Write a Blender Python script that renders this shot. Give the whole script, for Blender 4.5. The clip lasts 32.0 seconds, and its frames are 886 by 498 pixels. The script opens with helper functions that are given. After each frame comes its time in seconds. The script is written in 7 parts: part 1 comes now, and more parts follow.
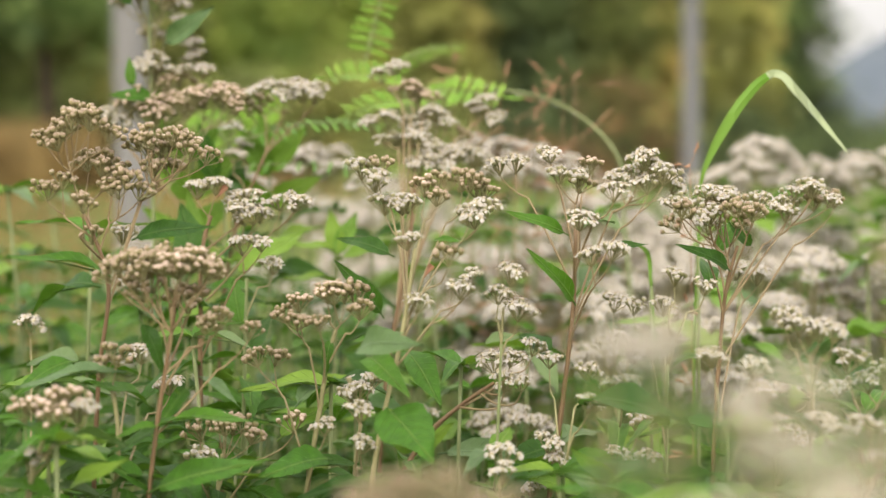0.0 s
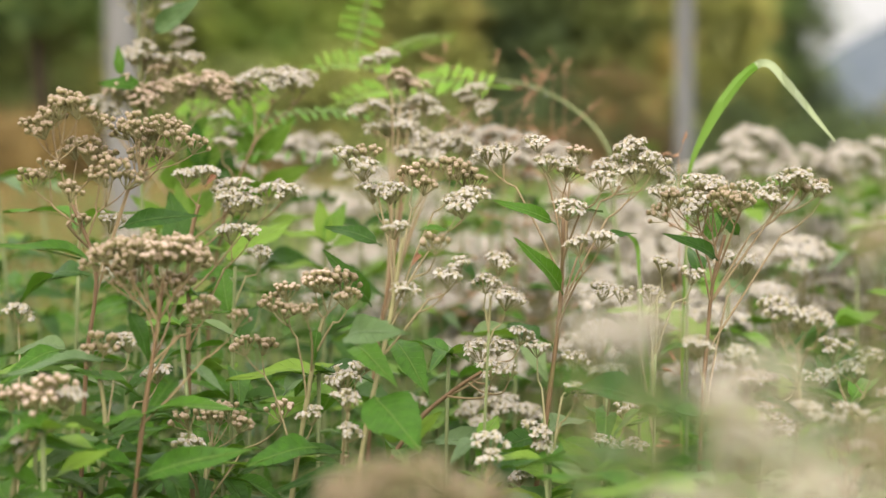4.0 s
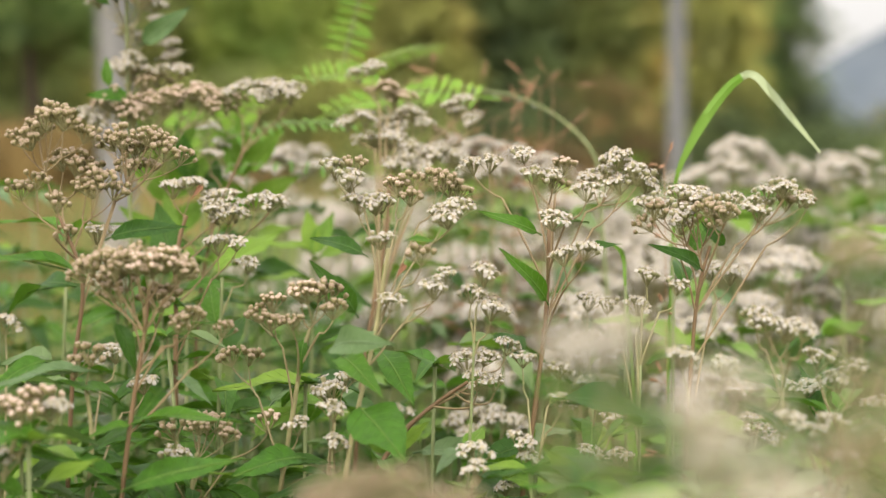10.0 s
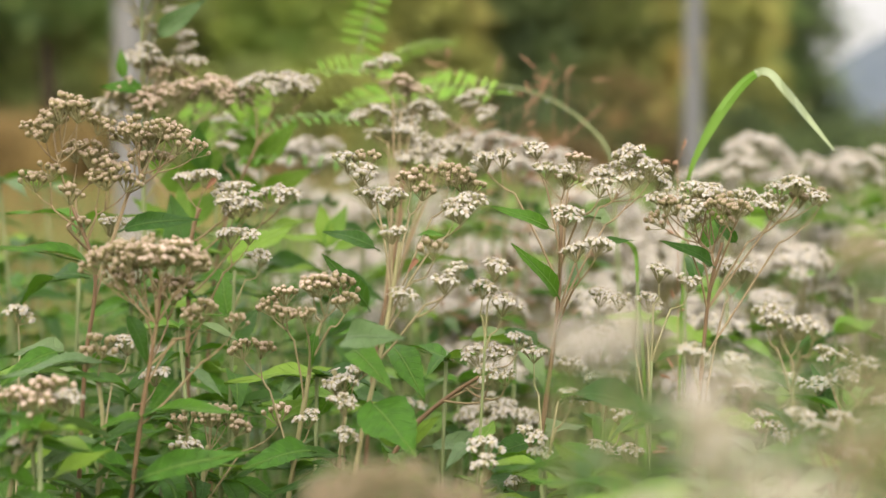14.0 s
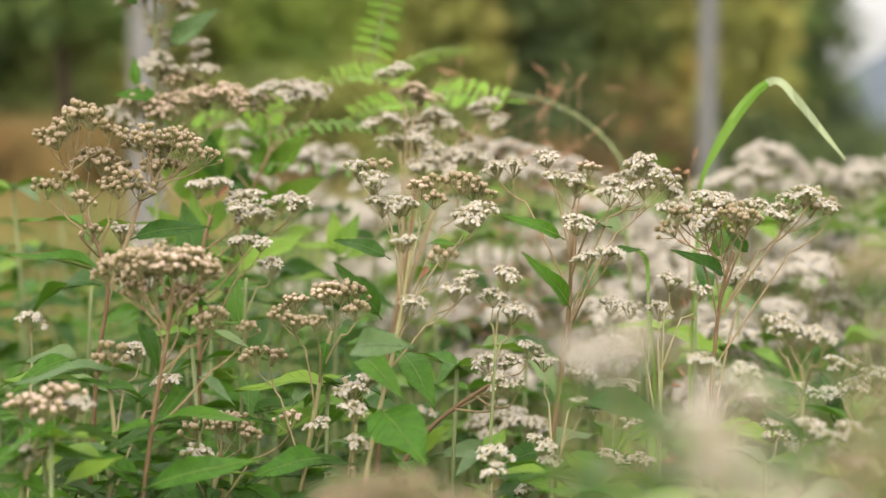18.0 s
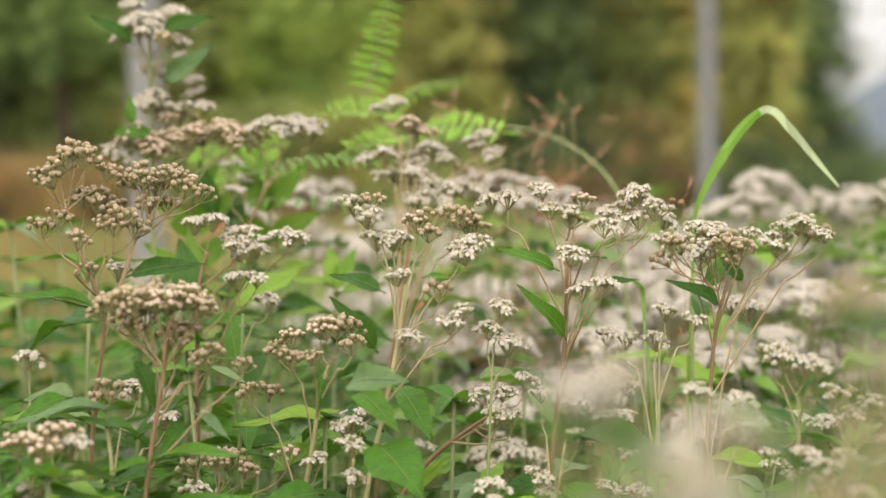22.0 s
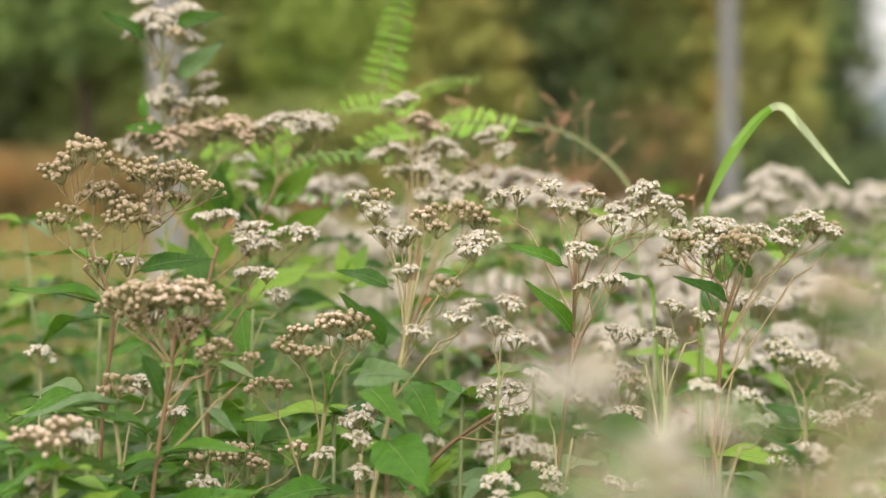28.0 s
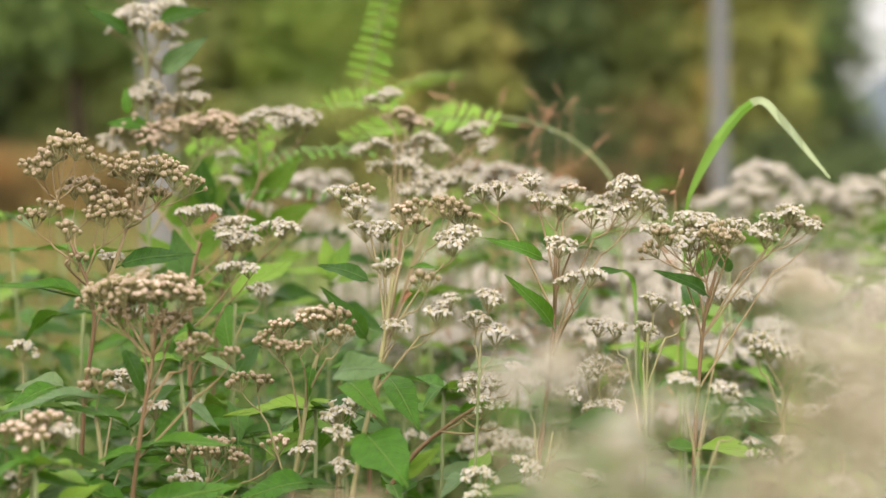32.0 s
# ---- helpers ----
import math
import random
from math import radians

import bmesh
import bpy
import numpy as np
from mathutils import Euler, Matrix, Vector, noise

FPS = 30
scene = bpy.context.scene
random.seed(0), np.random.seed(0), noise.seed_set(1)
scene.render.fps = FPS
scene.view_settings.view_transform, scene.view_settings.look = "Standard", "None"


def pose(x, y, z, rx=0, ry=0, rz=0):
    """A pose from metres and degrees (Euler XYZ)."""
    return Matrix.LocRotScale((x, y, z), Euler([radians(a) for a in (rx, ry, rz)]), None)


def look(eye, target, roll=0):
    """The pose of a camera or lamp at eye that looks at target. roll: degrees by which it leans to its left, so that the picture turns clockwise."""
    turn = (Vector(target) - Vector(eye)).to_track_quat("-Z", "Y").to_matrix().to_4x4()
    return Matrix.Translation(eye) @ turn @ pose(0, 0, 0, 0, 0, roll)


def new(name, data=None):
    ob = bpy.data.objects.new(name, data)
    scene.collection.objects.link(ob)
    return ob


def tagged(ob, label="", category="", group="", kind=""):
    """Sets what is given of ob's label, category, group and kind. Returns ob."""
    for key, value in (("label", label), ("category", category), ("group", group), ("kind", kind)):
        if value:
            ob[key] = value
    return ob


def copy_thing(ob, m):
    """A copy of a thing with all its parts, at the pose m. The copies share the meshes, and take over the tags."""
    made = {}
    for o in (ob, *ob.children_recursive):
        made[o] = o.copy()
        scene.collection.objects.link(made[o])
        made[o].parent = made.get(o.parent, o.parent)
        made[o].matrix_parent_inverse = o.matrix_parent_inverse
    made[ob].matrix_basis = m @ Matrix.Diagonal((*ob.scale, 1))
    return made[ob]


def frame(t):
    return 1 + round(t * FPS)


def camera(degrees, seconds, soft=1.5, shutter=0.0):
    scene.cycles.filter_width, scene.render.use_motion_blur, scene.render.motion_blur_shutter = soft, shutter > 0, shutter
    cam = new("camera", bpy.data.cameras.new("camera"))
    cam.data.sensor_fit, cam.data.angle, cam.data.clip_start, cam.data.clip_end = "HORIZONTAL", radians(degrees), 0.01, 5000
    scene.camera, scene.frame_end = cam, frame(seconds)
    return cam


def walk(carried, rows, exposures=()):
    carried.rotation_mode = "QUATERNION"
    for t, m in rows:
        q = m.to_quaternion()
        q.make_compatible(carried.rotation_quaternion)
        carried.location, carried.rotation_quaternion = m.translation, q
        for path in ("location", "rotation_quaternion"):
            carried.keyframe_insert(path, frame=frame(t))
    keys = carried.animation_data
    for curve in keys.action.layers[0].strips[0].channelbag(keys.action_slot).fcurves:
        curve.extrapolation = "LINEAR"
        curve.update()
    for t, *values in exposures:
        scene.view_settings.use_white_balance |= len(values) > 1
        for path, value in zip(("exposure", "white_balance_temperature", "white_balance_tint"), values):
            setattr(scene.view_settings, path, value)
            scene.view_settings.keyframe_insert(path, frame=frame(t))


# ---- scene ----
cam = camera(28, 32.0)
PATH = [
    (0.0, pose(-0.0103, 0.0059, 1.2491, 86.529, 0.437, 0.027)),
    (0.5, pose(-0.0100, 0.0053, 1.2489, 86.426, 0.454, -0.019)),
    (1.0, pose(-0.0095, 0.0048, 1.2487, 86.365, 0.452, -0.060)),
    (1.5, pose(-0.0092, 0.0048, 1.2488, 86.301, 0.392, -0.105)),
    (2.0, pose(-0.0084, 0.0049, 1.2488, 86.305, 0.340, -0.153)),
    (2.5, pose(-0.0075, 0.0051, 1.2488, 86.316, 0.303, -0.142)),
    (3.0, pose(-0.0071, 0.0054, 1.2488, 86.275, 0.349, -0.132)),
    (3.5, pose(-0.0067, 0.0054, 1.2486, 86.236, 0.378, -0.171)),
    (5.5, pose(-0.0052, 0.0046, 1.2484, 86.120, 0.300, -0.221)),
    (6.0, pose(-0.0047, 0.0040, 1.2484, 86.193, 0.306, -0.200)),
    (6.5, pose(-0.0042, 0.0034, 1.2488, 86.269, 0.358, -0.197)),
    (7.0, pose(-0.0038, 0.0032, 1.2487, 86.368, 0.384, -0.217)),
    (7.5, pose(-0.0034, 0.0024, 1.2489, 86.447, 0.393, -0.300)),
    (8.0, pose(-0.0027, 0.0019, 1.2495, 86.521, 0.379, -0.333)),
    (8.5, pose(-0.0024, 0.0018, 1.2495, 86.559, 0.415, -0.369)),
    (9.0, pose(-0.0023, 0.0019, 1.2493, 86.560, 0.430, -0.393)),
    (9.5, pose(-0.0015, 0.0013, 1.2492, 86.552, 0.417, -0.426)),
    (10.0, pose(-0.0014, 0.0010, 1.2492, 86.525, 0.385, -0.421)),
    (10.5, pose(-0.0014, 0.0007, 1.2492, 86.439, 0.359, -0.369)),
    (11.0, pose(-0.0011, 0.0005, 1.2492, 86.333, 0.267, -0.296)),
    (11.5, pose(-0.0006, 0.0008, 1.2494, 86.296, 0.106, -0.224)),
    (12.0, pose(-0.0005, 0.0008, 1.2496, 86.312, 0.037, -0.133)),
    (12.5, pose(-0.0003, 0.0002, 1.2498, 86.319, -0.001, -0.066)),
    (13.0, pose(-0.0000, 0.0000, 1.2500, 86.340, 0.000, 0.000)),
    (13.5, pose(0.0007, 0.0000, 1.2500, 86.339, -0.016, 0.015)),
    (14.0, pose(0.0006, -0.0004, 1.2501, 86.317, -0.069, 0.088)),
    (14.5, pose(0.0009, -0.0007, 1.2500, 86.199, -0.151, 0.175)),
    (16.5, pose(0.0016, -0.0017, 1.2506, 86.217, -0.250, 0.426)),
    (17.0, pose(0.0020, -0.0022, 1.2511, 86.280, -0.293, 0.474)),
    (17.5, pose(0.0023, -0.0028, 1.2513, 86.392, -0.304, 0.516)),
    (18.0, pose(0.0029, -0.0032, 1.2518, 86.521, -0.211, 0.552)),
    (18.5, pose(0.0036, -0.0033, 1.2521, 86.663, -0.055, 0.594)),
    (19.0, pose(0.0045, -0.0037, 1.2523, 86.793, 0.097, 0.545)),
    (19.5, pose(0.0050, -0.0043, 1.2528, 86.959, 0.230, 0.336)),
    (20.0, pose(0.0055, -0.0048, 1.2530, 87.137, 0.380, 0.278)),
    (20.5, pose(0.0061, -0.0055, 1.2533, 87.271, 0.504, 0.359)),
    (21.0, pose(0.0065, -0.0062, 1.2533, 87.372, 0.582, 0.443)),
    (21.5, pose(0.0074, -0.0060, 1.2532, 87.438, 0.621, 0.526)),
    (22.0, pose(0.0082, -0.0062, 1.2537, 87.515, 0.591, 0.584)),
    (22.5, pose(0.0087, -0.0065, 1.2537, 87.570, 0.561, 0.666)),
    (23.0, pose(0.0092, -0.0071, 1.2538, 87.583, 0.587, 0.723)),
    (23.5, pose(0.0101, -0.0071, 1.2535, 87.568, 0.611, 0.890)),
    (24.0, pose(0.0109, -0.0070, 1.2535, 87.479, 0.628, 1.049)),
    (24.5, pose(0.0116, -0.0072, 1.2533, 87.452, 0.582, 1.119)),
    (25.0, pose(0.0129, -0.0073, 1.2537, 87.456, 0.530, 1.104)),
    (25.5, pose(0.0133, -0.0075, 1.2534, 87.491, 0.573, 1.128)),
    (27.5, pose(0.0169, -0.0082, 1.2534, 87.437, 0.532, 1.294)),
    (28.0, pose(0.0177, -0.0084, 1.2533, 87.412, 0.500, 1.277)),
    (28.5, pose(0.0191, -0.0083, 1.2532, 87.425, 0.514, 1.276)),
    (29.0, pose(0.0199, -0.0083, 1.2534, 87.445, 0.565, 1.253)),
    (29.5, pose(0.0206, -0.0088, 1.2529, 87.416, 0.598, 1.226)),
    (30.0, pose(0.0219, -0.0096, 1.2530, 87.376, 0.581, 1.203)),
    (30.5, pose(0.0229, -0.0104, 1.2532, 87.352, 0.558, 1.160)),
    (31.0, pose(0.0241, -0.0114, 1.2533, 87.351, 0.524, 1.137)),
    (31.5, pose(0.0246, -0.0119, 1.2532, 87.312, 0.545, 1.064)),
    (32.0, pose(0.0260, -0.0120, 1.2529, 87.254, 0.579, 1.017)),
]
walk(cam, PATH)
cam.data.dof.use_dof = True
cam.data.dof.focus_distance = 1.29
cam.data.dof.aperture_fstop = 4.5

# ---- light: bright overcast sky, soft high sun ----
SUN_EL, SUN_ROT = radians(36), radians(156)
world = bpy.data.worlds.new("overcast_sky")
scene.world = world
world.use_nodes = True
wn, wl = world.node_tree.nodes, world.node_tree.links
wn.clear()
sky = wn.new("ShaderNodeTexSky")
sky.sky_type, sky.sun_disc = "NISHITA", False
sky.sun_elevation, sky.sun_rotation = SUN_EL, SUN_ROT
sky.air_density, sky.dust_density, sky.ozone_density = 1.0, 4.0, 1.0
fade = wn.new("ShaderNodeHueSaturation")
fade.inputs["Saturation"].default_value = 0.12
veil = wn.new("ShaderNodeMix")
veil.data_type = "RGBA"
veil.inputs[0].default_value = 0.72
veil.inputs[7].default_value = (7.6, 7.3, 7.0, 1)
# an overcast dome is about three times brighter overhead than at the skyline
ray = wn.new("ShaderNodeTexCoord")
rise = wn.new("ShaderNodeSeparateXYZ")
dome = wn.new("ShaderNodeMapRange")
dome.inputs["To Min"].default_value, dome.inputs["To Max"].default_value = 0.87, 3.3
wl.new(ray.outputs["Generated"], rise.inputs[0])
wl.new(rise.outputs["Z"], dome.inputs["Value"])
lit = wn.new("ShaderNodeVectorMath")
lit.operation = "SCALE"
back = wn.new("ShaderNodeBackground")
back.inputs["Strength"].default_value = 0.105
out = wn.new("ShaderNodeOutputWorld")
wl.new(sky.outputs[0], fade.inputs["Color"])
wl.new(fade.outputs[0], veil.inputs[6])
wl.new(veil.outputs[2], lit.inputs[0])
wl.new(dome.outputs[0], lit.inputs["Scale"])
wl.new(lit.outputs[0], back.inputs["Color"])
wl.new(back.outputs[0], out.inputs["Surface"])
sun = new("sun", bpy.data.lights.new("sun", "SUN"))
sun.data.energy, sun.data.angle, sun.data.color = 2.0, radians(45), (1.0, 0.92, 0.76)
sun.matrix_world = look((-4, -9, 7.2), (0, 0, 0))
scene.view_settings.exposure = 0.52


# ---- materials ----
def nodes_of(name):
    m = bpy.data.materials.new(name)
    m.use_nodes = True
    t = m.node_tree
    return m, t.nodes, t.links, t.nodes["Principled BSDF"]


def blend(n, l, fac, a, b, kind="MIX"):
    mix = n.new("ShaderNodeMix")
    mix.data_type, mix.blend_type = "RGBA", kind
    for socket, value in ((mix.inputs[0], fac), (mix.inputs[6], a), (mix.inputs[7], b)):
        if isinstance(value, (float, int)):
            socket.default_value = value
        elif isinstance(value, tuple):
            socket.default_value = (*value, 1)
        else:
            l.new(value, socket)
    return mix.outputs[2]


def noise_of(n, l, scale, detail=4.0, coord="Object", rough=0.55):
    tc = n.new("ShaderNodeTexCoord")
    nz = n.new("ShaderNodeTexNoise")
    nz.inputs["Scale"].default_value, nz.inputs["Detail"].default_value = scale, detail
    nz.inputs["Roughness"].default_value = rough
    l.new(tc.outputs[coord], nz.inputs["Vector"])
    return nz.outputs["Fac"]


def ramp_of(n, l, value, lo, hi):
    r = n.new("ShaderNodeMapRange")
    r.inputs["From Min"].default_value, r.inputs["From Max"].default_value = lo, hi
    l.new(value, r.inputs["Value"])
    return r.outputs["Result"]


def bumped(n, l, bsdf, height, strength, distance):
    b = n.new("ShaderNodeBump")
    b.inputs["Strength"].default_value, b.inputs["Distance"].default_value = strength, distance
    l.new(height, b.inputs["Height"])
    l.new(b.outputs["Normal"], bsdf.inputs["Normal"])


def plant_matter(name, dark, mid, light, grain=300.0, rough=0.6, see_through=0.0, island=0.5, per_object=0.4):
    """Leaf, petal and stem surfaces: fine mottling, variation piece by piece, some light passing through."""
    m, n, l, bsdf = nodes_of(name)
    geo, info = n.new("ShaderNodeNewGeometry"), n.new("ShaderNodeObjectInfo")
    c = blend(n, l, ramp_of(n, l, noise_of(n, l, grain), 0.3, 0.7), dark, mid)
    mul = n.new("ShaderNodeMath")
    mul.operation = "MULTIPLY"
    l.new(geo.outputs["Random Per Island"], mul.inputs[0])
    mul.inputs[1].default_value = island
    c = blend(n, l, mul.outputs[0], c, light)
    mul2 = n.new("ShaderNodeMath")
    mul2.operation = "MULTIPLY"
    l.new(info.outputs["Random"], mul2.inputs[0])
    mul2.inputs[1].default_value = per_object
    c = blend(n, l, mul2.outputs[0], c, dark)
    l.new(c, bsdf.inputs["Base Color"])
    bsdf.inputs["Roughness"].default_value = rough
    bsdf.inputs["Specular IOR Level"].default_value = 0.3
    bumped(n, l, bsdf, noise_of(n, l, grain * 2), 0.25, 0.0006)
    if see_through:
        tr, mix = n.new("ShaderNodeBsdfTranslucent"), n.new("ShaderNodeMixShader")
        l.new(c, tr.inputs["Color"])
        mix.inputs[0].default_value = see_through
        l.new(bsdf.outputs[0], mix.inputs[1])
        l.new(tr.outputs[0], mix.inputs[2])
        l.new(mix.outputs[0], n["Material Output"].inputs["Surface"])
    return m


def leaf_matter(name, dark, mid, vein, rough=0.5):
    """Blade with a pale midrib and side veins along its own length (x) and width (y)."""
    m, n, l, bsdf = nodes_of(name)
    tc, info = n.new("ShaderNodeTexCoord"), n.new("ShaderNodeObjectInfo")
    sep = n.new("ShaderNodeSeparateXYZ")
    l.new(tc.outputs["Object"], sep.inputs[0])

    def op(kind, a, b=None):
        k = n.new("ShaderNodeMath")
        k.operation = kind
        for s, v in zip(k.inputs, (a, b)):
            if v is None:
                continue
            if isinstance(v, (float, int)):
                s.default_value = v
            else:
                l.new(v, s)
        return k.outputs[0]

    side = op("ABSOLUTE", sep.outputs["Y"])
    slant = op("SUBTRACT", sep.outputs["X"], op("MULTIPLY", side, 0.9))
    teeth = op("ABSOLUTE", op("SUBTRACT", op("FRACT", op("MULTIPLY", slant, 9.0)), 0.5))
    ribs = ramp_of(n, l, teeth, 0.06, 0.0)
    mid_rib = ramp_of(n, l, side, 0.014, 0.004)
    mask = op("MAXIMUM", op("MULTIPLY", ribs, 0.7), mid_rib)
    c = blend(n, l, ramp_of(n, l, noise_of(n, l, 7.0, 8.0, "Object", 0.7), 0.32, 0.68), dark, mid)
    c = blend(n, l, op("MULTIPLY", info.outputs["Random"], 0.55), c, (mid[0] * 1.5, mid[1] * 1.25, mid[2] * 1.1))
    c = blend(n, l, op("MULTIPLY", mask, 0.6), c, vein)
    l.new(c, bsdf.inputs["Base Color"])
    bsdf.inputs["Roughness"].default_value = rough
    bsdf.inputs["Specular IOR Level"].default_value = 0.17
    bumped(n, l, bsdf, mask, 0.6, 0.03)
    tr, mix = n.new("ShaderNodeBsdfTranslucent"), n.new("ShaderNodeMixShader")
    l.new(blend(n, l, 0.4, c, (0.17, 0.36, 0.02)), tr.inputs["Color"])
    mix.inputs[0].default_value = 0.26
    l.new(bsdf.outputs[0], mix.inputs[1])
    l.new(tr.outputs[0], mix.inputs[2])
    l.new(mix.outputs[0], n["Material Output"].inputs["Surface"])
    return m


BRACT = plant_matter("tan_green_bract", (0.13, 0.11, 0.042), (0.25, 0.21, 0.092), (0.37, 0.31, 0.165), 500, 0.65)
BUD_TOP = plant_matter("tan_bud_floret", (0.27, 0.185, 0.125), (0.415, 0.32, 0.23), (0.58, 0.485, 0.385), 700, 0.7, 0.12)
PINK_TOP = plant_matter("dusty_pink_floret", (0.46, 0.32, 0.25), (0.62, 0.47, 0.385), (0.76, 0.65, 0.56), 700, 0.7, 0.15)
PETAL = plant_matter("white_petal", (0.43, 0.38, 0.33), (0.545, 0.50, 0.445), (0.64, 0.60, 0.56), 600, 0.6, 0.35, 0.5, 0.25)
DISC = plant_matter("cream_disc_floret", (0.44, 0.35, 0.23), (0.62, 0.53, 0.39), (0.76, 0.69, 0.56), 700, 0.7, 0.15)
ANTHER = plant_matter("dark_anther", (0.03, 0.02, 0.02), (0.06, 0.04, 0.035), (0.10, 0.07, 0.05), 700, 0.7)
CREAM = plant_matter("fading_cream_floret", (0.47, 0.40, 0.315), (0.60, 0.52, 0.425), (0.71, 0.64, 0.55), 700, 0.7, 0.3)
GREEN_BRACT = plant_matter("green_bract", (0.24, 0.235, 0.11), (0.38, 0.355, 0.18), (0.52, 0.48, 0.29), 500, 0.65, 0.15)
STEM_RED = plant_matter("reddish_stem", (0.105, 0.055, 0.028), (0.17, 0.10, 0.05), (0.25, 0.18, 0.09), 120, 0.55)
STEM_TAN = plant_matter("tan_green_stem", (0.16, 0.145, 0.06), (0.27, 0.24, 0.11), (0.36, 0.33, 0.18), 120, 0.55)
STEM_GREEN = plant_matter("green_stem", (0.11, 0.145, 0.05), (0.20, 0.225, 0.09), (0.29, 0.30, 0.15), 120, 0.55)
STEM_PALE = plant_matter("tan_branchlet", (0.16, 0.125, 0.06), (0.26, 0.21, 0.105), (0.34, 0.29, 0.16), 150, 0.6)
STEM_RUDDY = plant_matter("ruddy_branchlet", (0.16, 0.10, 0.05), (0.25, 0.18, 0.09), (0.33, 0.27, 0.15), 150, 0.6)
LEAF = leaf_matter("weed_leaf", (0.024, 0.070, 0.008), (0.054, 0.145, 0.012), (0.17, 0.28, 0.06))
LEAF_DARK = leaf_matter("old_leaf", (0.012, 0.042, 0.006), (0.031, 0.084, 0.011), (0.09, 0.16, 0.04))
LEAF_LIGHT = leaf_matter("young_leaf", (0.075, 0.16, 0.016), (0.135, 0.24, 0.032), (0.22, 0.33, 0.07))
LEAF_PALE = leaf_matter("pale_leaf_back", (0.075, 0.13, 0.05), (0.12, 0.185, 0.08), (0.18, 0.25, 0.13))
FROND = leaf_matter("pinnate_leaflet", (0.10, 0.22, 0.022), (0.18, 0.33, 0.04), (0.25, 0.40, 0.09))
FROND_DEEP = leaf_matter("deep_leaflet", (0.06, 0.16, 0.02), (0.10, 0.235, 0.03), (0.17, 0.30, 0.07))
GRASS_BLADE = leaf_matter("grass_blade", (0.055, 0.15, 0.012), (0.095, 0.22, 0.02), (0.2, 0.32, 0.07), 0.5)
GRASS_PALE = leaf_matter("pale_blade_back", (0.22, 0.29, 0.16), (0.30, 0.37, 0.23), (0.4, 0.45, 0.32), 0.5)
STRAW = plant_matter("dry_grass_straw", (0.24, 0.12, 0.065), (0.37, 0.20, 0.11), (0.48, 0.31, 0.20), 200, 0.7)
BARK = plant_matter("tree_bark", (0.022, 0.016, 0.008), (0.042, 0.03, 0.015), (0.07, 0.05, 0.028), 6, 0.9)
ORANGE = plant_matter("withered_orange", (0.09, 0.04, 0.022), (0.16, 0.07, 0.032), (0.25, 0.115, 0.055), 400, 0.7)
GLASSY = bpy.data.materials.new("water_drop")
GLASSY.use_nodes = True
GLASSY.node_tree.nodes["Principled BSDF"].inputs["Transmission Weight"].default_value = 1.0
GLASSY.node_tree.nodes["Principled BSDF"].inputs["Roughness"].default_value = 0.02
GLASSY.node_tree.nodes["Principled BSDF"].inputs["IOR"].default_value = 1.33


def foliage(name, dark, mid, light, turned=None, share=0.0, sway=0.85):
    """Leaves seen from afar: whole boughs darker or lighter, some turned in colour, and variation leaf by leaf."""
    m, n, l, bsdf = nodes_of(name)
    geo = n.new("ShaderNodeNewGeometry")
    c = blend(n, l, ramp_of(n, l, noise_of(n, l, sway, 3.0), 0.42, 0.58), dark, mid)
    if turned:
        c = blend(n, l, ramp_of(n, l, noise_of(n, l, sway * 0.83, 2.0), 0.60 - share, 0.72 - share), c, turned)
    c = blend(n, l, ramp_of(n, l, geo.outputs["Random Per Island"], 0.35, 1.35), c, light)
    l.new(c, bsdf.inputs["Base Color"])
    bsdf.inputs["Roughness"].default_value = 0.7
    bsdf.inputs["Specular IOR Level"].default_value = 0.3
    tr, mix = n.new("ShaderNodeBsdfTranslucent"), n.new("ShaderNodeMixShader")
    l.new(c, tr.inputs["Color"])
    mix.inputs[0].default_value = 0.42
    l.new(bsdf.outputs[0], mix.inputs[1])
    l.new(tr.outputs[0], mix.inputs[2])
    l.new(mix.outputs[0], n["Material Output"].inputs["Surface"])
    return m


CROWN_OLIVE = foliage("olive_foliage", (0.135, 0.165, 0.06), (0.31, 0.365, 0.115), (0.46, 0.50, 0.17), (0.46, 0.37, 0.12), 0.03)
CROWN_DARK = foliage("dark_foliage", (0.05, 0.075, 0.035), (0.14, 0.19, 0.07), (0.23, 0.28, 0.10))
CROWN_GREEN = foliage("green_foliage", (0.08, 0.13, 0.045), (0.20, 0.30, 0.085), (0.33, 0.42, 0.13))
CROWN_YELLOW = foliage("yellowing_foliage", (0.17, 0.185, 0.06), (0.37, 0.385, 0.11), (0.52, 0.50, 0.16), (0.52, 0.37, 0.11), 0.06)
CROWN_GOLD = foliage("golden_foliage", (0.23, 0.225, 0.06), (0.47, 0.42, 0.11), (0.60, 0.53, 0.17), (0.60, 0.41, 0.12), 0.08)
CROWN_RUST = foliage("rusty_foliage", (0.07, 0.06, 0.027), (0.19, 0.135, 0.055), (0.34, 0.24, 0.10), (0.46, 0.25, 0.11), 0.05, 1.6)
CROWN_LIME = foliage("light_green_foliage", (0.20, 0.30, 0.07), (0.44, 0.54, 0.12), (0.60, 0.68, 0.18))
FIELD = foliage("field_grass", (0.10, 0.16, 0.04), (0.19, 0.26, 0.07), (0.34, 0.36, 0.14))
FIELD_TAN = foliage("dry_field_grass", (0.15, 0.105, 0.04), (0.31, 0.215, 0.08), (0.43, 0.32, 0.135), (0.40, 0.19, 0.065), 0.05, 0.9)


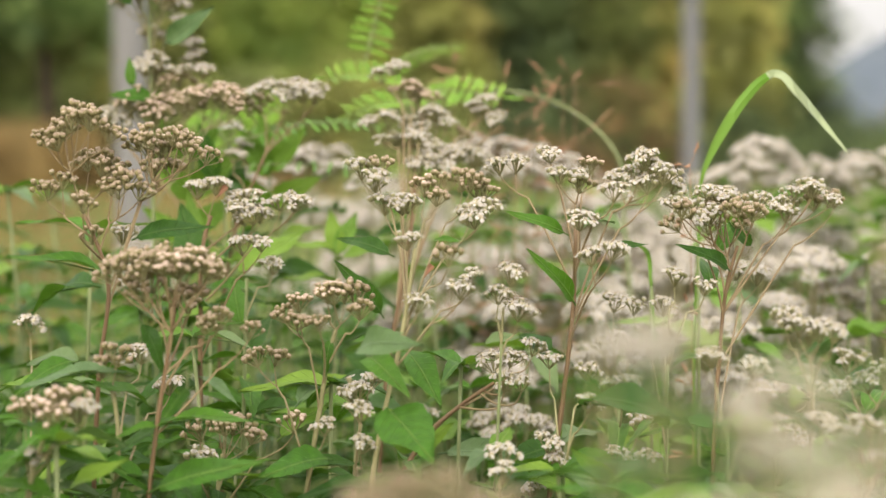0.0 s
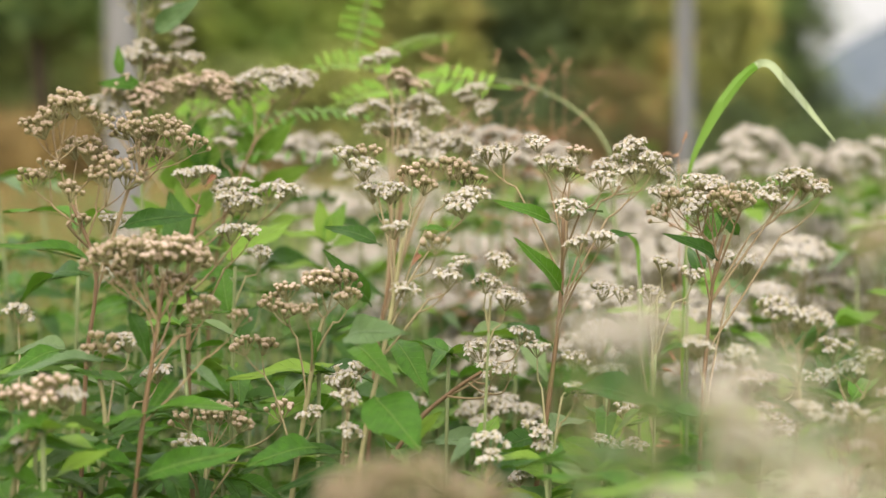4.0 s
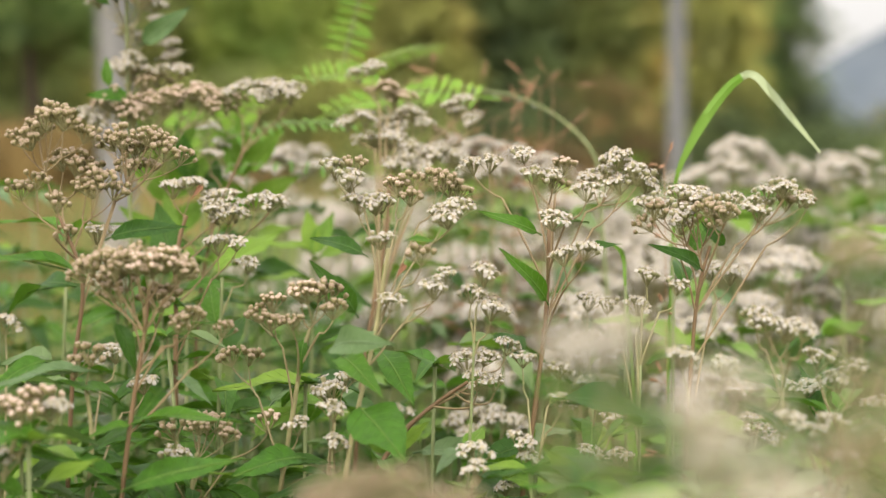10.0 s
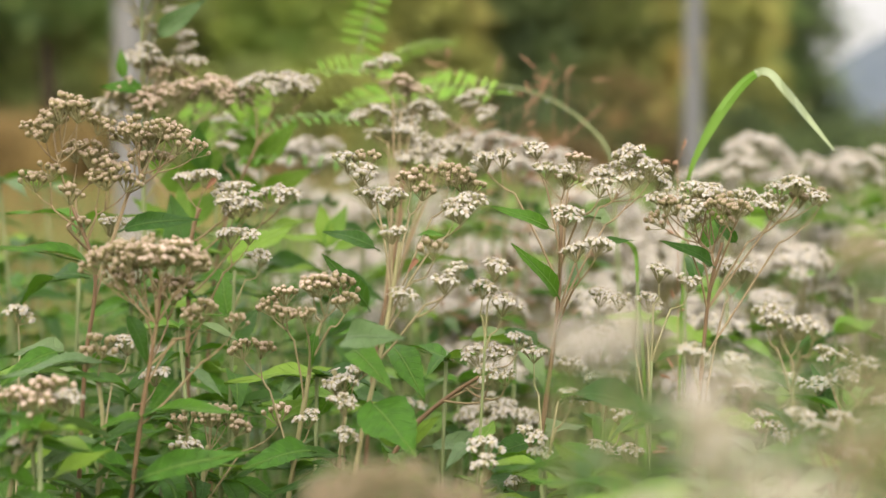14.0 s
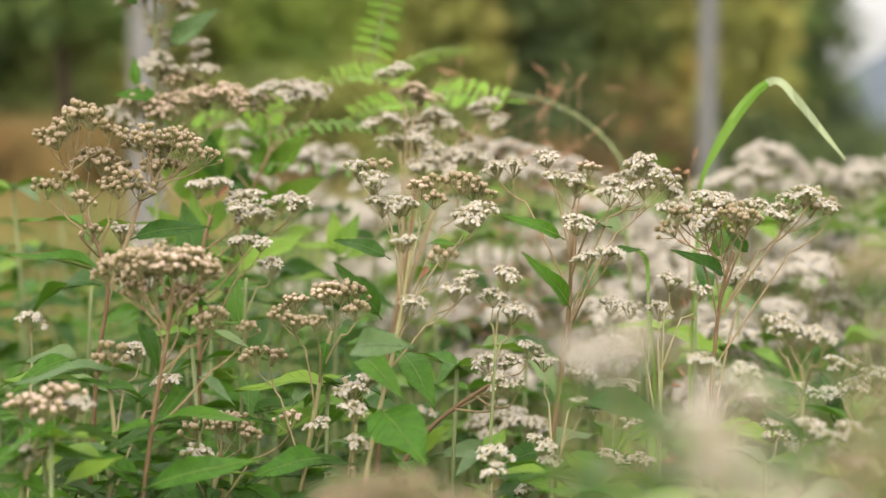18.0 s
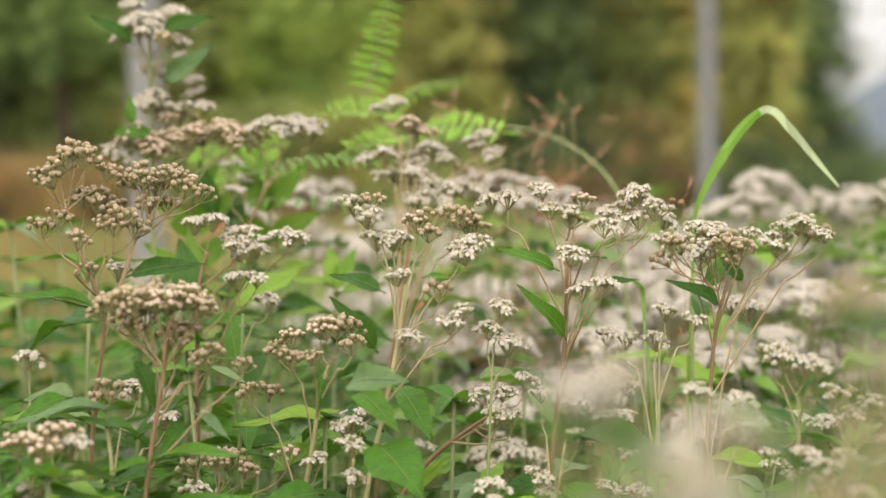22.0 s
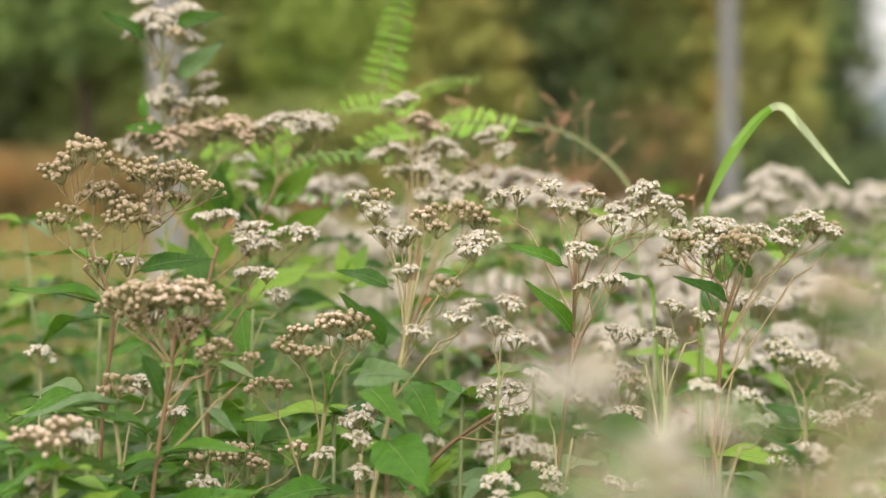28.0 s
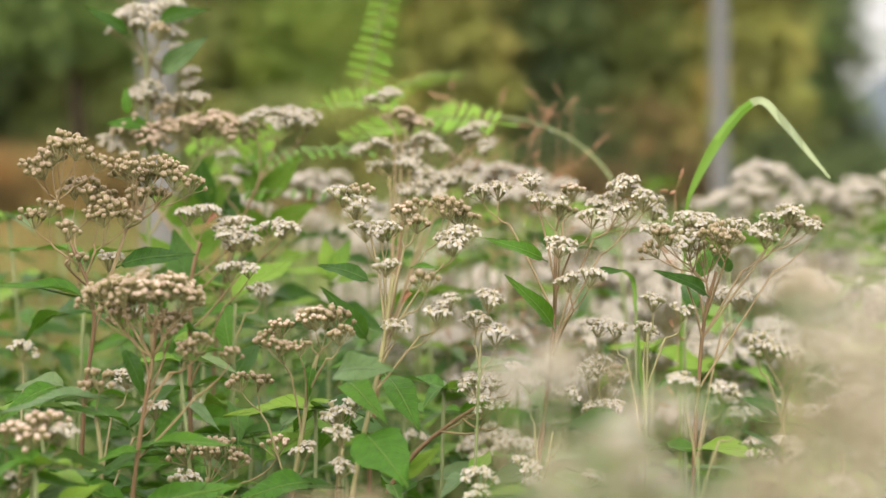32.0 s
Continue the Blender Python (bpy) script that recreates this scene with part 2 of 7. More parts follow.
def soil():
    m, n, l, bsdf = nodes_of("field_soil")
    c = blend(n, l, ramp_of(n, l, noise_of(n, l, 9.0, 8.0), 0.35, 0.65), (0.06, 0.046, 0.026), (0.14, 0.10, 0.05))
    c = blend(n, l, ramp_of(n, l, noise_of(n, l, 0.35, 5.0), 0.42, 0.6), c, (0.13, 0.16, 0.05))
    l.new(c, bsdf.inputs["Base Color"])
    bsdf.inputs["Roughness"].default_value = 0.95
    bumped(n, l, bsdf, noise_of(n, l, 25.0, 8.0), 0.8, 0.04)
    return m


def concrete(name, a, b, c0):
    m, n, l, bsdf = nodes_of(name)
    c = blend(n, l, ramp_of(n, l, noise_of(n, l, 3.0, 6.0), 0.3, 0.7), a, b)
    c = blend(n, l, ramp_of(n, l, noise_of(n, l, 40.0, 6.0), 0.5, 0.8), c, c0)
    l.new(c, bsdf.inputs["Base Color"])
    bsdf.inputs["Roughness"].default_value = 0.85
    bumped(n, l, bsdf, noise_of(n, l, 60.0), 0.4, 0.004)
    return m


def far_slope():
    m, n, l, bsdf = nodes_of("haze_tinted_forest_slope")
    # the blue-grey of distant haze is put into the slope's own colour
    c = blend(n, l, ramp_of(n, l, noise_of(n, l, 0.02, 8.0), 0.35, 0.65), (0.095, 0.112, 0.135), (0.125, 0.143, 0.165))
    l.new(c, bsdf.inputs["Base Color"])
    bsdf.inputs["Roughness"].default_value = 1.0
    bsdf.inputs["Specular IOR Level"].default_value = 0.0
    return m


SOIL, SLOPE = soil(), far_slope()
CONCRETE = concrete("grey_concrete", (0.125, 0.122, 0.125), (0.17, 0.167, 0.17), (0.11, 0.108, 0.11))
CONCRETE_OLD = concrete("stained_concrete", (0.15, 0.143, 0.138), (0.205, 0.196, 0.19), (0.12, 0.113, 0.105))


# ---- mesh helpers ----
class Soup:
    """Vertices, faces and material slots gathered into one mesh."""

    def __init__(self):
        self.v, self.f, self.m, self.n = [], [], [], 0

    def add(self, v, f, mat=0, at=None):
        v = np.asarray(v, float)
        if at is not None:
            a = np.array(at)
            v = v @ a[:3, :3].T + a[:3, 3]
        self.v.append(v)
        n = self.n
        self.f.extend([[i + n for i in q] for q in f])
        self.m.extend([mat] * len(f) if isinstance(mat, int) else mat)
        self.n += len(v)
        return self

    def join(self, other, at, mat=None):
        return self.add(np.concatenate(other.v), other.f, other.m if mat is None else mat, at)

    def mesh(self, name, *mats, smooth=True):
        me = bpy.data.meshes.new(name)
        me.from_pydata(np.concatenate(self.v).tolist(), [], self.f)
        for mt in mats:
            me.materials.append(mt)
        me.polygons.foreach_set("material_index", self.m)
        me.polygons.foreach_set("use_smooth", [smooth] * len(self.f))
        me.update()
        return me


def part(name, me, parent, label="", at=None):
    ob = new(name, me)
    ob.parent = parent
    if at is not None:
        ob.matrix_basis = at
    return tagged(ob, label) if label else ob


def root(name, place, label, category, group=""):
    ob = new(name)
    ob.empty_display_size = 0.05
    ob.location = place
    return tagged(ob, label, category, group)


def tube(points, radii, sides=6, closed=True):
    pts = [Vector(p) for p in points]
    v, f = [], []
    side = None
    for i, p in enumerate(pts):
        d = (pts[min(i + 1, len(pts) - 1)] - pts[max(i - 1, 0)]).normalized()
        if side is None:
            side = d.orthogonal().normalized()
        side = (side - d * side.dot(d)).normalized()
        up = d.cross(side)
        for k in range(sides):
            a = 2 * math.pi * k / sides
            v.append(p + (side * math.cos(a) + up * math.sin(a)) * radii[i])
    for i in range(len(pts) - 1):
        for k in range(sides):
            a, b = i * sides + k, i * sides + (k + 1) % sides
            f.append([a, b, b + sides, a + sides])
    if closed:
        f.append(list(range((len(pts) - 1) * sides, len(pts) * sides)))
    return np.array([tuple(p) for p in v]), f


def curve_through(points, steps=5):
    """Smooth line through the points, with no overshoot where they lie unevenly."""
    p = [Vector(q) for q in points]
    n = len(p)
    h = [max(1e-6, (p[i + 1] - p[i]).length) for i in range(n - 1)]
    way = [(p[1] - p[0]) / h[0]]
    for i in range(1, n - 1):
        way.append(((p[i + 1] - p[i]) / h[i] * h[i - 1] + (p[i] - p[i - 1]) / h[i - 1] * h[i]) / (h[i] + h[i - 1]))
    way.append((p[-1] - p[-2]) / h[-1])
    line = []
    for i in range(n - 1):
        for s in range(steps):
            t = s / steps
            line.append(p[i] * (2 * t ** 3 - 3 * t * t + 1) + way[i] * h[i] * (t ** 3 - 2 * t * t + t) + p[i + 1] * (3 * t * t - 2 * t ** 3) + way[i + 1] * h[i] * (t ** 3 - t * t))
    line.append(p[-1])
    return line


def bow(a, b, lift, steps=5):
    """A branch that leaves a outward and bends up into b."""
    a, b = Vector(a), Vector(b)
    c = a.lerp(b, 0.5) + Vector(((b.x - a.x) * 0.08, (b.y - a.y) * 0.08, -lift))
    return [a * (1 - t) ** 2 + c * 2 * t * (1 - t) + b * t * t for t in (i / steps for i in range(steps + 1))]


def aimed(place, x_way, normal, size=1.0):
    """Pose with x along x_way and z near normal."""
    x = Vector(x_way).normalized()
    z = Vector(normal)
    z = (z - x * z.dot(x)).normalized()
    y = z.cross(x)
    m = Matrix((x, y, z)).transposed().to_4x4()
    return Matrix.Translation(place) @ m @ Matrix.Diagonal((size, size, size, 1))


def lathe(profile, sides, pleat=0.0, twist=0.0):
    v, f = [], []
    for j, (r, z) in enumerate(profile):
        for k in range(sides):
            a = 2 * math.pi * (k + twist * j) / sides
            rr = r * (1 + pleat * (1 if (k + j) % 2 else -1))
            v.append((rr * math.cos(a), rr * math.sin(a), z))
    for j in range(len(profile) - 1):
        for k in range(sides):
            a, b = j * sides + k, j * sides + (k + 1) % sides
            f.append([a, b, b + sides, a + sides])
    f.append(list(range((len(profile) - 1) * sides, len(profile) * sides)))
    return np.array(v), f


# ---- flower heads: a small cluster of cups on pedicels, in mm turned to metres ----
rnd = random.Random(7)
BEAD_V = np.array([(1, 0, 0), (0, 1, 0), (-1, 0, 0), (0, -1, 0), (0.7, 0.7, 0.8), (-0.7, 0.7, 0.8), (-0.7, -0.7, 0.8), (0.7, -0.7, 0.8), (0, 0, 1.25)])
BEAD_F = [[0, 1, 4], [1, 2, 5], [2, 3, 6], [3, 0, 7], [4, 1, 5], [5, 2, 6], [6, 3, 7], [7, 0, 4], [4, 5, 8], [5, 6, 8], [6, 7, 8], [7, 4, 8]]


TUFT = [(0.0, 0.0)] + [(0.98, 1.047 * k) for k in range(6)] + [(1.45, 0.9 * k + 0.3) for k in range(7)]


def bud(soup, at, fine):
    """Closed head: two rows of overlapping bracts in a rounded cup (slot 0), a low dome of closed florets on top (slot 1)."""
    v, f = lathe([(0.5, 0), (1.25, 0.5), (1.75, 1.5), (2.0, 2.5), (1.85, 3.3), (1.2, 3.6)], 12 if fine else 6, 0.15, 0.5)
    soup.add(v * 0.001, f, 0, at)
    for r, a in TUFT[:7] if fine else TUFT[:5]:
        r, a = r * 1.12 + rnd.uniform(-0.12, 0.12), a + rnd.uniform(-0.2, 0.2)
        m = at @ Matrix.Translation((r * math.cos(a) * 0.001, r * math.sin(a) * 0.001, 0.00385 - 0.00034 * r * r + rnd.uniform(-0.0003, 0.0004)))
        m = m @ Matrix.Rotation(a, 4, "Z") @ Matrix.Rotation(0.45 * r, 4, "Y")
        soup.add(BEAD_V * 0.001 * rnd.uniform(0.58, 0.88) * (1.0 if fine else 1.3) * (1, 1, 1.25), BEAD_F, 1, m)


def ray(soup, at, length, droop, slot):
    """One white ray: an oval blade with a shallow keel and a notched end, curving down."""
    v = []
    for x, w, keel in ((0.0, 0.12, 0.0), (0.36, 0.36, 0.05), (0.78, 0.42, 0.06), (1.0, 0.24, 0.0)):
        for k in (-1, 0, 1):
            v.append((x - (0.07 if k == 0 and x == 1.0 else 0.0), k * w, -droop * x * x + (keel if k == 0 else 0.0)))
    f = [[i * 3 + k, i * 3 + k + 3, i * 3 + k + 4, i * 3 + k + 1] for i in range(3) for k in (0, 1)]
    soup.add(np.array(v) * length, f, slot, at)


def bloom(soup, at, fine):
    """Open head: green cup (slot 0), a few broad white rays (slot 1) round a cream disc (slot 3) with dark anthers (slot 4)."""
    v, f = lathe([(0.5, 0), (1.5, 0.8), (1.95, 2.3), (1.9, 3.6), (1.2, 3.9)], 10 if fine else 6, 0.08, 0.5)
    soup.add(v * 0.001, f, 0, at)
    for r, a in TUFT[:7] if fine else TUFT[:3]:
        r = r * 1.1
        m = at @ Matrix.Translation((r * math.cos(a) * 0.001, r * math.sin(a) * 0.001, 0.0040 - 0.0002 * r + rnd.uniform(0, 0.0009)))
        soup.add(BEAD_V * 0.001 * rnd.uniform(0.42, 0.60) * (1.0 if fine else 1.6), BEAD_F, 3, m @ Matrix.Rotation(a, 4, "Z") @ Matrix.Rotation(0.4 * r, 4, "Y"))
    if fine:
        for k in range(rnd.choice((1, 2, 3))):
            a = rnd.random() * 6.3
            v, f = lathe([(0.16, 0), (0.2, 0.9), (0.08, 1.4)], 4)
            soup.add(v * 0.001, f, 4, at @ Matrix.Translation((0.0008 * math.cos(a), 0.0008 * math.sin(a), 0.0044)) @ Matrix.Rotation(a, 4, "Z") @ Matrix.Rotation(0.3, 4, "Y"))
    turn = rnd.random() * 6.3
    for k in range(rnd.choice((5, 5, 6)) if fine else 5):
        a = turn + k * 1.2 + rnd.uniform(-0.25, 0.25)
        m = at @ Matrix.Translation((0.0014 * math.cos(a), 0.0014 * math.sin(a), 0.0040)) @ Matrix.Rotation(a, 4, "Z") @ Matrix.Rotation(rnd.uniform(-0.5, 0.55), 4, "Y") @ Matrix.Rotation(rnd.uniform(-0.5, 0.5), 4, "X")
        ray(soup, m, 0.001 * rnd.uniform(2.5, 3.6) * (1.0 if fine else 1.45), rnd.uniform(0.1, 0.55), 1)


def umbel(kind, fine, count):
    """Flat group of heads about 16 mm wide whose pedicels meet at the origin."""
    soup = Soup()
    for k in range(count):
        a, r = k * 2.399 + rnd.uniform(-0.35, 0.35), (0.0096 if kind == "open" else 0.0090) * math.sqrt((k + 0.3) / count) * rnd.uniform(0.85, 1.15)
        p = Vector((r * math.cos(a), r * math.sin(a), 0.0108 - 28 * r * r + rnd.uniform(-0.0036, 0.0018)))
        way = Vector((p.x * 0.55, p.y * 0.55, 0.010)).normalized()
        at = Matrix.Translation(p) @ way.to_track_quat("Z", "Y").to_matrix().to_4x4() @ Matrix.Scale(rnd.uniform(0.80, 1.08), 4)
        opened = kind == "open" or (kind in ("mix", "fade") and rnd.random() < 0.55)
        (bloom if opened else bud)(soup, at, fine)
        v, f = tube([(0, 0, 0), p * 0.5 - Vector((0, 0, 0.0004)), p], [0.0004, 0.00035, 0.0005], 4, False)
        soup.add(v, f, 2)
    return soup


TOPS = {"bud": (BRACT, BUD_TOP), "pink": (BRACT, PINK_TOP), "open": (GREEN_BRACT, PETAL), "mix": (GREEN_BRACT, PETAL), "fade": (GREEN_BRACT, CREAM)}
HEAD = {k: (*v, STEM_TAN, DISC, ANTHER) for k, v in TOPS.items()}
FINE, COARSE = {}, {}
for kind in TOPS:
    FINE[kind] = [umbel(kind, True, rnd.choice((10, 11, 12, 13))) for _ in range(6)]
    COARSE[kind] = [umbel(kind, False, 4 if kind == "fade" else rnd.choice((7, 8))) for _ in range(3)]
FINE_MESH = {k: [s.mesh("flower_head", *HEAD[k]) for s in v] for k, v in FINE.items()}


def spots(width, depth, gap, r):
    """Places over a flat ellipse, about gap apart, in a loose spiral."""
    n = max(1, round(0.80 * width * depth / gap ** 2))
    for k in range(n):
        a, q = k * 2.399 + r.uniform(-0.25, 0.25), math.sqrt((k + 0.25) / n)
        yield Vector((q * math.cos(a) * width / 2, q * math.sin(a) * depth / 2, 0)), q


def cluster(plant, joint, top, width, kind, stem=None, dome=0.18, far=False):
    """Flat-topped flower cluster: forking branches from the joint, each with a head of cups."""
    base = plant.location
    r = random.Random(round((top[0] * 7 + top[2] * 13 + width) * 1e4))
    joint, top = Vector(joint) - base, Vector(top) - base
    soup = Soup()
    joint.z = min(joint.z, top.z - 1.15 * abs(top.x - joint.x) - 0.016, top.z - 0.62 * width - 0.016)
    fork = joint.lerp(top, 0.5)
    fork.z = min(fork.z, top.z - 0.50 * width - 0.012)
    if fork.z <= joint.z:
        fork = joint + Vector((0, 0, 0.002))
    line = LINES[plant.name]
    out = min((p - joint).xy.length for p in line if abs(p.z - joint.z) < 0.2) if joint.z < line[-1].z + 0.2 else 0.0
    start = min(line, key=lambda p: (p - joint + Vector((0, 0, 1.7 * out))).length)
    joint = joint.lerp(start.lerp(fork, (joint - start).length / max(1e-6, (joint - start).length + (fork - joint).length)), 0.85)
    rise = curve_through([start, joint, fork], 4) if (start - joint).length > 0.003 else curve_through([start, fork], 4)
    v, f = tube(rise, [0.0009 - 0.00002 * i for i in range(len(rise))], 6)
    soup.add(v, f)
    placed, tips = [], []
    w = max(width - 0.0125, 0.009)
    grow = max(0.78, min(1.0, 0.6 + 14 * width))
    for p, q in spots(w, w * 0.68, {"open": 0.0140, "mix": 0.0136, "fade": 0.021}.get(kind, 0.0126), r):
        tip = top + p + Vector((0, 0, -dome * width * q * q + r.uniform(-0.17 * min(width, 0.06), 0.003) - 0.011))
        tips.append(tip)
        way = Vector((p.x * 2 + r.uniform(-.02, .02), p.y * 2 - 0.012, 0.10)).normalized()
        placed.append(Matrix.Translation(tip) @ way.to_track_quat("Z", "Y").to_matrix().to_4x4() @ Matrix.Rotation(r.random() * 6.3, 4, "Z") @ Matrix.Scale(grow * r.uniform(0.88, 1.12), 4))
    # neighbouring heads share a side branch
    order = sorted(tips, key=lambda t: math.atan2(t.y - top.y, t.x - top.x))
    while order:
        mates, order = order[:r.choice((2, 3, 3, 4))], order
        order = order[len(mates):]
        middle = sum(mates, Vector()) / len(mates)
        knee = fork.lerp(middle, r.uniform(0.42, 0.62)) + Vector((r.uniform(-.002, .002), r.uniform(-.002, .002), -0.004))
        v, f = tube(bow(fork, knee, 0.08 * (knee - fork).length, 3), [0.0008, 0.00072, 0.00068, 0.00065], 5)
        soup.add(v, f)
        for tip in mates:
            v, f = tube(bow(knee, tip, 0.10 * (tip - knee).length, 4), [0.0006, 0.00052, 0.00048, 0.00045, 0.0004], 5)
            soup.add(v, f)
    if far:
        whole = Soup()
        whole.join(soup, Matrix(), 2)
        for m in placed:
            whole.join(r.choice(COARSE[kind]), m)
        return part("corymb", whole.mesh("corymb", *HEAD[kind]), plant)
    branch = part("corymb", soup.mesh("corymb", {STEM_RED: STEM_RUDDY, STEM_GREEN: STEM_TAN}.get(stem, STEM_PALE)), plant)
    for m in placed:
        k = kind
        if kind == "bud" and r.random() < 0.12:
            k = "pink"
        elif kind == "mix" and r.random() < 0.2:
            k = "bud"
        part("flower_head", r.choice(FINE_MESH[k]), branch, at=m)
    return branch


# ---- leaves ----
LINES = {}


def leaf_mesh(name, mat, width, droop, fold, teeth=True, twist=0.0, rows=13):
    """Pointed blade of length 1 along x, folded along its midrib, with a thin edge."""
    v, f = [], []
    for i in range(rows):
        s = i / (rows - 1)
        w = width * 0.5 * (math.sin(math.pi * s ** 0.72) ** 0.9 * (1 - 0.35 * s) * 1.22 + 0.02)
        if teeth and i % 2 and 0 < i < rows - 1:
            w *= 1.07
        for k in (-1.0, -0.5, 0.0, 0.5, 1.0):
            y = k * w
            z = -droop * s * s + fold * abs(y) + 0.10 * width * abs(k) * math.sin(9 * s + 2.5 * k + 7 * width) + 0.02 * math.sin(5 * s)
            a = twist * s
            v.append((s - 0.1 * droop * s * s, y * math.cos(a), z + y * math.sin(a)))
    for i in range(rows - 1):
        for k in range(4):
            a = i * 5 + k
            f.append([a, a + 5, a + 6, a + 1])
    s = Soup().add(v, f)
    pv, pf = tube([(-0.09, 0, -0.02), (0, 0, -0.004), (0.5, 0, -0.25 * droop - 0.004), (0.95, 0, -0.9 * droop)], [0.012, 0.010, 0.006, 0.002], 4)
    return s.add(pv, pf).mesh(name, mat)


LEAVES = {
    "broad": [leaf_mesh("leaf", m, w, d, 0.12) for m, w, d in ((LEAF, 0.52, 0.06), (LEAF, 0.48, 0.14))],
    "mid": [leaf_mesh("leaf", m, w, d, 0.28, True, t) for m, w, d, t in ((LEAF, 0.31, 0.16, 0.1), (LEAF_DARK, 0.34, 0.24, -0.25), (LEAF_LIGHT, 0.28, 0.08, 0.35), (LEAF, 0.27, 0.34, -0.5), (LEAF_DARK, 0.27, 0.40, 0.5), (LEAF_PALE, 0.30, 0.30, 0.4))],
    "narrow": [leaf_mesh("leaf", m, w, d, 0.35, True, t) for m, w, d, t in ((LEAF, 0.21, 0.12, 0.3), (LEAF_DARK, 0.24, 0.18, -0.3), (LEAF, 0.25, 0.32, 0.6), (LEAF_DARK, 0.22, 0.26, 0.2), (LEAF_PALE, 0.24, 0.24, -0.4))],
    "lance": [leaf_mesh("leaf", m, w, d, 0.3, True, t, 17) for m, w, d, t in ((LEAF_DARK, 0.19, 0.10, 0.25), (LEAF, 0.21, 0.16, -0.2))],
    "pale": [leaf_mesh("leaf", LEAF_PALE, 0.22, 0.15, 0.25, True, 0.2)],
    "young": [leaf_mesh("leaf", LEAF_LIGHT, w, d, 0.25, True) for w, d in ((0.36, 0.1), (0.30, 0.2))],
}


def leaf(plant, base, tip, kind="mid", normal=(0, -0.45, 0.9)):
    a, b = Vector(base) - plant.location, Vector(tip) - plant.location
    r = random.Random(round((base[0] + tip[2] * 3) * 1e5))
    part("leaf", r.choice(LEAVES[kind]), plant, at=aimed(a, b - a, normal, (b - a).length))


def stem(plant, points, mat, thick=0.0022):
    """Main stem from the ground up through the points."""
    base = plant.location
    pts = [Vector(p) - base for p in points]
    line = curve_through([Vector((0, 0, -0.01)), Vector((pts[0].x * 0.5, pts[0].y * 0.5, pts[0].z * 0.5))] + pts, 5)
    n = len(line)
    soup = Soup()
    v, f = tube(line, [thick * (1.08 - 0.5 * i / n) * (1.12 if i % 5 == 0 else 1.0) for i in range(n)], 7)
    part("stem", soup.add(v, f).mesh("stem", mat), plant)
    LINES[plant.name] = line
    return line


def lower_leaves(plant, line, top, seed, gap=0.05, size=0.06, bottom=0.45):
    """Opposite pairs of leaves down the stem below the height top."""
    r = random.Random(seed)
    z, turn = top, r.random() * 3
    while z > bottom:
        p = min(line, key=lambda q: abs(q.z - z))
        for s in (0, math.pi):
            a = turn + s + r.uniform(-0.3, 0.3)
            length = size * r.uniform(0.75, 1.3)
            way = Vector((math.cos(a), math.sin(a), r.uniform(-0.15, 0.45)))
            kind = r.choice(("mid", "mid", "narrow", "narrow", "narrow"))
            part("leaf", r.choice(LEAVES[kind]), plant, at=aimed(p, way, (r.uniform(-0.5, 0.5), r.uniform(-0.6, 0.2), 1), length))
        z -= gap * r.uniform(0.8, 1.25)
        turn += 1.57


def weed(foot, points, mat, label, thick=0.0022, leaves_from=None, seed=1, gap=0.05, size=0.06):
    plant = root("flowering_weed", (foot[0], foot[1], 0), label, "wildflower", "white-flowered weeds")
    line = stem(plant, points, mat, thick)
    if leaves_from:
        lower_leaves(plant, line, leaves_from, seed, gap, size)
    return plant


# ---- the field: ground, poles, trees, slope ----
def ground():
    v, f = [], []
    rings = [0.0] + [0.6 * 1.28 ** k for k in range(36)]
    for j, rad in enumerate(rings):
        for k in range(64):
            a = 2 * math.pi * k / 64
            x, y = rad * math.cos(a), rad * math.sin(a)
            z = 0.05 * noise.noise((x * 0.3, y * 0.3, 0)) * min(1, rad / 6)
            v.append((x, y, z))
    for j in range(len(rings) - 1):
        for k in range(64):
            a, b = j * 64 + k, j * 64 + (k + 1) % 64
            f.append([a, b, b + 64, a + 64])
    me = Soup().add(v, f).mesh("ground", SOIL)
    tagged(new("ground", me), "brown soil of an overgrown field with grass", "ground", kind="structure")


ground()


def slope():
    """Far wooded mountain flank, rising away from the field, with its haze in the colour."""
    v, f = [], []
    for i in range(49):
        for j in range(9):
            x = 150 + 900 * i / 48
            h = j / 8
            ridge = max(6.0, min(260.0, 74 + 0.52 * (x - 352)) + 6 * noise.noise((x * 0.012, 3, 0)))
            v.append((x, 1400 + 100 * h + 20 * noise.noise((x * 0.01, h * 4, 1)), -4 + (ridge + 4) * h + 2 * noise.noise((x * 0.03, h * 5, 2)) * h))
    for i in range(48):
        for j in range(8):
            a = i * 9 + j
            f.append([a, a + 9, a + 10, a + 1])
    tagged(new("backdrop_slope", Soup().add(v, f).mesh("backdrop_slope", SLOPE)), "wooded mountain slope far away, coloured blue-grey for haze", "mountain", kind="structure")


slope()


def utility_pole(x, y, radius, height, label, mat):
    pole = root("utility_pole", (x, y, 0), label, "utility pole", "utility poles")
    prof = [(radius * 1.04, -0.1), (radius * 1.04, 0.0), (radius, 0.3), (radius * 0.96, 2.5), (radius * 0.9, 5), (radius * 0.78, height - 0.05), (radius * 0.7, height)]
    v, f = lathe(prof, 24)
    part("shaft", Soup().add(v, f).mesh("shaft", mat), pole)
    v, f = lathe([(radius * 0.95, 6.0), (radius * 0.95, 6.12)], 24)
    part("steel_band", Soup().add(v, f).mesh("steel_band", STRAW), pole)


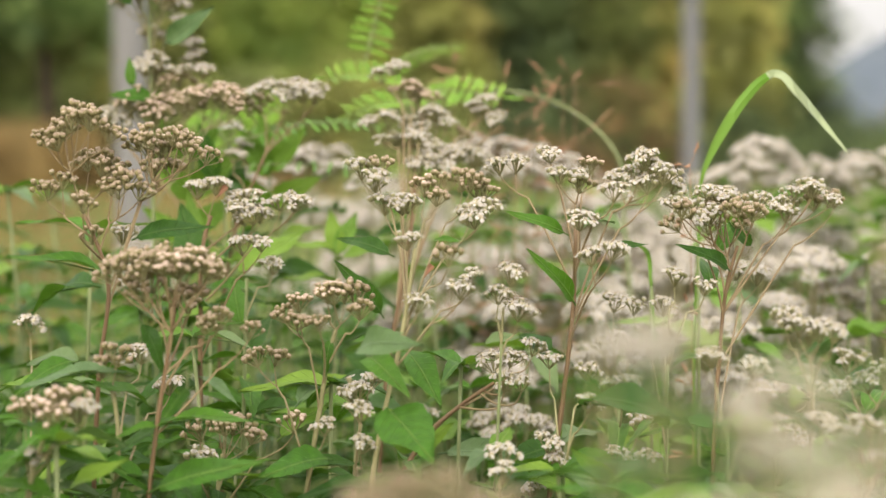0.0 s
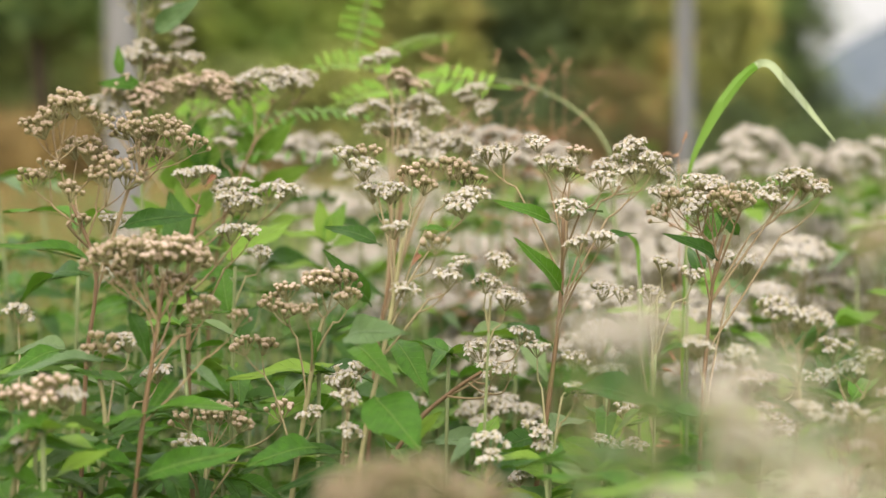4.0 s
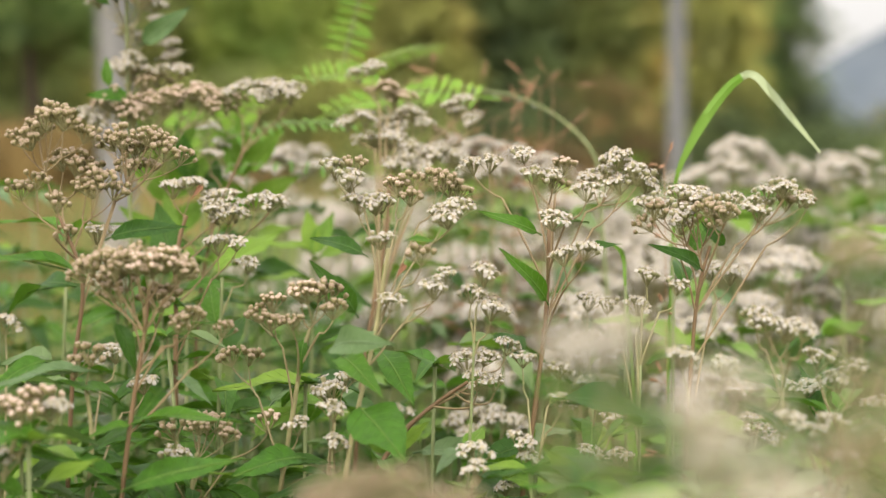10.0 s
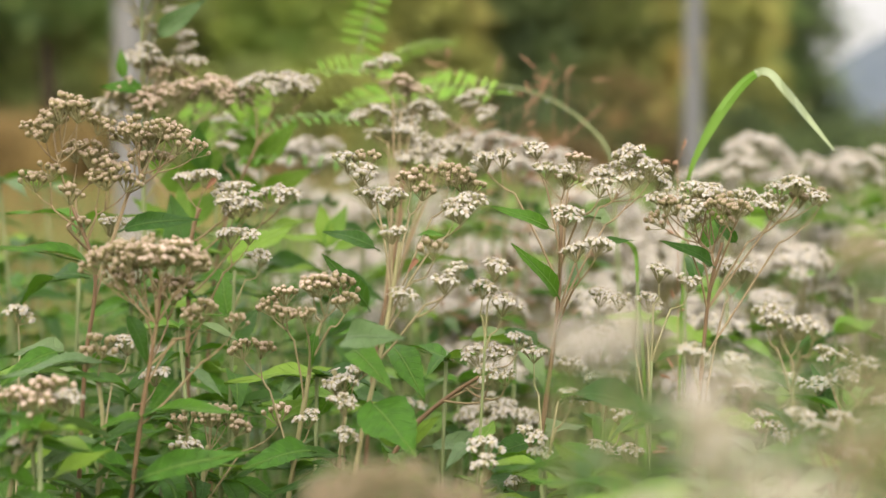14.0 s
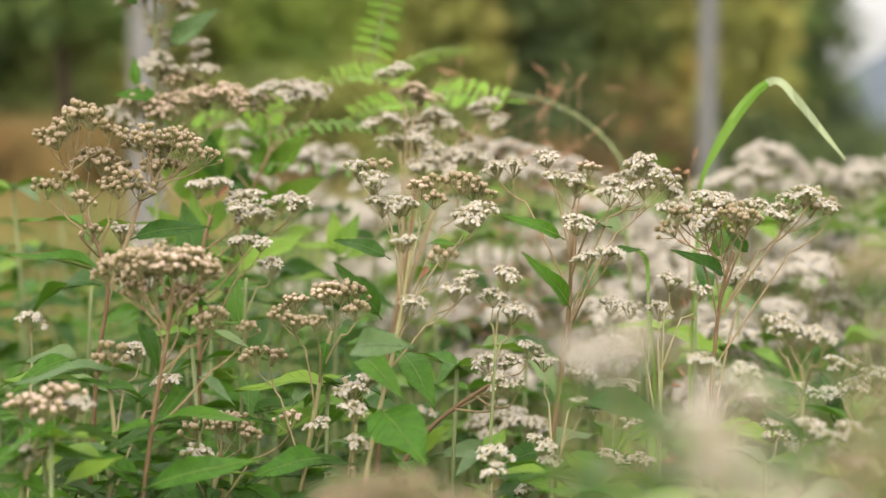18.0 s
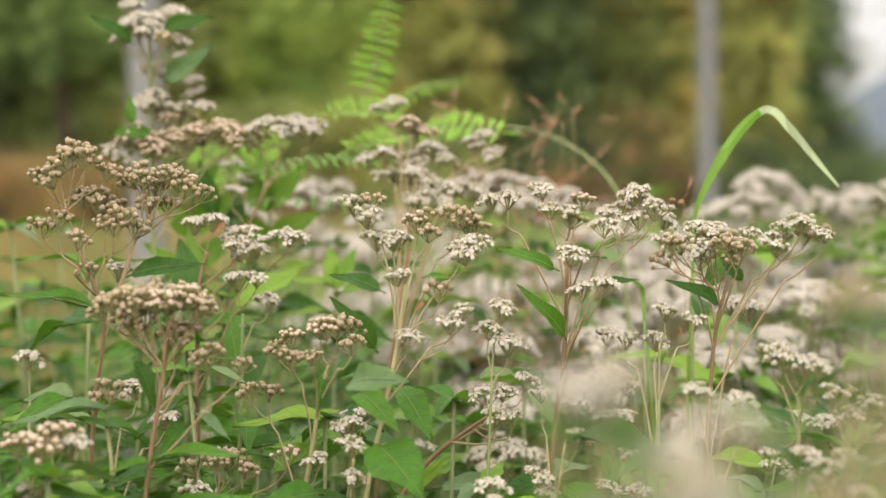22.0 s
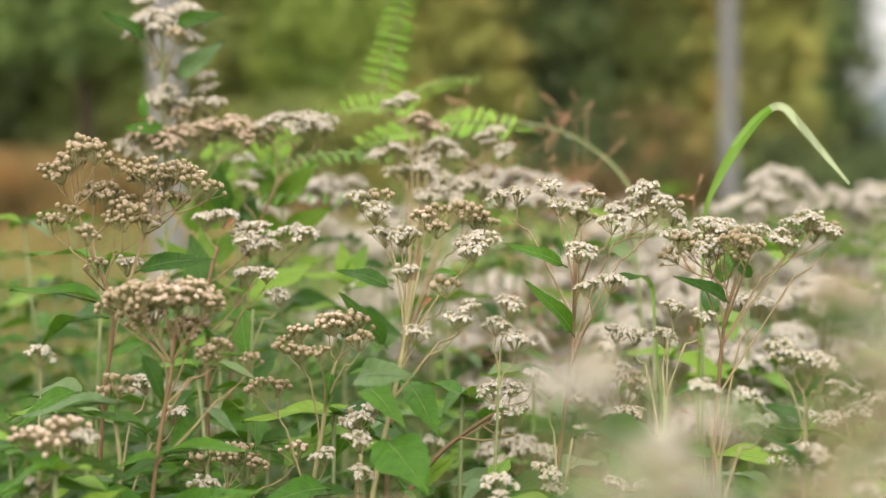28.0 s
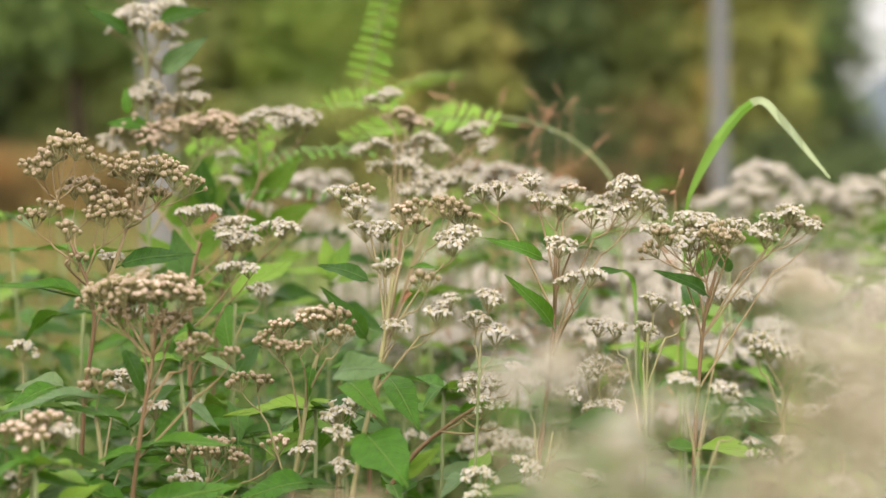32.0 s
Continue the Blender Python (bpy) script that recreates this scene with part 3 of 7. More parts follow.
utility_pole(3.74, 27.0, 0.136, 9.0, "weathered grey concrete utility pole beyond the field", CONCRETE)
utility_pole(-1.935, 11.0, 0.108, 8.0, "thick stained grey concrete utility pole standing in the field", CONCRETE_OLD)


LEAF_CARD = np.array(((0, 0, 0), (0.5, -0.32, 0.1), (1, 0, -0.12), (0.5, 0.32, 0.1)))


def sprays(soup, centre, reach, count, size, r, flat=0.7):
    """A clump of small bent leaves round a point."""
    g = np.random.default_rng(r.randrange(1 << 30))
    p = np.array(centre) + g.normal(size=(count, 3)) * (1, 1, flat) * reach * 0.5
    x, z = g.normal(size=(count, 3)) * (1, 1, 0.7), g.normal(size=(count, 3)) * (0.8, 0.8, 0.4) + (0, 0, 0.6)
    x /= np.linalg.norm(x, axis=1)[:, None]
    y = np.cross(z, x)
    y /= np.linalg.norm(y, axis=1)[:, None]
    z = np.cross(x, y)
    s = size * g.uniform(0.6, 1.3, (count, 1, 1))
    c = LEAF_CARD[None]
    v = p[:, None] + s * (c[..., :1] * x[:, None] + c[..., 1:2] * y[:, None] + c[..., 2:] * z[:, None])
    soup.add(v.reshape(-1, 3), np.arange(count * 4).reshape(-1, 4).tolist(), 0)


def tree(x, y, height, spread, mat, seed, shape="round", low=0.12, label="", clumps=120, each=130, size=0.24):
    r = random.Random(seed)
    t = root("tree", (x, y, 0), label, "tree", "trees behind the field")
    wood, crown = Soup(), Soup()
    top = height * 0.8
    line = curve_through([(0, 0, -0.2), (r.uniform(-.1, .1), r.uniform(-.1, .1), height * 0.3), (r.uniform(-.3, .3), r.uniform(-.3, .3), height * 0.6), (0, 0, top)], 4)
    n = len(line)
    v, f = tube(line, [height * 0.022 * (1.25 - 1.05 * i / n) for i in range(n)], 9)
    wood.add(v, f)
    for k in range(clumps):
        h = low + (1 - low) * (k + r.random()) / clumps
        if shape == "cone":
            rad = spread * (1.02 - h) ** 0.8
        else:
            rad = spread * math.sqrt(max(0.03, 1 - ((h - 0.5) / 0.56) ** 2))
        a = k * 2.399 + r.uniform(-0.5, 0.5)
        q = rad * math.sqrt(r.uniform(0.15, 1.0)) * r.uniform(0.85, 1.12)
        c = Vector((q * math.cos(a), q * math.sin(a), height * h))
        sprays(crown, c, spread * r.uniform(0.34, 0.55), each, size, r)
        if k % 3 == 0:
            s = min(line, key=lambda p: abs(p.z - c.z * 0.82))
            v, f = tube(bow(s, c, 0.1), [height * 0.006 * (1 - 0.14 * i) for i in range(6)], 5)
            wood.add(v, f)
    part("trunk", wood.mesh("trunk", BARK), t)
    part("crown", crown.mesh("crown", mat), t)
    return t


def bush(x, y, height, spread, mat, seed, label, name="bush", count=40, each=110, size=0.12):
    r = random.Random(seed)
    b = root(name, (x, y, 0), label, "bush", "bushes along the field edge")
    twigs, crown = Soup(), Soup()
    for k in range(count):
        a, q = k * 2.399, spread * math.sqrt((k + 0.5) / count)
        c = Vector((q * math.cos(a), q * math.sin(a), height * (1 - 0.55 * (q / spread) ** 2) * r.uniform(0.35, 1.0)))
        sprays(crown, c, spread * 0.42, each, size, r)
        v, f = tube(bow((0.1 * q * math.cos(a), 0.1 * q * math.sin(a), -0.03), c, -0.1), [0.016 - 0.002 * i for i in range(6)], 4)
        twigs.add(v, f)
    part("stem_frame", twigs.mesh("stem_frame", BARK), b)
    part("crown", crown.mesh("crown", mat), b)


def tree_row():
    """Two ranks of trees behind the field, with a dark conical one at the end of the row."""
    kinds = ((-6.5, 38, 9, 1.9, CROWN_OLIVE, "round"), (-9.9, 34, 9, 1.5, CROWN_DARK, "round"), (-8.2, 35, 8, 1.5, CROWN_OLIVE, "round"),
             (-4.9, 40, 10, 2.3, CROWN_YELLOW, "round"), (-3.0, 38, 7, 2.0, CROWN_LIME, "round"), (-0.7, 40, 9, 1.9, CROWN_GOLD, "round"),
             (-0.3, 37, 6, 1.0, CROWN_YELLOW, "round"), (1.5, 38, 11, 1.4, CROWN_DARK, "cone"), (3.0, 40, 9, 1.7, CROWN_OLIVE, "round"),
             (4.4, 40, 10, 1.7, CROWN_OLIVE, "round"), (6.3, 41, 10, 1.5, CROWN_GREEN, "round"), (5.7, 37, 6.5, 1.0, CROWN_YELLOW, "round"),
             (7.4, 43, 11, 2.2, CROWN_DARK, "cone"))
    words = {CROWN_DARK: "dark green", CROWN_GREEN: "mid-green", CROWN_OLIVE: "olive green", CROWN_YELLOW: "yellowing", CROWN_GOLD: "golden yellow", CROWN_LIME: "light green"}
    forms = {"cone": "conifer with a dense crown at the wood's edge", "round": "broadleaf tree with a full crown behind the field"}
    for k, (x, y, h, s, m, shape) in enumerate(kinds):
        tree(x, y, h, s, m, 20 + k, shape, 0.05 if shape == "cone" else 0.12, words[m] + " " + forms[shape])
    for k in range(13):
        x = -13 + 1.72 * k
        m = (CROWN_YELLOW, CROWN_OLIVE)[k % 2] if 1 < k < 7 else (CROWN_DARK, CROWN_GREEN)[k % 2]
        tree(x * 1.0, 50 + 1.5 * (k % 2), 12 + (k * 7 % 4), 2.6, m, 60 + k, "round", 0.06, words[m] + " tree in the second rank of the wood", 110, 110, 0.30)


tree_row()
tree(-6.75, 30.5, 7, 1.3, CROWN_GREEN, 41, "round", 0.45, "green tree with a bare dark trunk before the wood", 60, 110)
bush(3.3, 33, 2.7, 0.9, CROWN_RUST, 5, "withered rust-brown bush below the trees", count=20, each=60)
bush(2.7, 33.6, 2.3, 1.0, CROWN_DARK, 17, "dark green bush among withered ones", count=18, each=70)
bush(2.2, 32, 1.2, 0.9, CROWN_RUST, 6, "low withered rust-brown bush below the trees")
bush(4.5, 34, 1.3, 0.9, CROWN_RUST, 7, "low withered rust-brown bush beside a pole")
bush(-7.4, 30, 1.5, 1.1, CROWN_RUST, 8, "withered rust-brown bush below dark trees")
bush(-6.2, 31, 1.5, 1.0, CROWN_RUST, 9, "low withered rust-brown bush below dark trees")
bush(-5.0, 31.5, 1.9, 1.2, CROWN_OLIVE, 18, "olive green bush before the wood")
bush(-8.6, 29.5, 2.1, 1.0, CROWN_RUST, 19, "withered rust-brown bush below dark trees")
bush(5.6, 33, 1.7, 1.0, CROWN_DARK, 20, "dark green bush at the foot of the trees")
bush(1.4, 33, 1.9, 0.9, CROWN_DARK, 21, "dark green bush at the foot of the trees")
bush(-7.6, 34, 3.3, 1.2, CROWN_OLIVE, 22, "tall olive green bush before the wood", count=50)
bush(-5.6, 34.5, 3.6, 1.3, CROWN_YELLOW, 23, "tall yellowing bush before the wood", count=50)
bush(-3.8, 34, 2.8, 1.2, CROWN_OLIVE, 24, "tall olive green bush before the wood", count=50)
bush(-2.2, 34.5, 3.2, 1.2, CROWN_YELLOW, 25, "tall yellowing bush before the wood", count=50)
bush(-0.4, 34, 2.4, 1.0, CROWN_OLIVE, 26, "olive green bush before the wood", count=40)
bush(-3.6, 33, 1.1, 1.2, CROWN_RUST, 10, "low withered rust-brown bush at the field edge")
bush(-1.0, 33, 1.2, 1.2, CROWN_OLIVE, 11, "low olive green bush at the field edge")
bush(0.8, 33, 1.3, 1.0, CROWN_OLIVE, 12, "low olive green bush at the field edge")
bush(7.6, 34, 1.5, 1.2, CROWN_DARK, 13, "dark green bush at the end of the tree row")
bush(8.3, 42, 4.6, 1.15, CROWN_DARK, 16, "tall dark green bush at the end of the tree row")
bush(9.2, 38, 2.0, 1.5, CROWN_DARK, 14, "dark green bush at the end of the tree row")
bush(11.2, 40, 1.9, 1.9, CROWN_RUST, 15, "low rusty olive bush at the end of the tree row")


def field_grass(name, mat, x0, x1, y0, y1, count, height, label, seed):
    """Grass and herbs of the open field, blade by blade."""
    r = random.Random(seed)
    v, f = [], []
    for k in range(count):
        x, y = r.uniform(x0, x1), r.uniform(y0, y1)
        h = height * r.uniform(0.5, 1.15)
        a, lean, w = r.random() * 6.3, r.uniform(0.05, 0.4) * h, r.uniform(0.006, 0.012) * (1 + y * 0.06)
        dx, dy = math.cos(a), math.sin(a)
        n = len(v)
        v += [(x - dy * w, y + dx * w, -0.02), (x + dy * w, y - dx * w, -0.02), (x + dx * lean * 0.3 + dy * w * 0.8, y + dy * lean * 0.3 - dx * w * 0.8, h * 0.6),
              (x + dx * lean * 0.3 - dy * w * 0.8, y + dy * lean * 0.3 + dx * w * 0.8, h * 0.6), (x + dx * lean, y + dy * lean, h)]
        f += [[n, n + 1, n + 2, n + 3], [n + 3, n + 2, n + 4]]
    tagged(new(name, Soup().add(v, f).mesh(name, mat)), label, "grass", kind="stuff")


field_grass("field_grass", FIELD, -6, 6, 5.2, 26, 26000, 0.55, "mixed green and straw-coloured grass of the open field", 1)
field_grass("dry_grass", FIELD_TAN, -9, -0.5, 8, 30, 16000, 0.6, "dry tan grass of the open field", 2)
field_grass("dry_reeds", FIELD_TAN, -9.5, -5.6, 25, 29, 8000, 1.5, "tall dry rust-brown grass before the wood", 6)
field_grass("near_grass", FIELD, -5, 5, -4, 5.2, 24000, 0.32, "short green grass under the flowering weeds", 4)
field_grass("field_herbs", FIELD, -0.8, 4.0, 4.0, 9, 9000, 1.0, "tall green herbs and grass behind the flowers", 3)


# ---- the flower field behind: a few plants built once, then copied ----
def far_cluster(plant, joint, top, width, kind, r):
    soup = Soup()
    joint, top = Vector(joint), Vector(top)
    fork = joint.lerp(top, 0.5)
    for p, q in spots(width, width * 0.8, 0.017, r):
        tip = top + p + Vector((0, 0, -0.18 * width * q * q - 0.011))
        v, f = tube(bow(fork, tip, 0.006, 3), [0.0009] * 4, 4, False)
        soup.add(v, f, 2)
        m = Matrix.Translation(tip) @ Vector((p.x * 5, p.y * 5, 0.1)).to_track_quat("Z", "Y").to_matrix().to_4x4() @ Matrix.Rotation(r.random() * 6.3, 4, "Z") @ Matrix.Scale(r.uniform(1.15, 1.4), 4)
        soup.join(r.choice(COARSE[kind]), m)
    v, f = tube([joint, fork], [0.0014, 0.0012], 5)
    soup.add(v, f, 2)
    part("corymb", soup.mesh("corymb", *HEAD[kind]), plant)


def far_weed(height, seed, clusters, kind, leaf_pairs):
    r = random.Random(seed)
    plant = root("flowering_weed", (0, 0, 0), "white-flowered weed with green leaves in the field", "wildflower", "white-flowered weeds")
    line = stem(plant, [(r.uniform(-.02, .02), r.uniform(-.02, .02), height * 0.5), (r.uniform(-.03, .03), r.uniform(-.03, .03), height * 0.88)], r.choice((STEM_TAN, STEM_GREEN, STEM_RED)))
    tip = line[-1]
    for k in range(clusters):
        a = k * 2.4 + r.random()
        q = 0.0 if k == 0 else r.uniform(0.03, 0.065)
        far_cluster(plant, tip - Vector((0, 0, r.uniform(0.0, 0.08))), (tip.x + q * math.cos(a), tip.y + q * math.sin(a), height - (0 if k == 0 else r.uniform(0.0, 0.07))), r.uniform(0.04, 0.075), kind, r)
    z = height * 0.86
    for k in range(leaf_pairs):
        p = min(line, key=lambda q: abs(q.z - z))
        for s in (0, math.pi):
            a = k * 1.57 + s + r.uniform(-0.3, 0.3)
            part("leaf", r.choice(LEAVES[r.choice(("mid", "mid", "narrow", "young"))]), plant, at=aimed(p, (math.cos(a), math.sin(a), r.uniform(-0.1, 0.4)), (0, -0.1, 1), r.uniform(0.05, 0.085)))
        z -= r.uniform(0.04, 0.06)
    return plant


def leafy_weed(height, seed, pairs, kinds):
    r = random.Random(seed)
    plant = root("leafy_weed", (0, 0, 0), "flowerless green weed with pointed leaves", "weed", "leafy weeds")
    line = stem(plant, [(0.01, 0, height * 0.5), (r.uniform(-.03, .03), r.uniform(-.03, .03), height)], STEM_GREEN)
    z = height
    for k in range(pairs):
        p = min(line, key=lambda q: abs(q.z - z))
        for s in (0, math.pi):
            a = k * 1.57 + s + r.uniform(-0.4, 0.4)
            part("leaf", r.choice(LEAVES[r.choice(kinds)]), plant, at=aimed(p, (math.cos(a), math.sin(a), r.uniform(-0.25, 0.4)), (r.uniform(-0.5, 0.5), r.uniform(-0.5, 0.2), 1), r.uniform(0.045, 0.072)))
        z -= r.uniform(0.03, 0.05)
    return plant


def flower_field():
    r = random.Random(11)
    flowering = [far_weed(1.16 + 0.02 * (k % 3), 100 + k, 3 + k % 3, ("open", "open", "mix", "open", "open", "open")[k], 5) for k in range(6)]
    sparse = [far_weed(1.16 + 0.02 * (k % 3), 150 + k, 4 + k % 3, ("open", "open", "open", "open")[k], 4) for k in range(4)]
    leafy = [leafy_weed(1.0 + 0.03 * k, 200 + k, 6, ("mid", "narrow", "narrow")) for k in range(4)]
    light = [leafy_weed(1.0 + 0.03 * k, 240 + k, 5, ("young", "young", "mid")) for k in range(4)]
    used = set()

    def put(model, x, y, s):
        if model in used:
            ob = copy_thing(model, pose(x, y, 0, 0, 0, r.uniform(0, 360)))
        else:
            used.add(model)
            ob = model
            ob.location, ob.rotation_euler = (x, y, 0), (0, 0, r.uniform(0, 6.3))
        ob.scale = (s, s, s)

    # the denser, taller side, then the low leafy side
    for k in range(62):
        y = 1.72 + 3.5 * (k / 62) ** 1.1
        x = r.uniform(0.0 if y < 2.6 else -0.08, 0.30) * y + r.uniform(-0.05, 0.05)
        put(r.choice(flowering if y < 2.4 else sparse), x, y, r.uniform(0.89, 0.99) - 0.006 * y)
    for k in range(6):
        y = 2.1 + 2.4 * k / 6
        put(r.choice(sparse), r.uniform(-0.29, -0.06) * y, y, r.uniform(0.82, 0.90))
    for k in range(115):
        y = 1.33 + 2.4 * (k / 115) ** 1.6
        put(r.choice(leafy), r.uniform(-0.30, 0.02) * y, y, r.uniform(0.93, 1.03) - 0.012 * y)
    for k in range(24):
        y = 1.86 + 1.0 * (k / 24) ** 1.2
        put(r.choice(flowering), r.uniform(0.0, 0.30) * y, y, r.uniform(0.84, 0.98))
    for k in range(120):
        y = 1.56 + 3.0 * k / 120
        put(r.choice(light), r.uniform(-0.03, 0.29) * y, y, r.uniform(0.98, 1.11))
    for k in range(22):
        y = 1.5 + 0.8 * k / 22
        put(r.choice(leafy), r.uniform(-0.30, -0.13) * y, y, r.uniform(1.04, 1.11))
    for k in range(7):
        y = 1.08 + 0.25 * k / 7
        put(r.choice(leafy), r.uniform(-0.26, -0.12) * y, y, r.uniform(0.96, 1.0))
    for k in range(9):
        y = 0.95 + 0.25 * k / 9
        put(r.choice(leafy), r.uniform(0.05, 0.27) * y, y, 0.95 + 0.05 * (1.2 - y) / 0.25 + r.uniform(-0.03, 0.02))

    for k, model in enumerate(m for m in flowering + sparse + leafy + light if m not in used):
        put(model, 0.5 + 0.12 * k, 3.4 + 0.2 * k, 0.92)


flower_field()


STAR = np.array(((0, 0, 0), (0.004, -0.004, 0.001), (0.006, 0, 0), (0, 0.0055, 0.001), (-0.006, 0, 0), (-0.004, -0.004, 0.001)))


def surrounding_field():
    """The same weeds going on past both sides, behind the camera and further back."""
    r = random.Random(5)
    models = []
    for k in range(4):
        soup = Soup()
        h = 1.05 + 0.04 * k
        v, f = tube([(0, 0, -0.02), (0.01, 0.01, h * 0.5), (0, 0, h * 0.92)], [0.003, 0.0024, 0.0015], 5)
        soup.add(v, f, 2)
        for c in range(5):
            a, q = c * 2.4 + k, 0.0 if c == 0 else r.uniform(0.03, 0.06)
            top = Vector((q * math.cos(a), q * math.sin(a), h - 0.05 * (c > 0) * r.random()))
            v, f = tube([(0, 0, h * 0.86), top - Vector((0, 0, 0.012))], [0.0013, 0.001], 4)
            soup.add(v, f, 2)
            for p, u in spots(0.055, 0.05, 0.0095, r):
                lay = Matrix.Translation(top + p - Vector((0, 0, 0.004 + 0.01 * u * u))) @ Euler((r.uniform(-.7, .7), r.uniform(-.7, .7), r.random() * 6)).to_matrix().to_4x4()
                soup.add(STAR, [[0, 1, 2, 3], [0, 3, 4, 5]], 1, lay)
                soup.add(STAR, [[0, 1, 2, 3], [0, 3, 4, 5]], 1, lay @ Matrix.Translation((0, 0, -0.002)) @ Matrix.Rotation(1.5, 4, "Z"))
        for c in range(16):
            a, z = c * 1.57 + r.uniform(-.4, .4), h * (0.9 - 0.035 * c)
            at = aimed((0, 0, z), (math.cos(a), math.sin(a), r.uniform(-.2, .3)), (0, 0, 1), r.uniform(0.06, 0.09))
            soup.add(((0, 0, 0), (0.4, -0.19, 0.05), (1, 0, -0.12), (0.4, 0.19, 0.05), (0.45, 0, 0)), [[0, 1, 4], [1, 2, 4], [2, 3, 4], [3, 0, 4]], 3, at)
        models.append(soup)
    field = Soup()
    for k in range(620):
        x, y = r.uniform(-4.5, 4.5), r.uniform(-2.0, 8.5)
        if (y > 0 and abs(x) < 0.34 * y + 0.12 and (y < 4.4 or x < 0.2)) or math.hypot(x, y) < 0.6:
            continue
        s = r.uniform(0.85, 1.0) - (0.1 if x < 0 else 0.0)
        if x < 0 and r.random() < 0.5:
            s *= 0.85
        field.join(r.choice(models), pose(x, y, 0, 0, 0, r.uniform(0, 360)) @ Matrix.Scale(s, 4))
    tagged(new("weed_field", field.mesh("weed_field", GREEN_BRACT, PETAL, STEM_GREEN, LEAF)), "dense field of white-flowered weeds with green leaves", "wildflowers", kind="stuff")


surrounding_field()


# ---- plants of the near field, one by one ----
plant = weed((-0.2559, 1.2319), [(-0.2559, 1.2259, 0.9902), (-0.2508, 1.2325, 1.0925), (-0.2449, 1.2367, 1.1594), (-0.2599, 1.2393, 1.1988)], STEM_RED, "weed with tan closed flower buds on reddish stems", 0.0020, leaves_from=1.030, seed=1, gap=0.045, size=0.055)
cluster(plant, (-0.2705, 1.2405, 1.2185), (-0.2685, 1.2441, 1.2743), 0.0651, "bud", STEM_RED)
cluster(plant, (-0.2679, 1.2503, 1.2142), (-0.2540, 1.2622, 1.2439), 0.0481, "bud", STEM_RED)
cluster(plant, (-0.2650, 1.2395, 1.2027), (-0.2796, 1.2410, 1.2263), 0.0355, "bud", STEM_RED)
cluster(plant, (-0.2500, 1.2377, 1.1752), (-0.2362, 1.2412, 1.2295), 0.0473, "bud", STEM_RED)
cluster(plant, (-0.2584, 1.2188, 1.1919), (-0.2572, 1.2000, 1.2119), 0.0267, "bud", STEM_RED)
cluster(plant, (-0.2490, 1.2525, 1.1703), (-0.2439, 1.2689, 1.1915), 0.0283, "mix", STEM_RED)
cluster(plant, (-0.2520, 1.2375, 1.1712), (-0.2579, 1.2386, 1.1889), 0.0237, "bud", STEM_RED)
cluster(plant, (-0.2433, 1.2465, 1.1547), (-0.2028, 1.2634, 1.2627), 0.0673, "bud", STEM_RED)
cluster(plant, (-0.2331, 1.2527, 1.1743), (-0.2157, 1.2726, 1.2499), 0.0485, "bud", STEM_RED)
leaf(plant, (-0.2421, 1.2168, 1.1609), (-0.2911, 1.1582, 1.1852), "narrow", (0.1, -0.5, 0.85))
leaf(plant, (-0.2867, 1.3958, 1.1389), (-0.3615, 1.4460, 1.1404), "mid")
leaf(plant, (-0.2208, 1.2183, 1.1849), (-0.1713, 1.1992, 1.1993), "narrow", (0, -0.8, 0.5))
plant = weed((-0.1971, 1.1408), [(-0.2051, 1.1468, 1.0070), (-0.1970, 1.1511, 1.0732), (-0.1867, 1.1552, 1.1377), (-0.1852, 1.1562, 1.1542)], STEM_RED, "weed with tan closed flower buds on reddish stems", 0.0019, leaves_from=1.031, seed=2, gap=0.045, size=0.055)
cluster(plant, (-0.1851, 1.1508, 1.1473), (-0.1898, 1.1480, 1.1813), 0.0840, "bud", STEM_RED, dome=0.07)
cluster(plant, (-0.1886, 1.1603, 1.1390), (-0.2061, 1.1669, 1.1645), 0.0409, "bud", STEM_RED)
cluster(plant, (-0.1857, 1.1648, 1.1311), (-0.1816, 1.1764, 1.1563), 0.0413, "bud", STEM_RED)
cluster(plant, (-0.1926, 1.1529, 1.1027), (-0.1619, 1.1555, 1.1424), 0.0258, "bud", STEM_RED)
cluster(plant, (-0.1785, 1.1537, 1.1137), (-0.1398, 1.1548, 1.1314), 0.0148, "bud", STEM_RED)
cluster(plant, (-0.1785, 1.1539, 1.1174), (-0.1693, 1.1551, 1.1366), 0.0148, "bud", STEM_RED)
leaf(plant, (-0.2073, 1.1548, 1.1321), (-0.1873, 1.1430, 1.1040), "mid")
leaf(plant, (-0.1847, 1.1901, 1.0576), (-0.2209, 1.1410, 1.0718), "mid")
leaf(plant, (-0.1733, 1.1923, 1.0919), (-0.1460, 1.1716, 1.0814), "narrow")
leaf(plant, (-0.1920, 1.1084, 1.0331), (-0.1231, 1.0900, 1.0586), "narrow", (0, -0.7, 0.6))
leaf(plant, (-0.2114, 1.1912, 1.0748), (-0.2413, 1.1529, 1.1027), "mid")
leaf(plant, (-0.2020, 1.1496, 1.0243), (-0.2630, 1.1296, 1.0677), "lance", (-0.3, -0.4, 0.9))
leaf(plant, (-0.2035, 1.1496, 1.0224), (-0.1310, 1.1196, 1.0535), "lance", (0.1, -0.45, 0.9))
leaf(plant, (-0.1971, 1.1496, 1.0672), (-0.1259, 1.1296, 1.0825), "lance", (0, -0.3, 0.95))
leaf(plant, (-0.1979, 1.1496, 1.0661), (-0.2216, 1.1296, 1.0678), "narrow", (0, -0.6, 0.7))
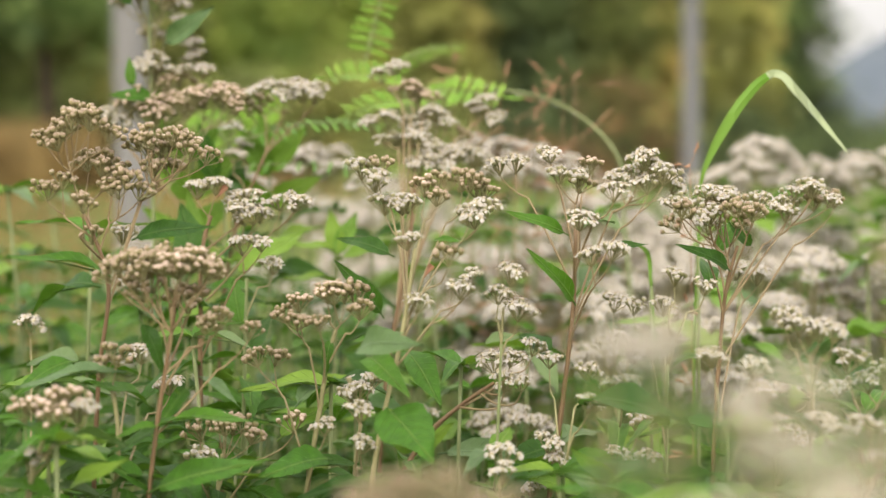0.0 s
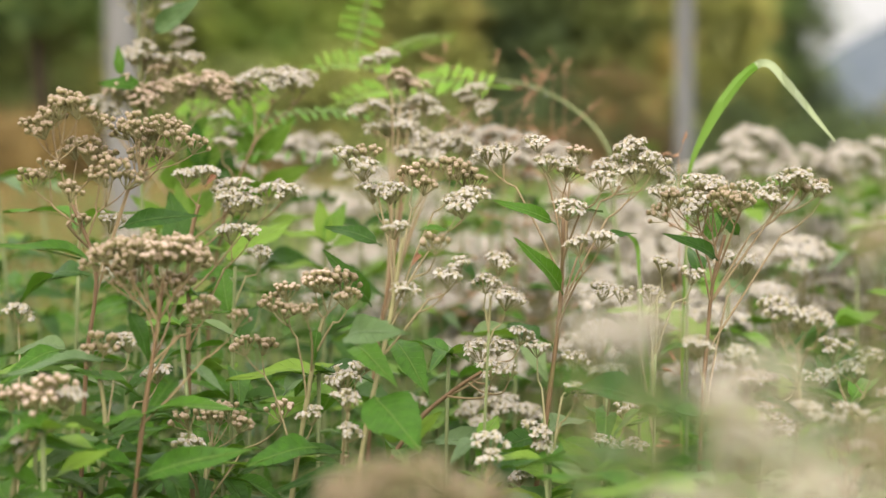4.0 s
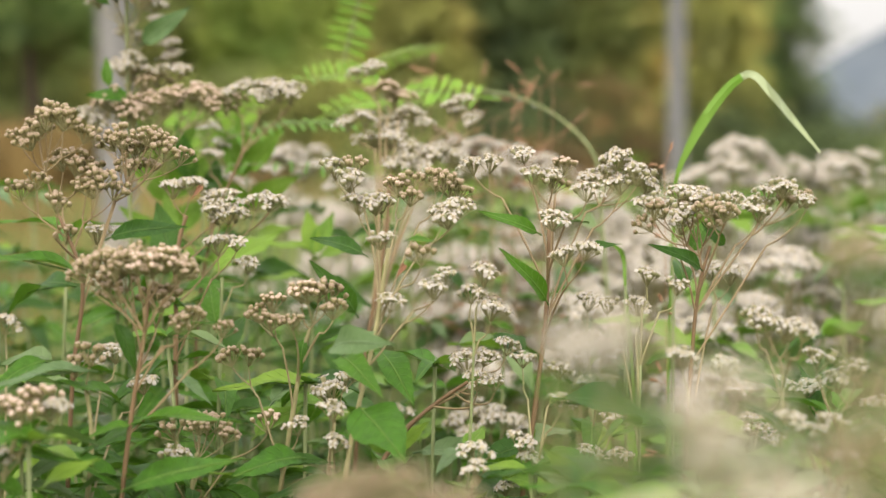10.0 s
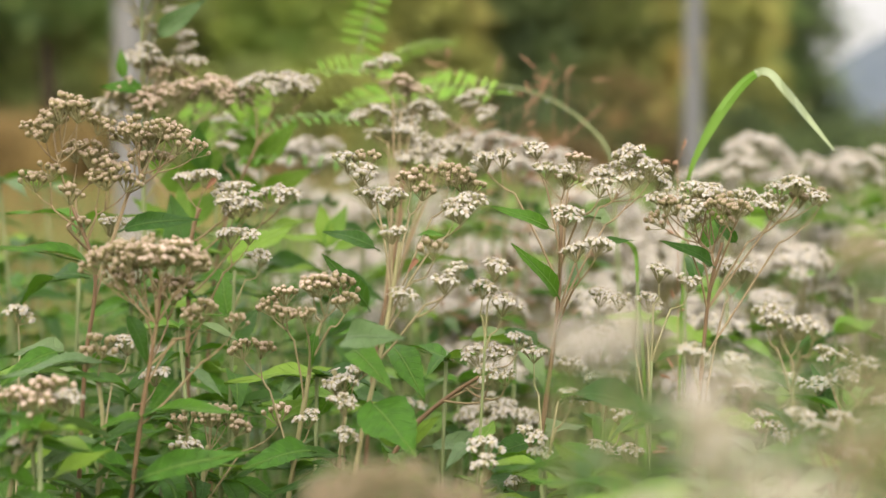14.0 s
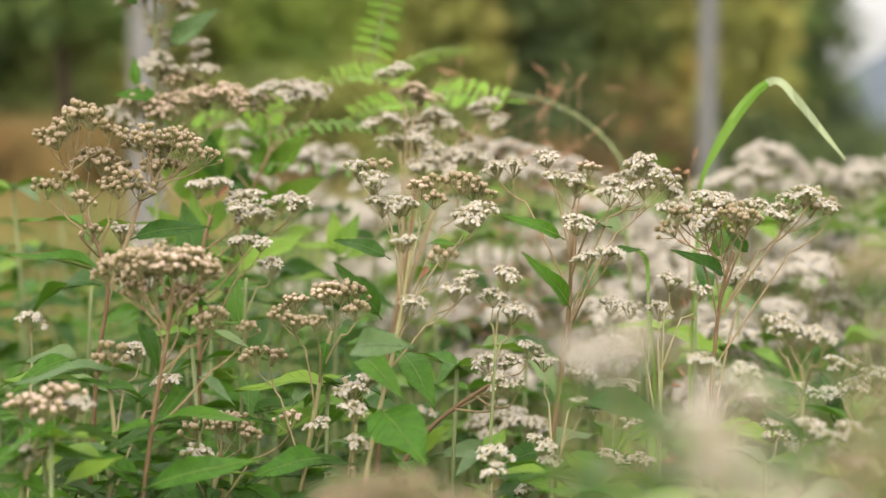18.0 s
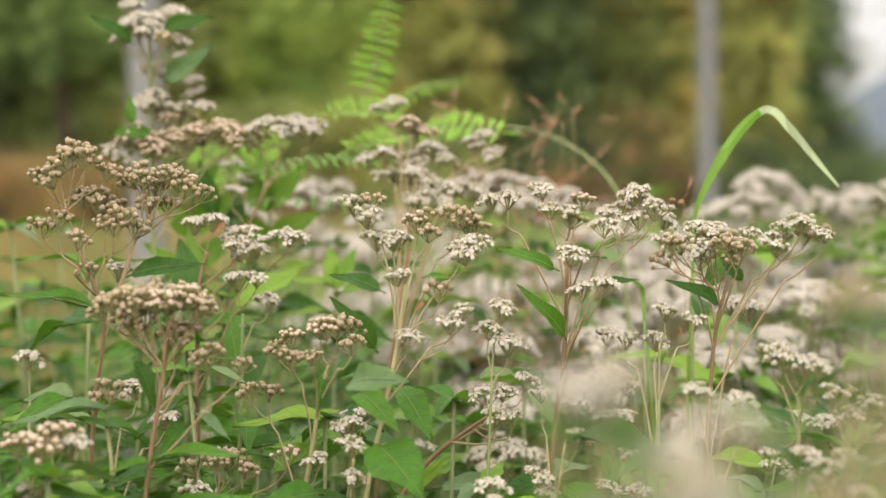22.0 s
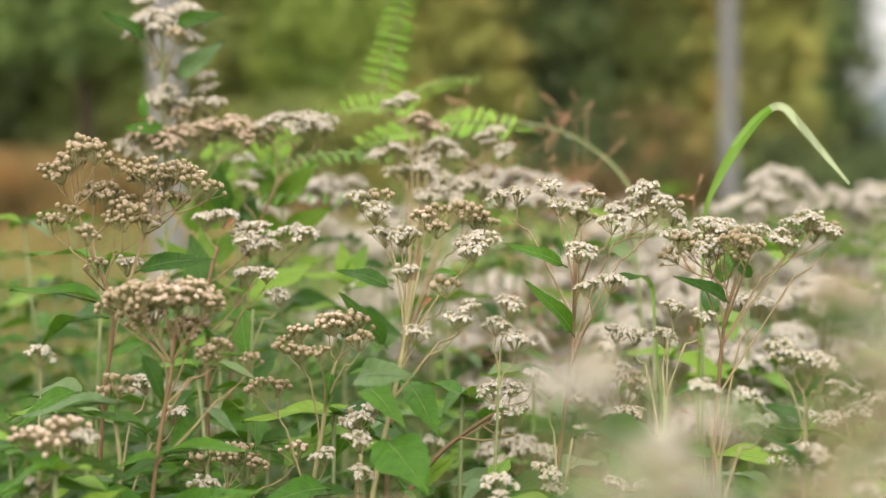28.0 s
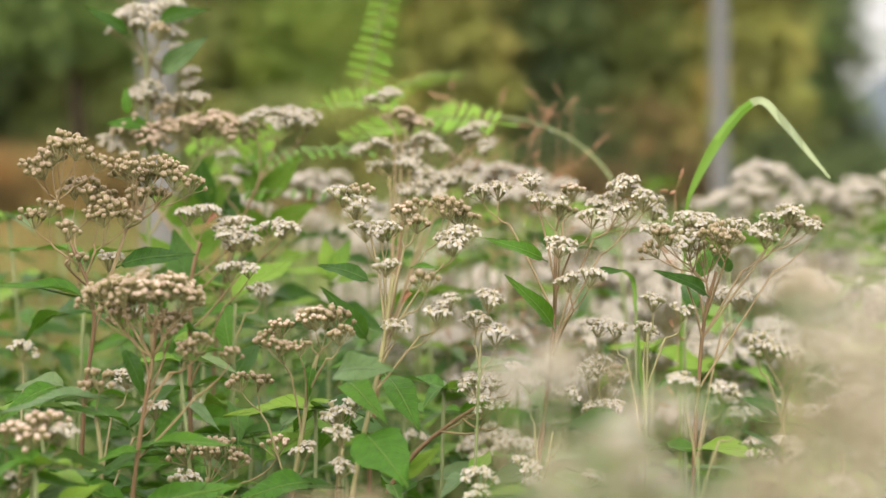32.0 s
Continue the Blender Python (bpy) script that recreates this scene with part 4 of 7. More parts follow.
plant = weed((-0.2352, 1.1786), [(-0.2312, 1.1666, 1.0028), (-0.2267, 1.1700, 1.0552), (-0.2297, 1.1719, 1.0852)], STEM_TAN, "weed with tan closed flower buds on tan stems", 0.0022, leaves_from=1.040, seed=3, gap=0.045, size=0.055)
cluster(plant, (-0.2297, 1.1716, 1.0814), (-0.2323, 1.1737, 1.1133), 0.0357, "bud")
cluster(plant, (-0.2343, 1.2111, 1.0718), (-0.2280, 1.2534, 1.1060), 0.0240, "open")
cluster(plant, (-0.2284, 1.2200, 1.0548), (-0.2113, 1.2720, 1.0834), 0.0244, "open")
leaf(plant, (-0.2323, 1.1683, 1.0290), (-0.2701, 1.1602, 1.0598), "mid")
leaf(plant, (-0.2610, 1.1931, 1.1033), (-0.2954, 1.1626, 1.0970), "mid")
leaf(plant, (-0.2615, 1.2130, 1.1009), (-0.3077, 1.2434, 1.1071), "narrow")
leaf(plant, (-0.2272, 1.1696, 1.0998), (-0.2838, 1.1296, 1.1045), "pale", (0, -0.3, 0.95))
leaf(plant, (-0.2312, 1.1696, 1.0089), (-0.2829, 1.1196, 1.0482), "pale", (0, -0.35, 0.95))
plant = weed((-0.2618, 1.0677), [(-0.2658, 1.0677, 1.0237), (-0.2573, 1.0701, 1.0614), (-0.2504, 1.0712, 1.0786)], STEM_TAN, "weed with pinkish fading flower clusters on tan stems", 0.0022, leaves_from=1.058, seed=4, gap=0.045, size=0.055)
cluster(plant, (-0.2504, 1.0711, 1.0769), (-0.2487, 1.0726, 1.1005), 0.0464, "pink")
cluster(plant, (-0.2555, 1.0708, 1.0717), (-0.2693, 1.0723, 1.0957), 0.0309, "pink")
cluster(plant, (-0.2510, 1.0807, 1.0701), (-0.2393, 1.0920, 1.0894), 0.0210, "open")
cluster(plant, (-0.2958, 1.2419, 1.0833), (-0.3450, 1.4141, 1.1125), 0.0298, "open")
cluster(plant, (-0.2590, 1.0695, 1.0512), (-0.2658, 1.0705, 1.0666), 0.0172, "open")
cluster(plant, (-0.2452, 1.0712, 1.0786), (-0.2298, 1.0723, 1.0957), 0.0151, "open")
leaf(plant, (-0.2487, 1.0686, 1.0374), (-0.2872, 1.0597, 1.0547), "mid")
leaf(plant, (-0.2384, 1.0688, 1.0409), (-0.2021, 1.0602, 1.0632), "mid")
plant = weed((-0.1839, 1.2533), [(-0.1759, 1.2653, 0.9798), (-0.1726, 1.2675, 1.0143), (-0.1706, 1.2683, 1.0265)], STEM_TAN, "weed with tan closed flower buds on tan stems", 0.0022, leaves_from=1.002, seed=5, gap=0.045, size=0.055)
cluster(plant, (-0.1706, 1.2681, 1.0225), (-0.1677, 1.2702, 1.0558), 0.0590, "bud")
cluster(plant, (-0.1679, 1.2623, 1.0112), (-0.1228, 1.2603, 1.0573), 0.0291, "bud")
cluster(plant, (-0.1726, 1.2519, 1.0050), (-0.1892, 1.2386, 1.0325), 0.0298, "mix")
leaf(plant, (-0.2093, 1.3488, 1.0307), (-0.1455, 1.3201, 1.0532), "narrow", (0, -0.6, 0.7))
leaf(plant, (-0.1767, 1.2681, 1.0225), (-0.2036, 1.2566, 1.0000), "mid")
plant = weed((-0.1109, 1.2417), [(-0.1109, 1.2357, 0.9861), (-0.0990, 1.2404, 1.0595), (-0.0890, 1.2437, 1.1111), (-0.0871, 1.2441, 1.1170)], STEM_TAN, "weed with tan closed flower buds on tan stems", 0.0022, leaves_from=1.012, seed=6, gap=0.045, size=0.055)
cluster(plant, (-0.0883, 1.2438, 1.1131), (-0.0851, 1.2464, 1.1539), 0.0477, "bud")
cluster(plant, (-0.0946, 1.2362, 1.0721), (-0.1159, 1.2355, 1.1398), 0.0434, "bud")
cluster(plant, (-0.0899, 1.2282, 1.1049), (-0.0985, 1.2149, 1.1319), 0.0194, "bud")
cluster(plant, (-0.0864, 1.2340, 1.1161), (-0.0720, 1.2255, 1.1406), 0.0235, "bud")
cluster(plant, (-0.1114, 1.2435, 1.0309), (-0.1358, 1.2534, 1.1068), 0.0393, "bud")
cluster(plant, (-0.1037, 1.2235, 1.0305), (-0.0954, 1.2102, 1.0583), 0.0178, "open")
leaf(plant, (-0.0901, 1.1888, 1.0367), (-0.1287, 1.1390, 1.0412), "mid", (0, -0.7, 0.7))
leaf(plant, (-0.0906, 1.2437, 1.1111), (-0.0954, 1.2322, 1.0886), "mid")
leaf(plant, (-0.1174, 1.2905, 1.0602), (-0.0962, 1.3418, 1.0786), "narrow")
leaf(plant, (-0.1338, 1.3286, 1.0288), (-0.0983, 1.3702, 1.0529), "mid")
plant = weed((-0.0704, 1.2494), [(-0.0784, 1.2554, 0.9819), (-0.0743, 1.2582, 1.0242), (-0.0711, 1.2597, 1.0484)], STEM_TAN, "weed with half-open white and tan flowers on tan stems", 0.0022, leaves_from=1.004, seed=7, gap=0.045, size=0.055)
cluster(plant, (-0.0723, 1.2592, 1.0404), (-0.0695, 1.2618, 1.0807), 0.0436, "mix")
cluster(plant, (-0.0703, 1.2237, 1.0344), (-0.0702, 1.1911, 1.0729), 0.0191, "open")
cluster(plant, (-0.0723, 1.2227, 1.0187), (-0.0702, 1.1896, 1.0489), 0.0191, "open")
leaf(plant, (-0.1175, 1.3901, 1.0500), (-0.0839, 1.3517, 1.0773), "mid")
leaf(plant, (-0.0703, 1.2571, 1.0081), (-0.1058, 1.2465, 0.9980), "mid")
leaf(plant, (-0.0749, 1.2496, 1.0227), (-0.1358, 1.2196, 1.0273), "lance", (0, -0.4, 0.9))
plant = weed((-0.0685, 1.1982), [(-0.0645, 1.1862, 0.9967), (-0.0550, 1.1898, 1.0519), (-0.0378, 1.1947, 1.1281), (-0.0301, 1.1978, 1.1776)], STEM_TAN, "weed with half-open white and tan flowers on tan stems", 0.0022, leaves_from=1.018, seed=8, gap=0.045, size=0.055)
cluster(plant, (-0.0327, 1.2228, 1.1761), (-0.0620, 1.2517, 1.2373), 0.0457, "mix")
cluster(plant, (-0.0326, 1.2175, 1.1725), (-0.0442, 1.2403, 1.2145), 0.0493, "mix")
cluster(plant, (-0.0310, 1.2330, 1.1794), (-0.0186, 1.2710, 1.2258), 0.0404, "bud")
cluster(plant, (-0.0272, 1.2377, 1.1752), (0.0085, 1.2811, 1.2256), 0.0448, "bud")
cluster(plant, (-0.0248, 1.2175, 1.1725), (0.0122, 1.2400, 1.2106), 0.0453, "mix")
cluster(plant, (-0.0321, 1.1968, 1.1624), (-0.0397, 1.1983, 1.1852), 0.0298, "mix")
cluster(plant, (-0.0301, 1.1961, 1.1509), (-0.0122, 1.1979, 1.1783), 0.0305, "mix")
cluster(plant, (-0.0359, 1.1947, 1.1281), (-0.0313, 1.1960, 1.1490), 0.0214, "open")
cluster(plant, (-0.0359, 1.1939, 1.1167), (-0.0046, 1.1963, 1.1540), 0.0305, "mix")
cluster(plant, (-0.0321, 1.1951, 1.1357), (0.0061, 1.1970, 1.1654), 0.0160, "open")
leaf(plant, (-0.0473, 1.1976, 1.1738), (-0.0877, 1.2187, 1.1911), "narrow", (0, -0.8, 0.5))
leaf(plant, (-0.0597, 1.3743, 1.1164), (-0.0891, 1.3570, 1.1602), "narrow", (0.3, -0.8, 0.4))
leaf(plant, (-0.0662, 1.1438, 1.1164), (-0.0371, 1.0948, 1.1333), "mid", (0, -0.8, 0.5))
leaf(plant, (-0.0618, 1.1931, 1.1045), (-0.0421, 1.1329, 1.1023), "mid", (0, -0.8, 0.4))
leaf(plant, (-0.0374, 1.2431, 1.1024), (-0.0122, 1.1915, 1.0786), "mid", (0.3, -0.8, 0.4))
leaf(plant, (-0.0472, 1.1512, 1.0747), (-0.0184, 1.0997, 1.0537), "broad", (0.3, -0.9, 0.2))
leaf(plant, (-0.0187, 1.1981, 1.1822), (0.0023, 1.1883, 1.1850), "narrow")
leaf(plant, (-0.0558, 1.1896, 1.1166), (-0.0698, 1.1696, 1.1234), "narrow", (0, -0.6, 0.7))
leaf(plant, (-0.0558, 1.1896, 1.1159), (-0.0399, 1.1696, 1.1264), "pale", (0, -0.7, 0.6))
plant = weed((0.0257, 1.2060), [(0.0217, 1.2060, 0.9925), (0.0256, 1.2106, 1.0641), (0.0279, 1.2136, 1.1106)], STEM_GREEN, "weed with small white open flowers on green stems", 0.0014, leaves_from=1.033, seed=9, gap=0.045, size=0.055)
cluster(plant, (0.0287, 1.2146, 1.1260), (0.0303, 1.2168, 1.1617), 0.0303, "open", STEM_GREEN)
cluster(plant, (0.0287, 1.2136, 1.1106), (0.0341, 1.2156, 1.1415), 0.0334, "open", STEM_GREEN)
cluster(plant, (0.0279, 1.2138, 1.1144), (0.0237, 1.2159, 1.1473), 0.0194, "open", STEM_GREEN)
leaf(plant, (0.0205, 1.3926, 1.0900), (0.0516, 1.3935, 1.1033), "mid")
plant = weed((-0.0675, 1.2731), [(-0.0595, 1.2851, 0.9756), (-0.0182, 1.2893, 1.0416), (0.0107, 1.2908, 1.0643), (0.0252, 1.2914, 1.0734)], STEM_RED, "weed with small white open flowers on reddish stems", 0.0022, leaves_from=1.011, seed=10, gap=0.045, size=0.055)
cluster(plant, (0.0252, 1.2914, 1.0734), (0.0322, 1.2928, 1.0952), 0.0372, "open", STEM_RED)
cluster(plant, (0.0229, 1.2764, 1.0746), (0.0267, 1.2620, 1.0847), 0.0303, "open", STEM_RED)
cluster(plant, (0.0256, 1.2914, 1.0734), (0.0418, 1.2918, 1.0808), 0.0248, "mix", STEM_RED)
cluster(plant, (0.0279, 1.3214, 1.0727), (0.0523, 1.3531, 1.0989), 0.0260, "mix", STEM_RED)
leaf(plant, (-0.0107, 1.3872, 1.0056), (0.0653, 1.3477, 1.0147), "narrow", (0, -0.6, 0.7))
leaf(plant, (-0.0182, 1.2879, 1.0189), (-0.0591, 1.2767, 1.0002), "mid")
plant = weed((0.0325, 1.5382), [(0.0325, 1.5322, 0.9228), (0.0375, 1.5355, 0.9745)], STEM_TAN, "weed with small white open flowers on tan stems", 0.0022, leaves_from=0.979, seed=11, gap=0.045, size=0.055)
cluster(plant, (0.0384, 1.5355, 0.9745), (0.0449, 1.5385, 1.0212), 0.0739, "open")
cluster(plant, (0.0399, 1.5355, 0.9745), (0.0720, 1.5376, 1.0064), 0.0345, "open")
plant = weed((0.0335, 1.1605), [(0.0255, 1.1665, 1.0009), (0.0248, 1.1676, 1.0178)], STEM_GREEN, "weed with small white open flowers on green stems", 0.0014, leaves_from=1.010, seed=12, gap=0.045, size=0.055)
cluster(plant, (0.0248, 1.1676, 1.0178), (0.0240, 1.1695, 1.0485), 0.0263, "open", STEM_GREEN)
cluster(plant, (0.0245, 1.1525, 1.0170), (0.0241, 1.1390, 1.0412), 0.0168, "open", STEM_GREEN)
plant = weed((0.0584, 1.2971), [(0.0624, 1.2851, 0.9756), (0.0748, 1.2905, 1.0602), (0.0831, 1.2950, 1.1303), (0.0852, 1.2984, 1.1839)], STEM_RED, "weed with small white open flowers on reddish stems", 0.0023, leaves_from=1.019, seed=13, gap=0.045, size=0.055)
cluster(plant, (0.0841, 1.3134, 1.1832), (0.0668, 1.3321, 1.2407), 0.0169, "open", STEM_RED)
cluster(plant, (0.0655, 1.3187, 1.1871), (0.0388, 1.3420, 1.2380), 0.0392, "open", STEM_RED)
cluster(plant, (0.0863, 1.3034, 1.1837), (0.0837, 1.3113, 1.2292), 0.0458, "mix", STEM_RED)
cluster(plant, (0.0888, 1.3284, 1.1824), (0.0977, 1.3618, 1.2348), 0.0260, "pink", STEM_RED)
cluster(plant, (0.0862, 1.2832, 1.1806), (0.1074, 1.2704, 1.2157), 0.0242, "open", STEM_RED)
cluster(plant, (0.0914, 1.3276, 1.1697), (0.1410, 1.3619, 1.2370), 0.0606, "open", STEM_RED)
cluster(plant, (0.0903, 1.3123, 1.1665), (0.1485, 1.3311, 1.2246), 0.0381, "mix", STEM_RED)
cluster(plant, (0.0842, 1.2824, 1.1684), (0.0812, 1.2690, 1.1943), 0.0323, "open", STEM_RED)
cluster(plant, (0.0835, 1.2711, 1.1488), (0.1018, 1.2477, 1.1738), 0.0390, "open", STEM_RED)
leaf(plant, (0.0818, 1.2752, 1.1342), (0.0528, 1.2377, 1.1744), "narrow", (0.4, -0.8, 0.3))
leaf(plant, (0.0757, 1.2783, 1.1829), (0.0353, 1.2595, 1.2020), "narrow", (0, -0.8, 0.5))
leaf(plant, (0.1100, 1.2975, 1.1695), (0.1389, 1.2980, 1.1765), "narrow", (0, -0.7, 0.6))
leaf(plant, (0.0928, 1.3185, 1.1850), (0.1206, 1.3493, 1.1964), "narrow")
leaf(plant, (0.0824, 1.1911, 1.0729), (0.1315, 1.0922, 1.0929), "narrow", (0, -0.6, 0.7))
leaf(plant, (0.0675, 1.3523, 1.0859), (0.0472, 1.3938, 1.1078), "mid")
plant = weed((0.0723, 1.2060), [(0.0683, 1.2060, 0.9925), (0.0702, 1.2091, 1.0409)], STEM_GREEN, "weed with small white open flowers on green stems", 0.0022, leaves_from=1.022, seed=14, gap=0.045, size=0.055)
cluster(plant, (0.0691, 1.2081, 1.0254), (0.0566, 1.2096, 1.0478), 0.0217, "open", STEM_GREEN)
cluster(plant, (0.0691, 1.2076, 1.0176), (0.0644, 1.2088, 1.0362), 0.0178, "open", STEM_GREEN)
cluster(plant, (0.0696, 1.1987, 1.0349), (0.0824, 1.1912, 1.0748), 0.0229, "open", STEM_GREEN)
cluster(plant, (0.0723, 1.2237, 1.0344), (0.0859, 1.2424, 1.0913), 0.0199, "mix", STEM_GREEN)
cluster(plant, (0.0729, 1.2488, 1.0340), (0.0624, 1.2926, 1.0932), 0.0248, "open", STEM_GREEN)
plant = weed((0.1757, 1.2830), [(0.1837, 1.2950, 0.9735), (0.1900, 1.3020, 1.0836), (0.1975, 1.3060, 1.1460), (0.2046, 1.3076, 1.1709)], STEM_RED, "weed with half-open white and tan flowers on reddish stems", 0.0020, leaves_from=1.034, seed=15, gap=0.045, size=0.055)
cluster(plant, (0.2046, 1.3074, 1.1668), (0.1900, 1.3104, 1.2146), 0.0792, "mix", STEM_RED)
cluster(plant, (0.1976, 1.2968, 1.1592), (0.1563, 1.2898, 1.2049), 0.0328, "mix", STEM_RED)
cluster(plant, (0.2022, 1.2924, 1.1677), (0.2100, 1.2799, 1.2073), 0.0448, "mix", STEM_RED)
cluster(plant, (0.2183, 1.3269, 1.1592), (0.2623, 1.3507, 1.2182), 0.0601, "mix", STEM_RED)
cluster(plant, (0.2233, 1.3320, 1.1610), (0.2837, 1.3603, 1.2111), 0.0260, "mix", STEM_RED)
cluster(plant, (0.2014, 1.3215, 1.1532), (0.1837, 1.3387, 1.1861), 0.0298, "mix", STEM_RED)
cluster(plant, (0.2132, 1.3221, 1.1616), (0.2412, 1.3393, 1.1968), 0.0298, "mix", STEM_RED)
cluster(plant, (0.2058, 1.3600, 1.1286), (0.2330, 1.4165, 1.1499), 0.0406, "open", STEM_RED)
leaf(plant, (0.1960, 1.2966, 1.1550), (0.1640, 1.2680, 1.1782), "narrow", (0, -0.8, 0.5))
leaf(plant, (0.1972, 1.3573, 1.1636), (0.2168, 1.3790, 1.1908), "mid", (0, -1, 0.25))
leaf(plant, (0.2232, 1.3575, 1.1679), (0.2067, 1.3588, 1.1874), "mid", (0, -1, 0.25))
leaf(plant, (0.1929, 1.3556, 1.1377), (0.1919, 1.3977, 1.1700), "narrow")
plant = weed((0.1470, 1.2713), [(0.1470, 1.2653, 0.9798), (0.1490, 1.2722, 1.0874)], STEM_GREEN, "weed with half-open white and tan flowers on green stems", 0.0016, leaves_from=1.055, seed=16, gap=0.045, size=0.055)
cluster(plant, (0.1510, 1.2733, 1.1037), (0.1498, 1.2766, 1.1557), 0.0305, "mix", STEM_GREEN)
cluster(plant, (0.1522, 1.2730, 1.0996), (0.1734, 1.2762, 1.1504), 0.0187, "mix", STEM_GREEN)
cluster(plant, (0.1525, 1.3026, 1.0920), (0.1496, 1.3350, 1.1287), 0.0298, "open", STEM_GREEN)
cluster(plant, (0.1515, 1.3120, 1.0824), (0.1280, 1.3553, 1.1334), 0.0346, "mix", STEM_GREEN)
leaf(plant, (0.1540, 1.3912, 1.0678), (0.1292, 1.4125, 1.0877), "mid")
leaf(plant, (0.1674, 1.3915, 1.0722), (0.1986, 1.3926, 1.0900), "mid")
plant = weed((0.1309, 1.3780), [(0.1229, 1.3840, 0.9545), (0.1251, 1.3898, 1.0456)], STEM_GREEN, "weed with half-open white and tan flowers on green stems", 0.0022, leaves_from=1.032, seed=17, gap=0.045, size=0.055)
cluster(plant, (0.1251, 1.3898, 1.0456), (0.1296, 1.3929, 1.0944), 0.0490, "mix", STEM_GREEN)
cluster(plant, (0.1233, 1.3688, 1.0310), (0.1259, 1.3513, 1.0708), 0.0389, "open", STEM_GREEN)
cluster(plant, (0.1238, 1.3909, 1.0633), (0.1184, 1.3952, 1.1300), 0.0267, "open", STEM_GREEN)
cluster(plant, (0.1238, 1.3892, 1.0367), (0.1118, 1.3926, 1.0900), 0.0223, "open", STEM_GREEN)
leaf(plant, (0.1229, 1.3915, 1.0722), (0.1441, 1.3831, 1.0977), "mid")
plant = weed((0.2138, 1.1291), [(0.2178, 1.1171, 1.0115), (0.2214, 1.1213, 1.0778), (0.2221, 1.1227, 1.0993)], STEM_TAN, "weed with half-open white and tan flowers on tan stems", 0.0018, leaves_from=1.063, seed=18, gap=0.045, size=0.055)
cluster(plant, (0.2233, 1.1326, 1.0980), (0.2052, 1.1452, 1.1386), 0.0274, "mix")
cluster(plant, (0.2221, 1.1229, 1.1029), (0.2214, 1.1251, 1.1381), 0.0413, "mix")
cluster(plant, (0.2198, 1.1080, 1.1049), (0.2260, 1.0949, 1.1347), 0.0210, "open")
leaf(plant, (0.2351, 1.1915, 1.0786), (0.2084, 1.1927, 1.0976), "mid")
plant = weed((0.1700, 1.1072), [(0.1660, 1.1072, 1.0136), (0.1660, 1.1105, 1.0651)], STEM_GREEN, "weed with small white open flowers on green stems", 0.0015, leaves_from=1.037, seed=19, gap=0.045, size=0.055)
cluster(plant, (0.1649, 1.1154, 1.0643), (0.1560, 1.1239, 1.1191), 0.0208, "open", STEM_GREEN)
cluster(plant, (0.1667, 1.1109, 1.0722), (0.1777, 1.1136, 1.1149), 0.0292, "open", STEM_GREEN)
cluster(plant, (0.1696, 1.1204, 1.0635), (0.1936, 1.1325, 1.0962), 0.0218, "open", STEM_GREEN)
plant = weed((0.2561, 1.1347), [(0.2641, 1.1467, 1.0051), (0.2660, 1.1506, 1.0659)], STEM_TAN, "weed with half-open white and tan flowers on tan stems", 0.0022, leaves_from=1.066, seed=20, gap=0.045, size=0.055)
cluster(plant, (0.2641, 1.1501, 1.0585), (0.2457, 1.1532, 1.1064), 0.0295, "mix")
cluster(plant, (0.2660, 1.1504, 1.0622), (0.2715, 1.1529, 1.1027), 0.0369, "mix")
cluster(plant, (0.2679, 1.1697, 1.0515), (0.2503, 1.1920, 1.0869), 0.0229, "open")
cluster(plant, (0.2671, 1.1497, 1.0511), (0.2863, 1.1515, 1.0806), 0.0295, "open")
leaf(plant, (0.2618, 1.1903, 1.0595), (0.2503, 1.1927, 1.0976), "mid", (0, -1, 0.25))
leaf(plant, (0.2846, 1.2404, 1.0595), (0.3167, 1.2921, 1.0849), "mid")
plant = weed((0.2302, 1.0341), [(0.2302, 1.0281, 1.0305), (0.2309, 1.0295, 1.0519)], STEM_TAN, "weed with half-open white and tan flowers on tan stems", 0.0022, leaves_from=1.055, seed=21, gap=0.045, size=0.055)
cluster(plant, (0.2309, 1.0295, 1.0519), (0.2302, 1.0316, 1.0849), 0.0364, "mix")
cluster(plant, (0.2317, 1.0394, 1.0500), (0.2110, 1.0518, 1.0878), 0.0169, "open")
cluster(plant, (0.2333, 1.0342, 1.0476), (0.2524, 1.0412, 1.0783), 0.0301, "mix")
cluster(plant, (0.2293, 1.0191, 1.0473), (0.2339, 1.0105, 1.0687), 0.0162, "open")
cluster(plant, (0.2346, 1.0488, 1.0414), (0.2219, 1.0706, 1.0683), 0.0206, "open")
leaf(plant, (0.2077, 1.0510, 1.0750), (0.1891, 1.0525, 1.0986), "mid")
plant = weed((0.2164, 1.1802), [(0.2084, 1.1862, 0.9967), (0.2103, 1.1888, 1.0367)], STEM_GREEN, "weed with small white open flowers on green stems", 0.0022, leaves_from=1.037, seed=22, gap=0.045, size=0.055)
cluster(plant, (0.2103, 1.1881, 1.0252), (0.2084, 1.1904, 1.0614), 0.0343, "open", STEM_GREEN)
cluster(plant, (0.2114, 1.1878, 1.0214), (0.2274, 1.1898, 1.0519), 0.0229, "mix", STEM_GREEN)
cluster(plant, (0.2150, 1.2136, 1.0322), (0.2409, 1.2420, 1.0853), 0.0239, "open", STEM_GREEN)
plant = weed((0.0989, 1.2378), [(0.1029, 1.2258, 0.9882), (0.1049, 1.2277, 1.0178)], STEM_GREEN, "weed with small white open flowers on green stems", 0.0015, leaves_from=1.002, seed=23, gap=0.045, size=0.055)
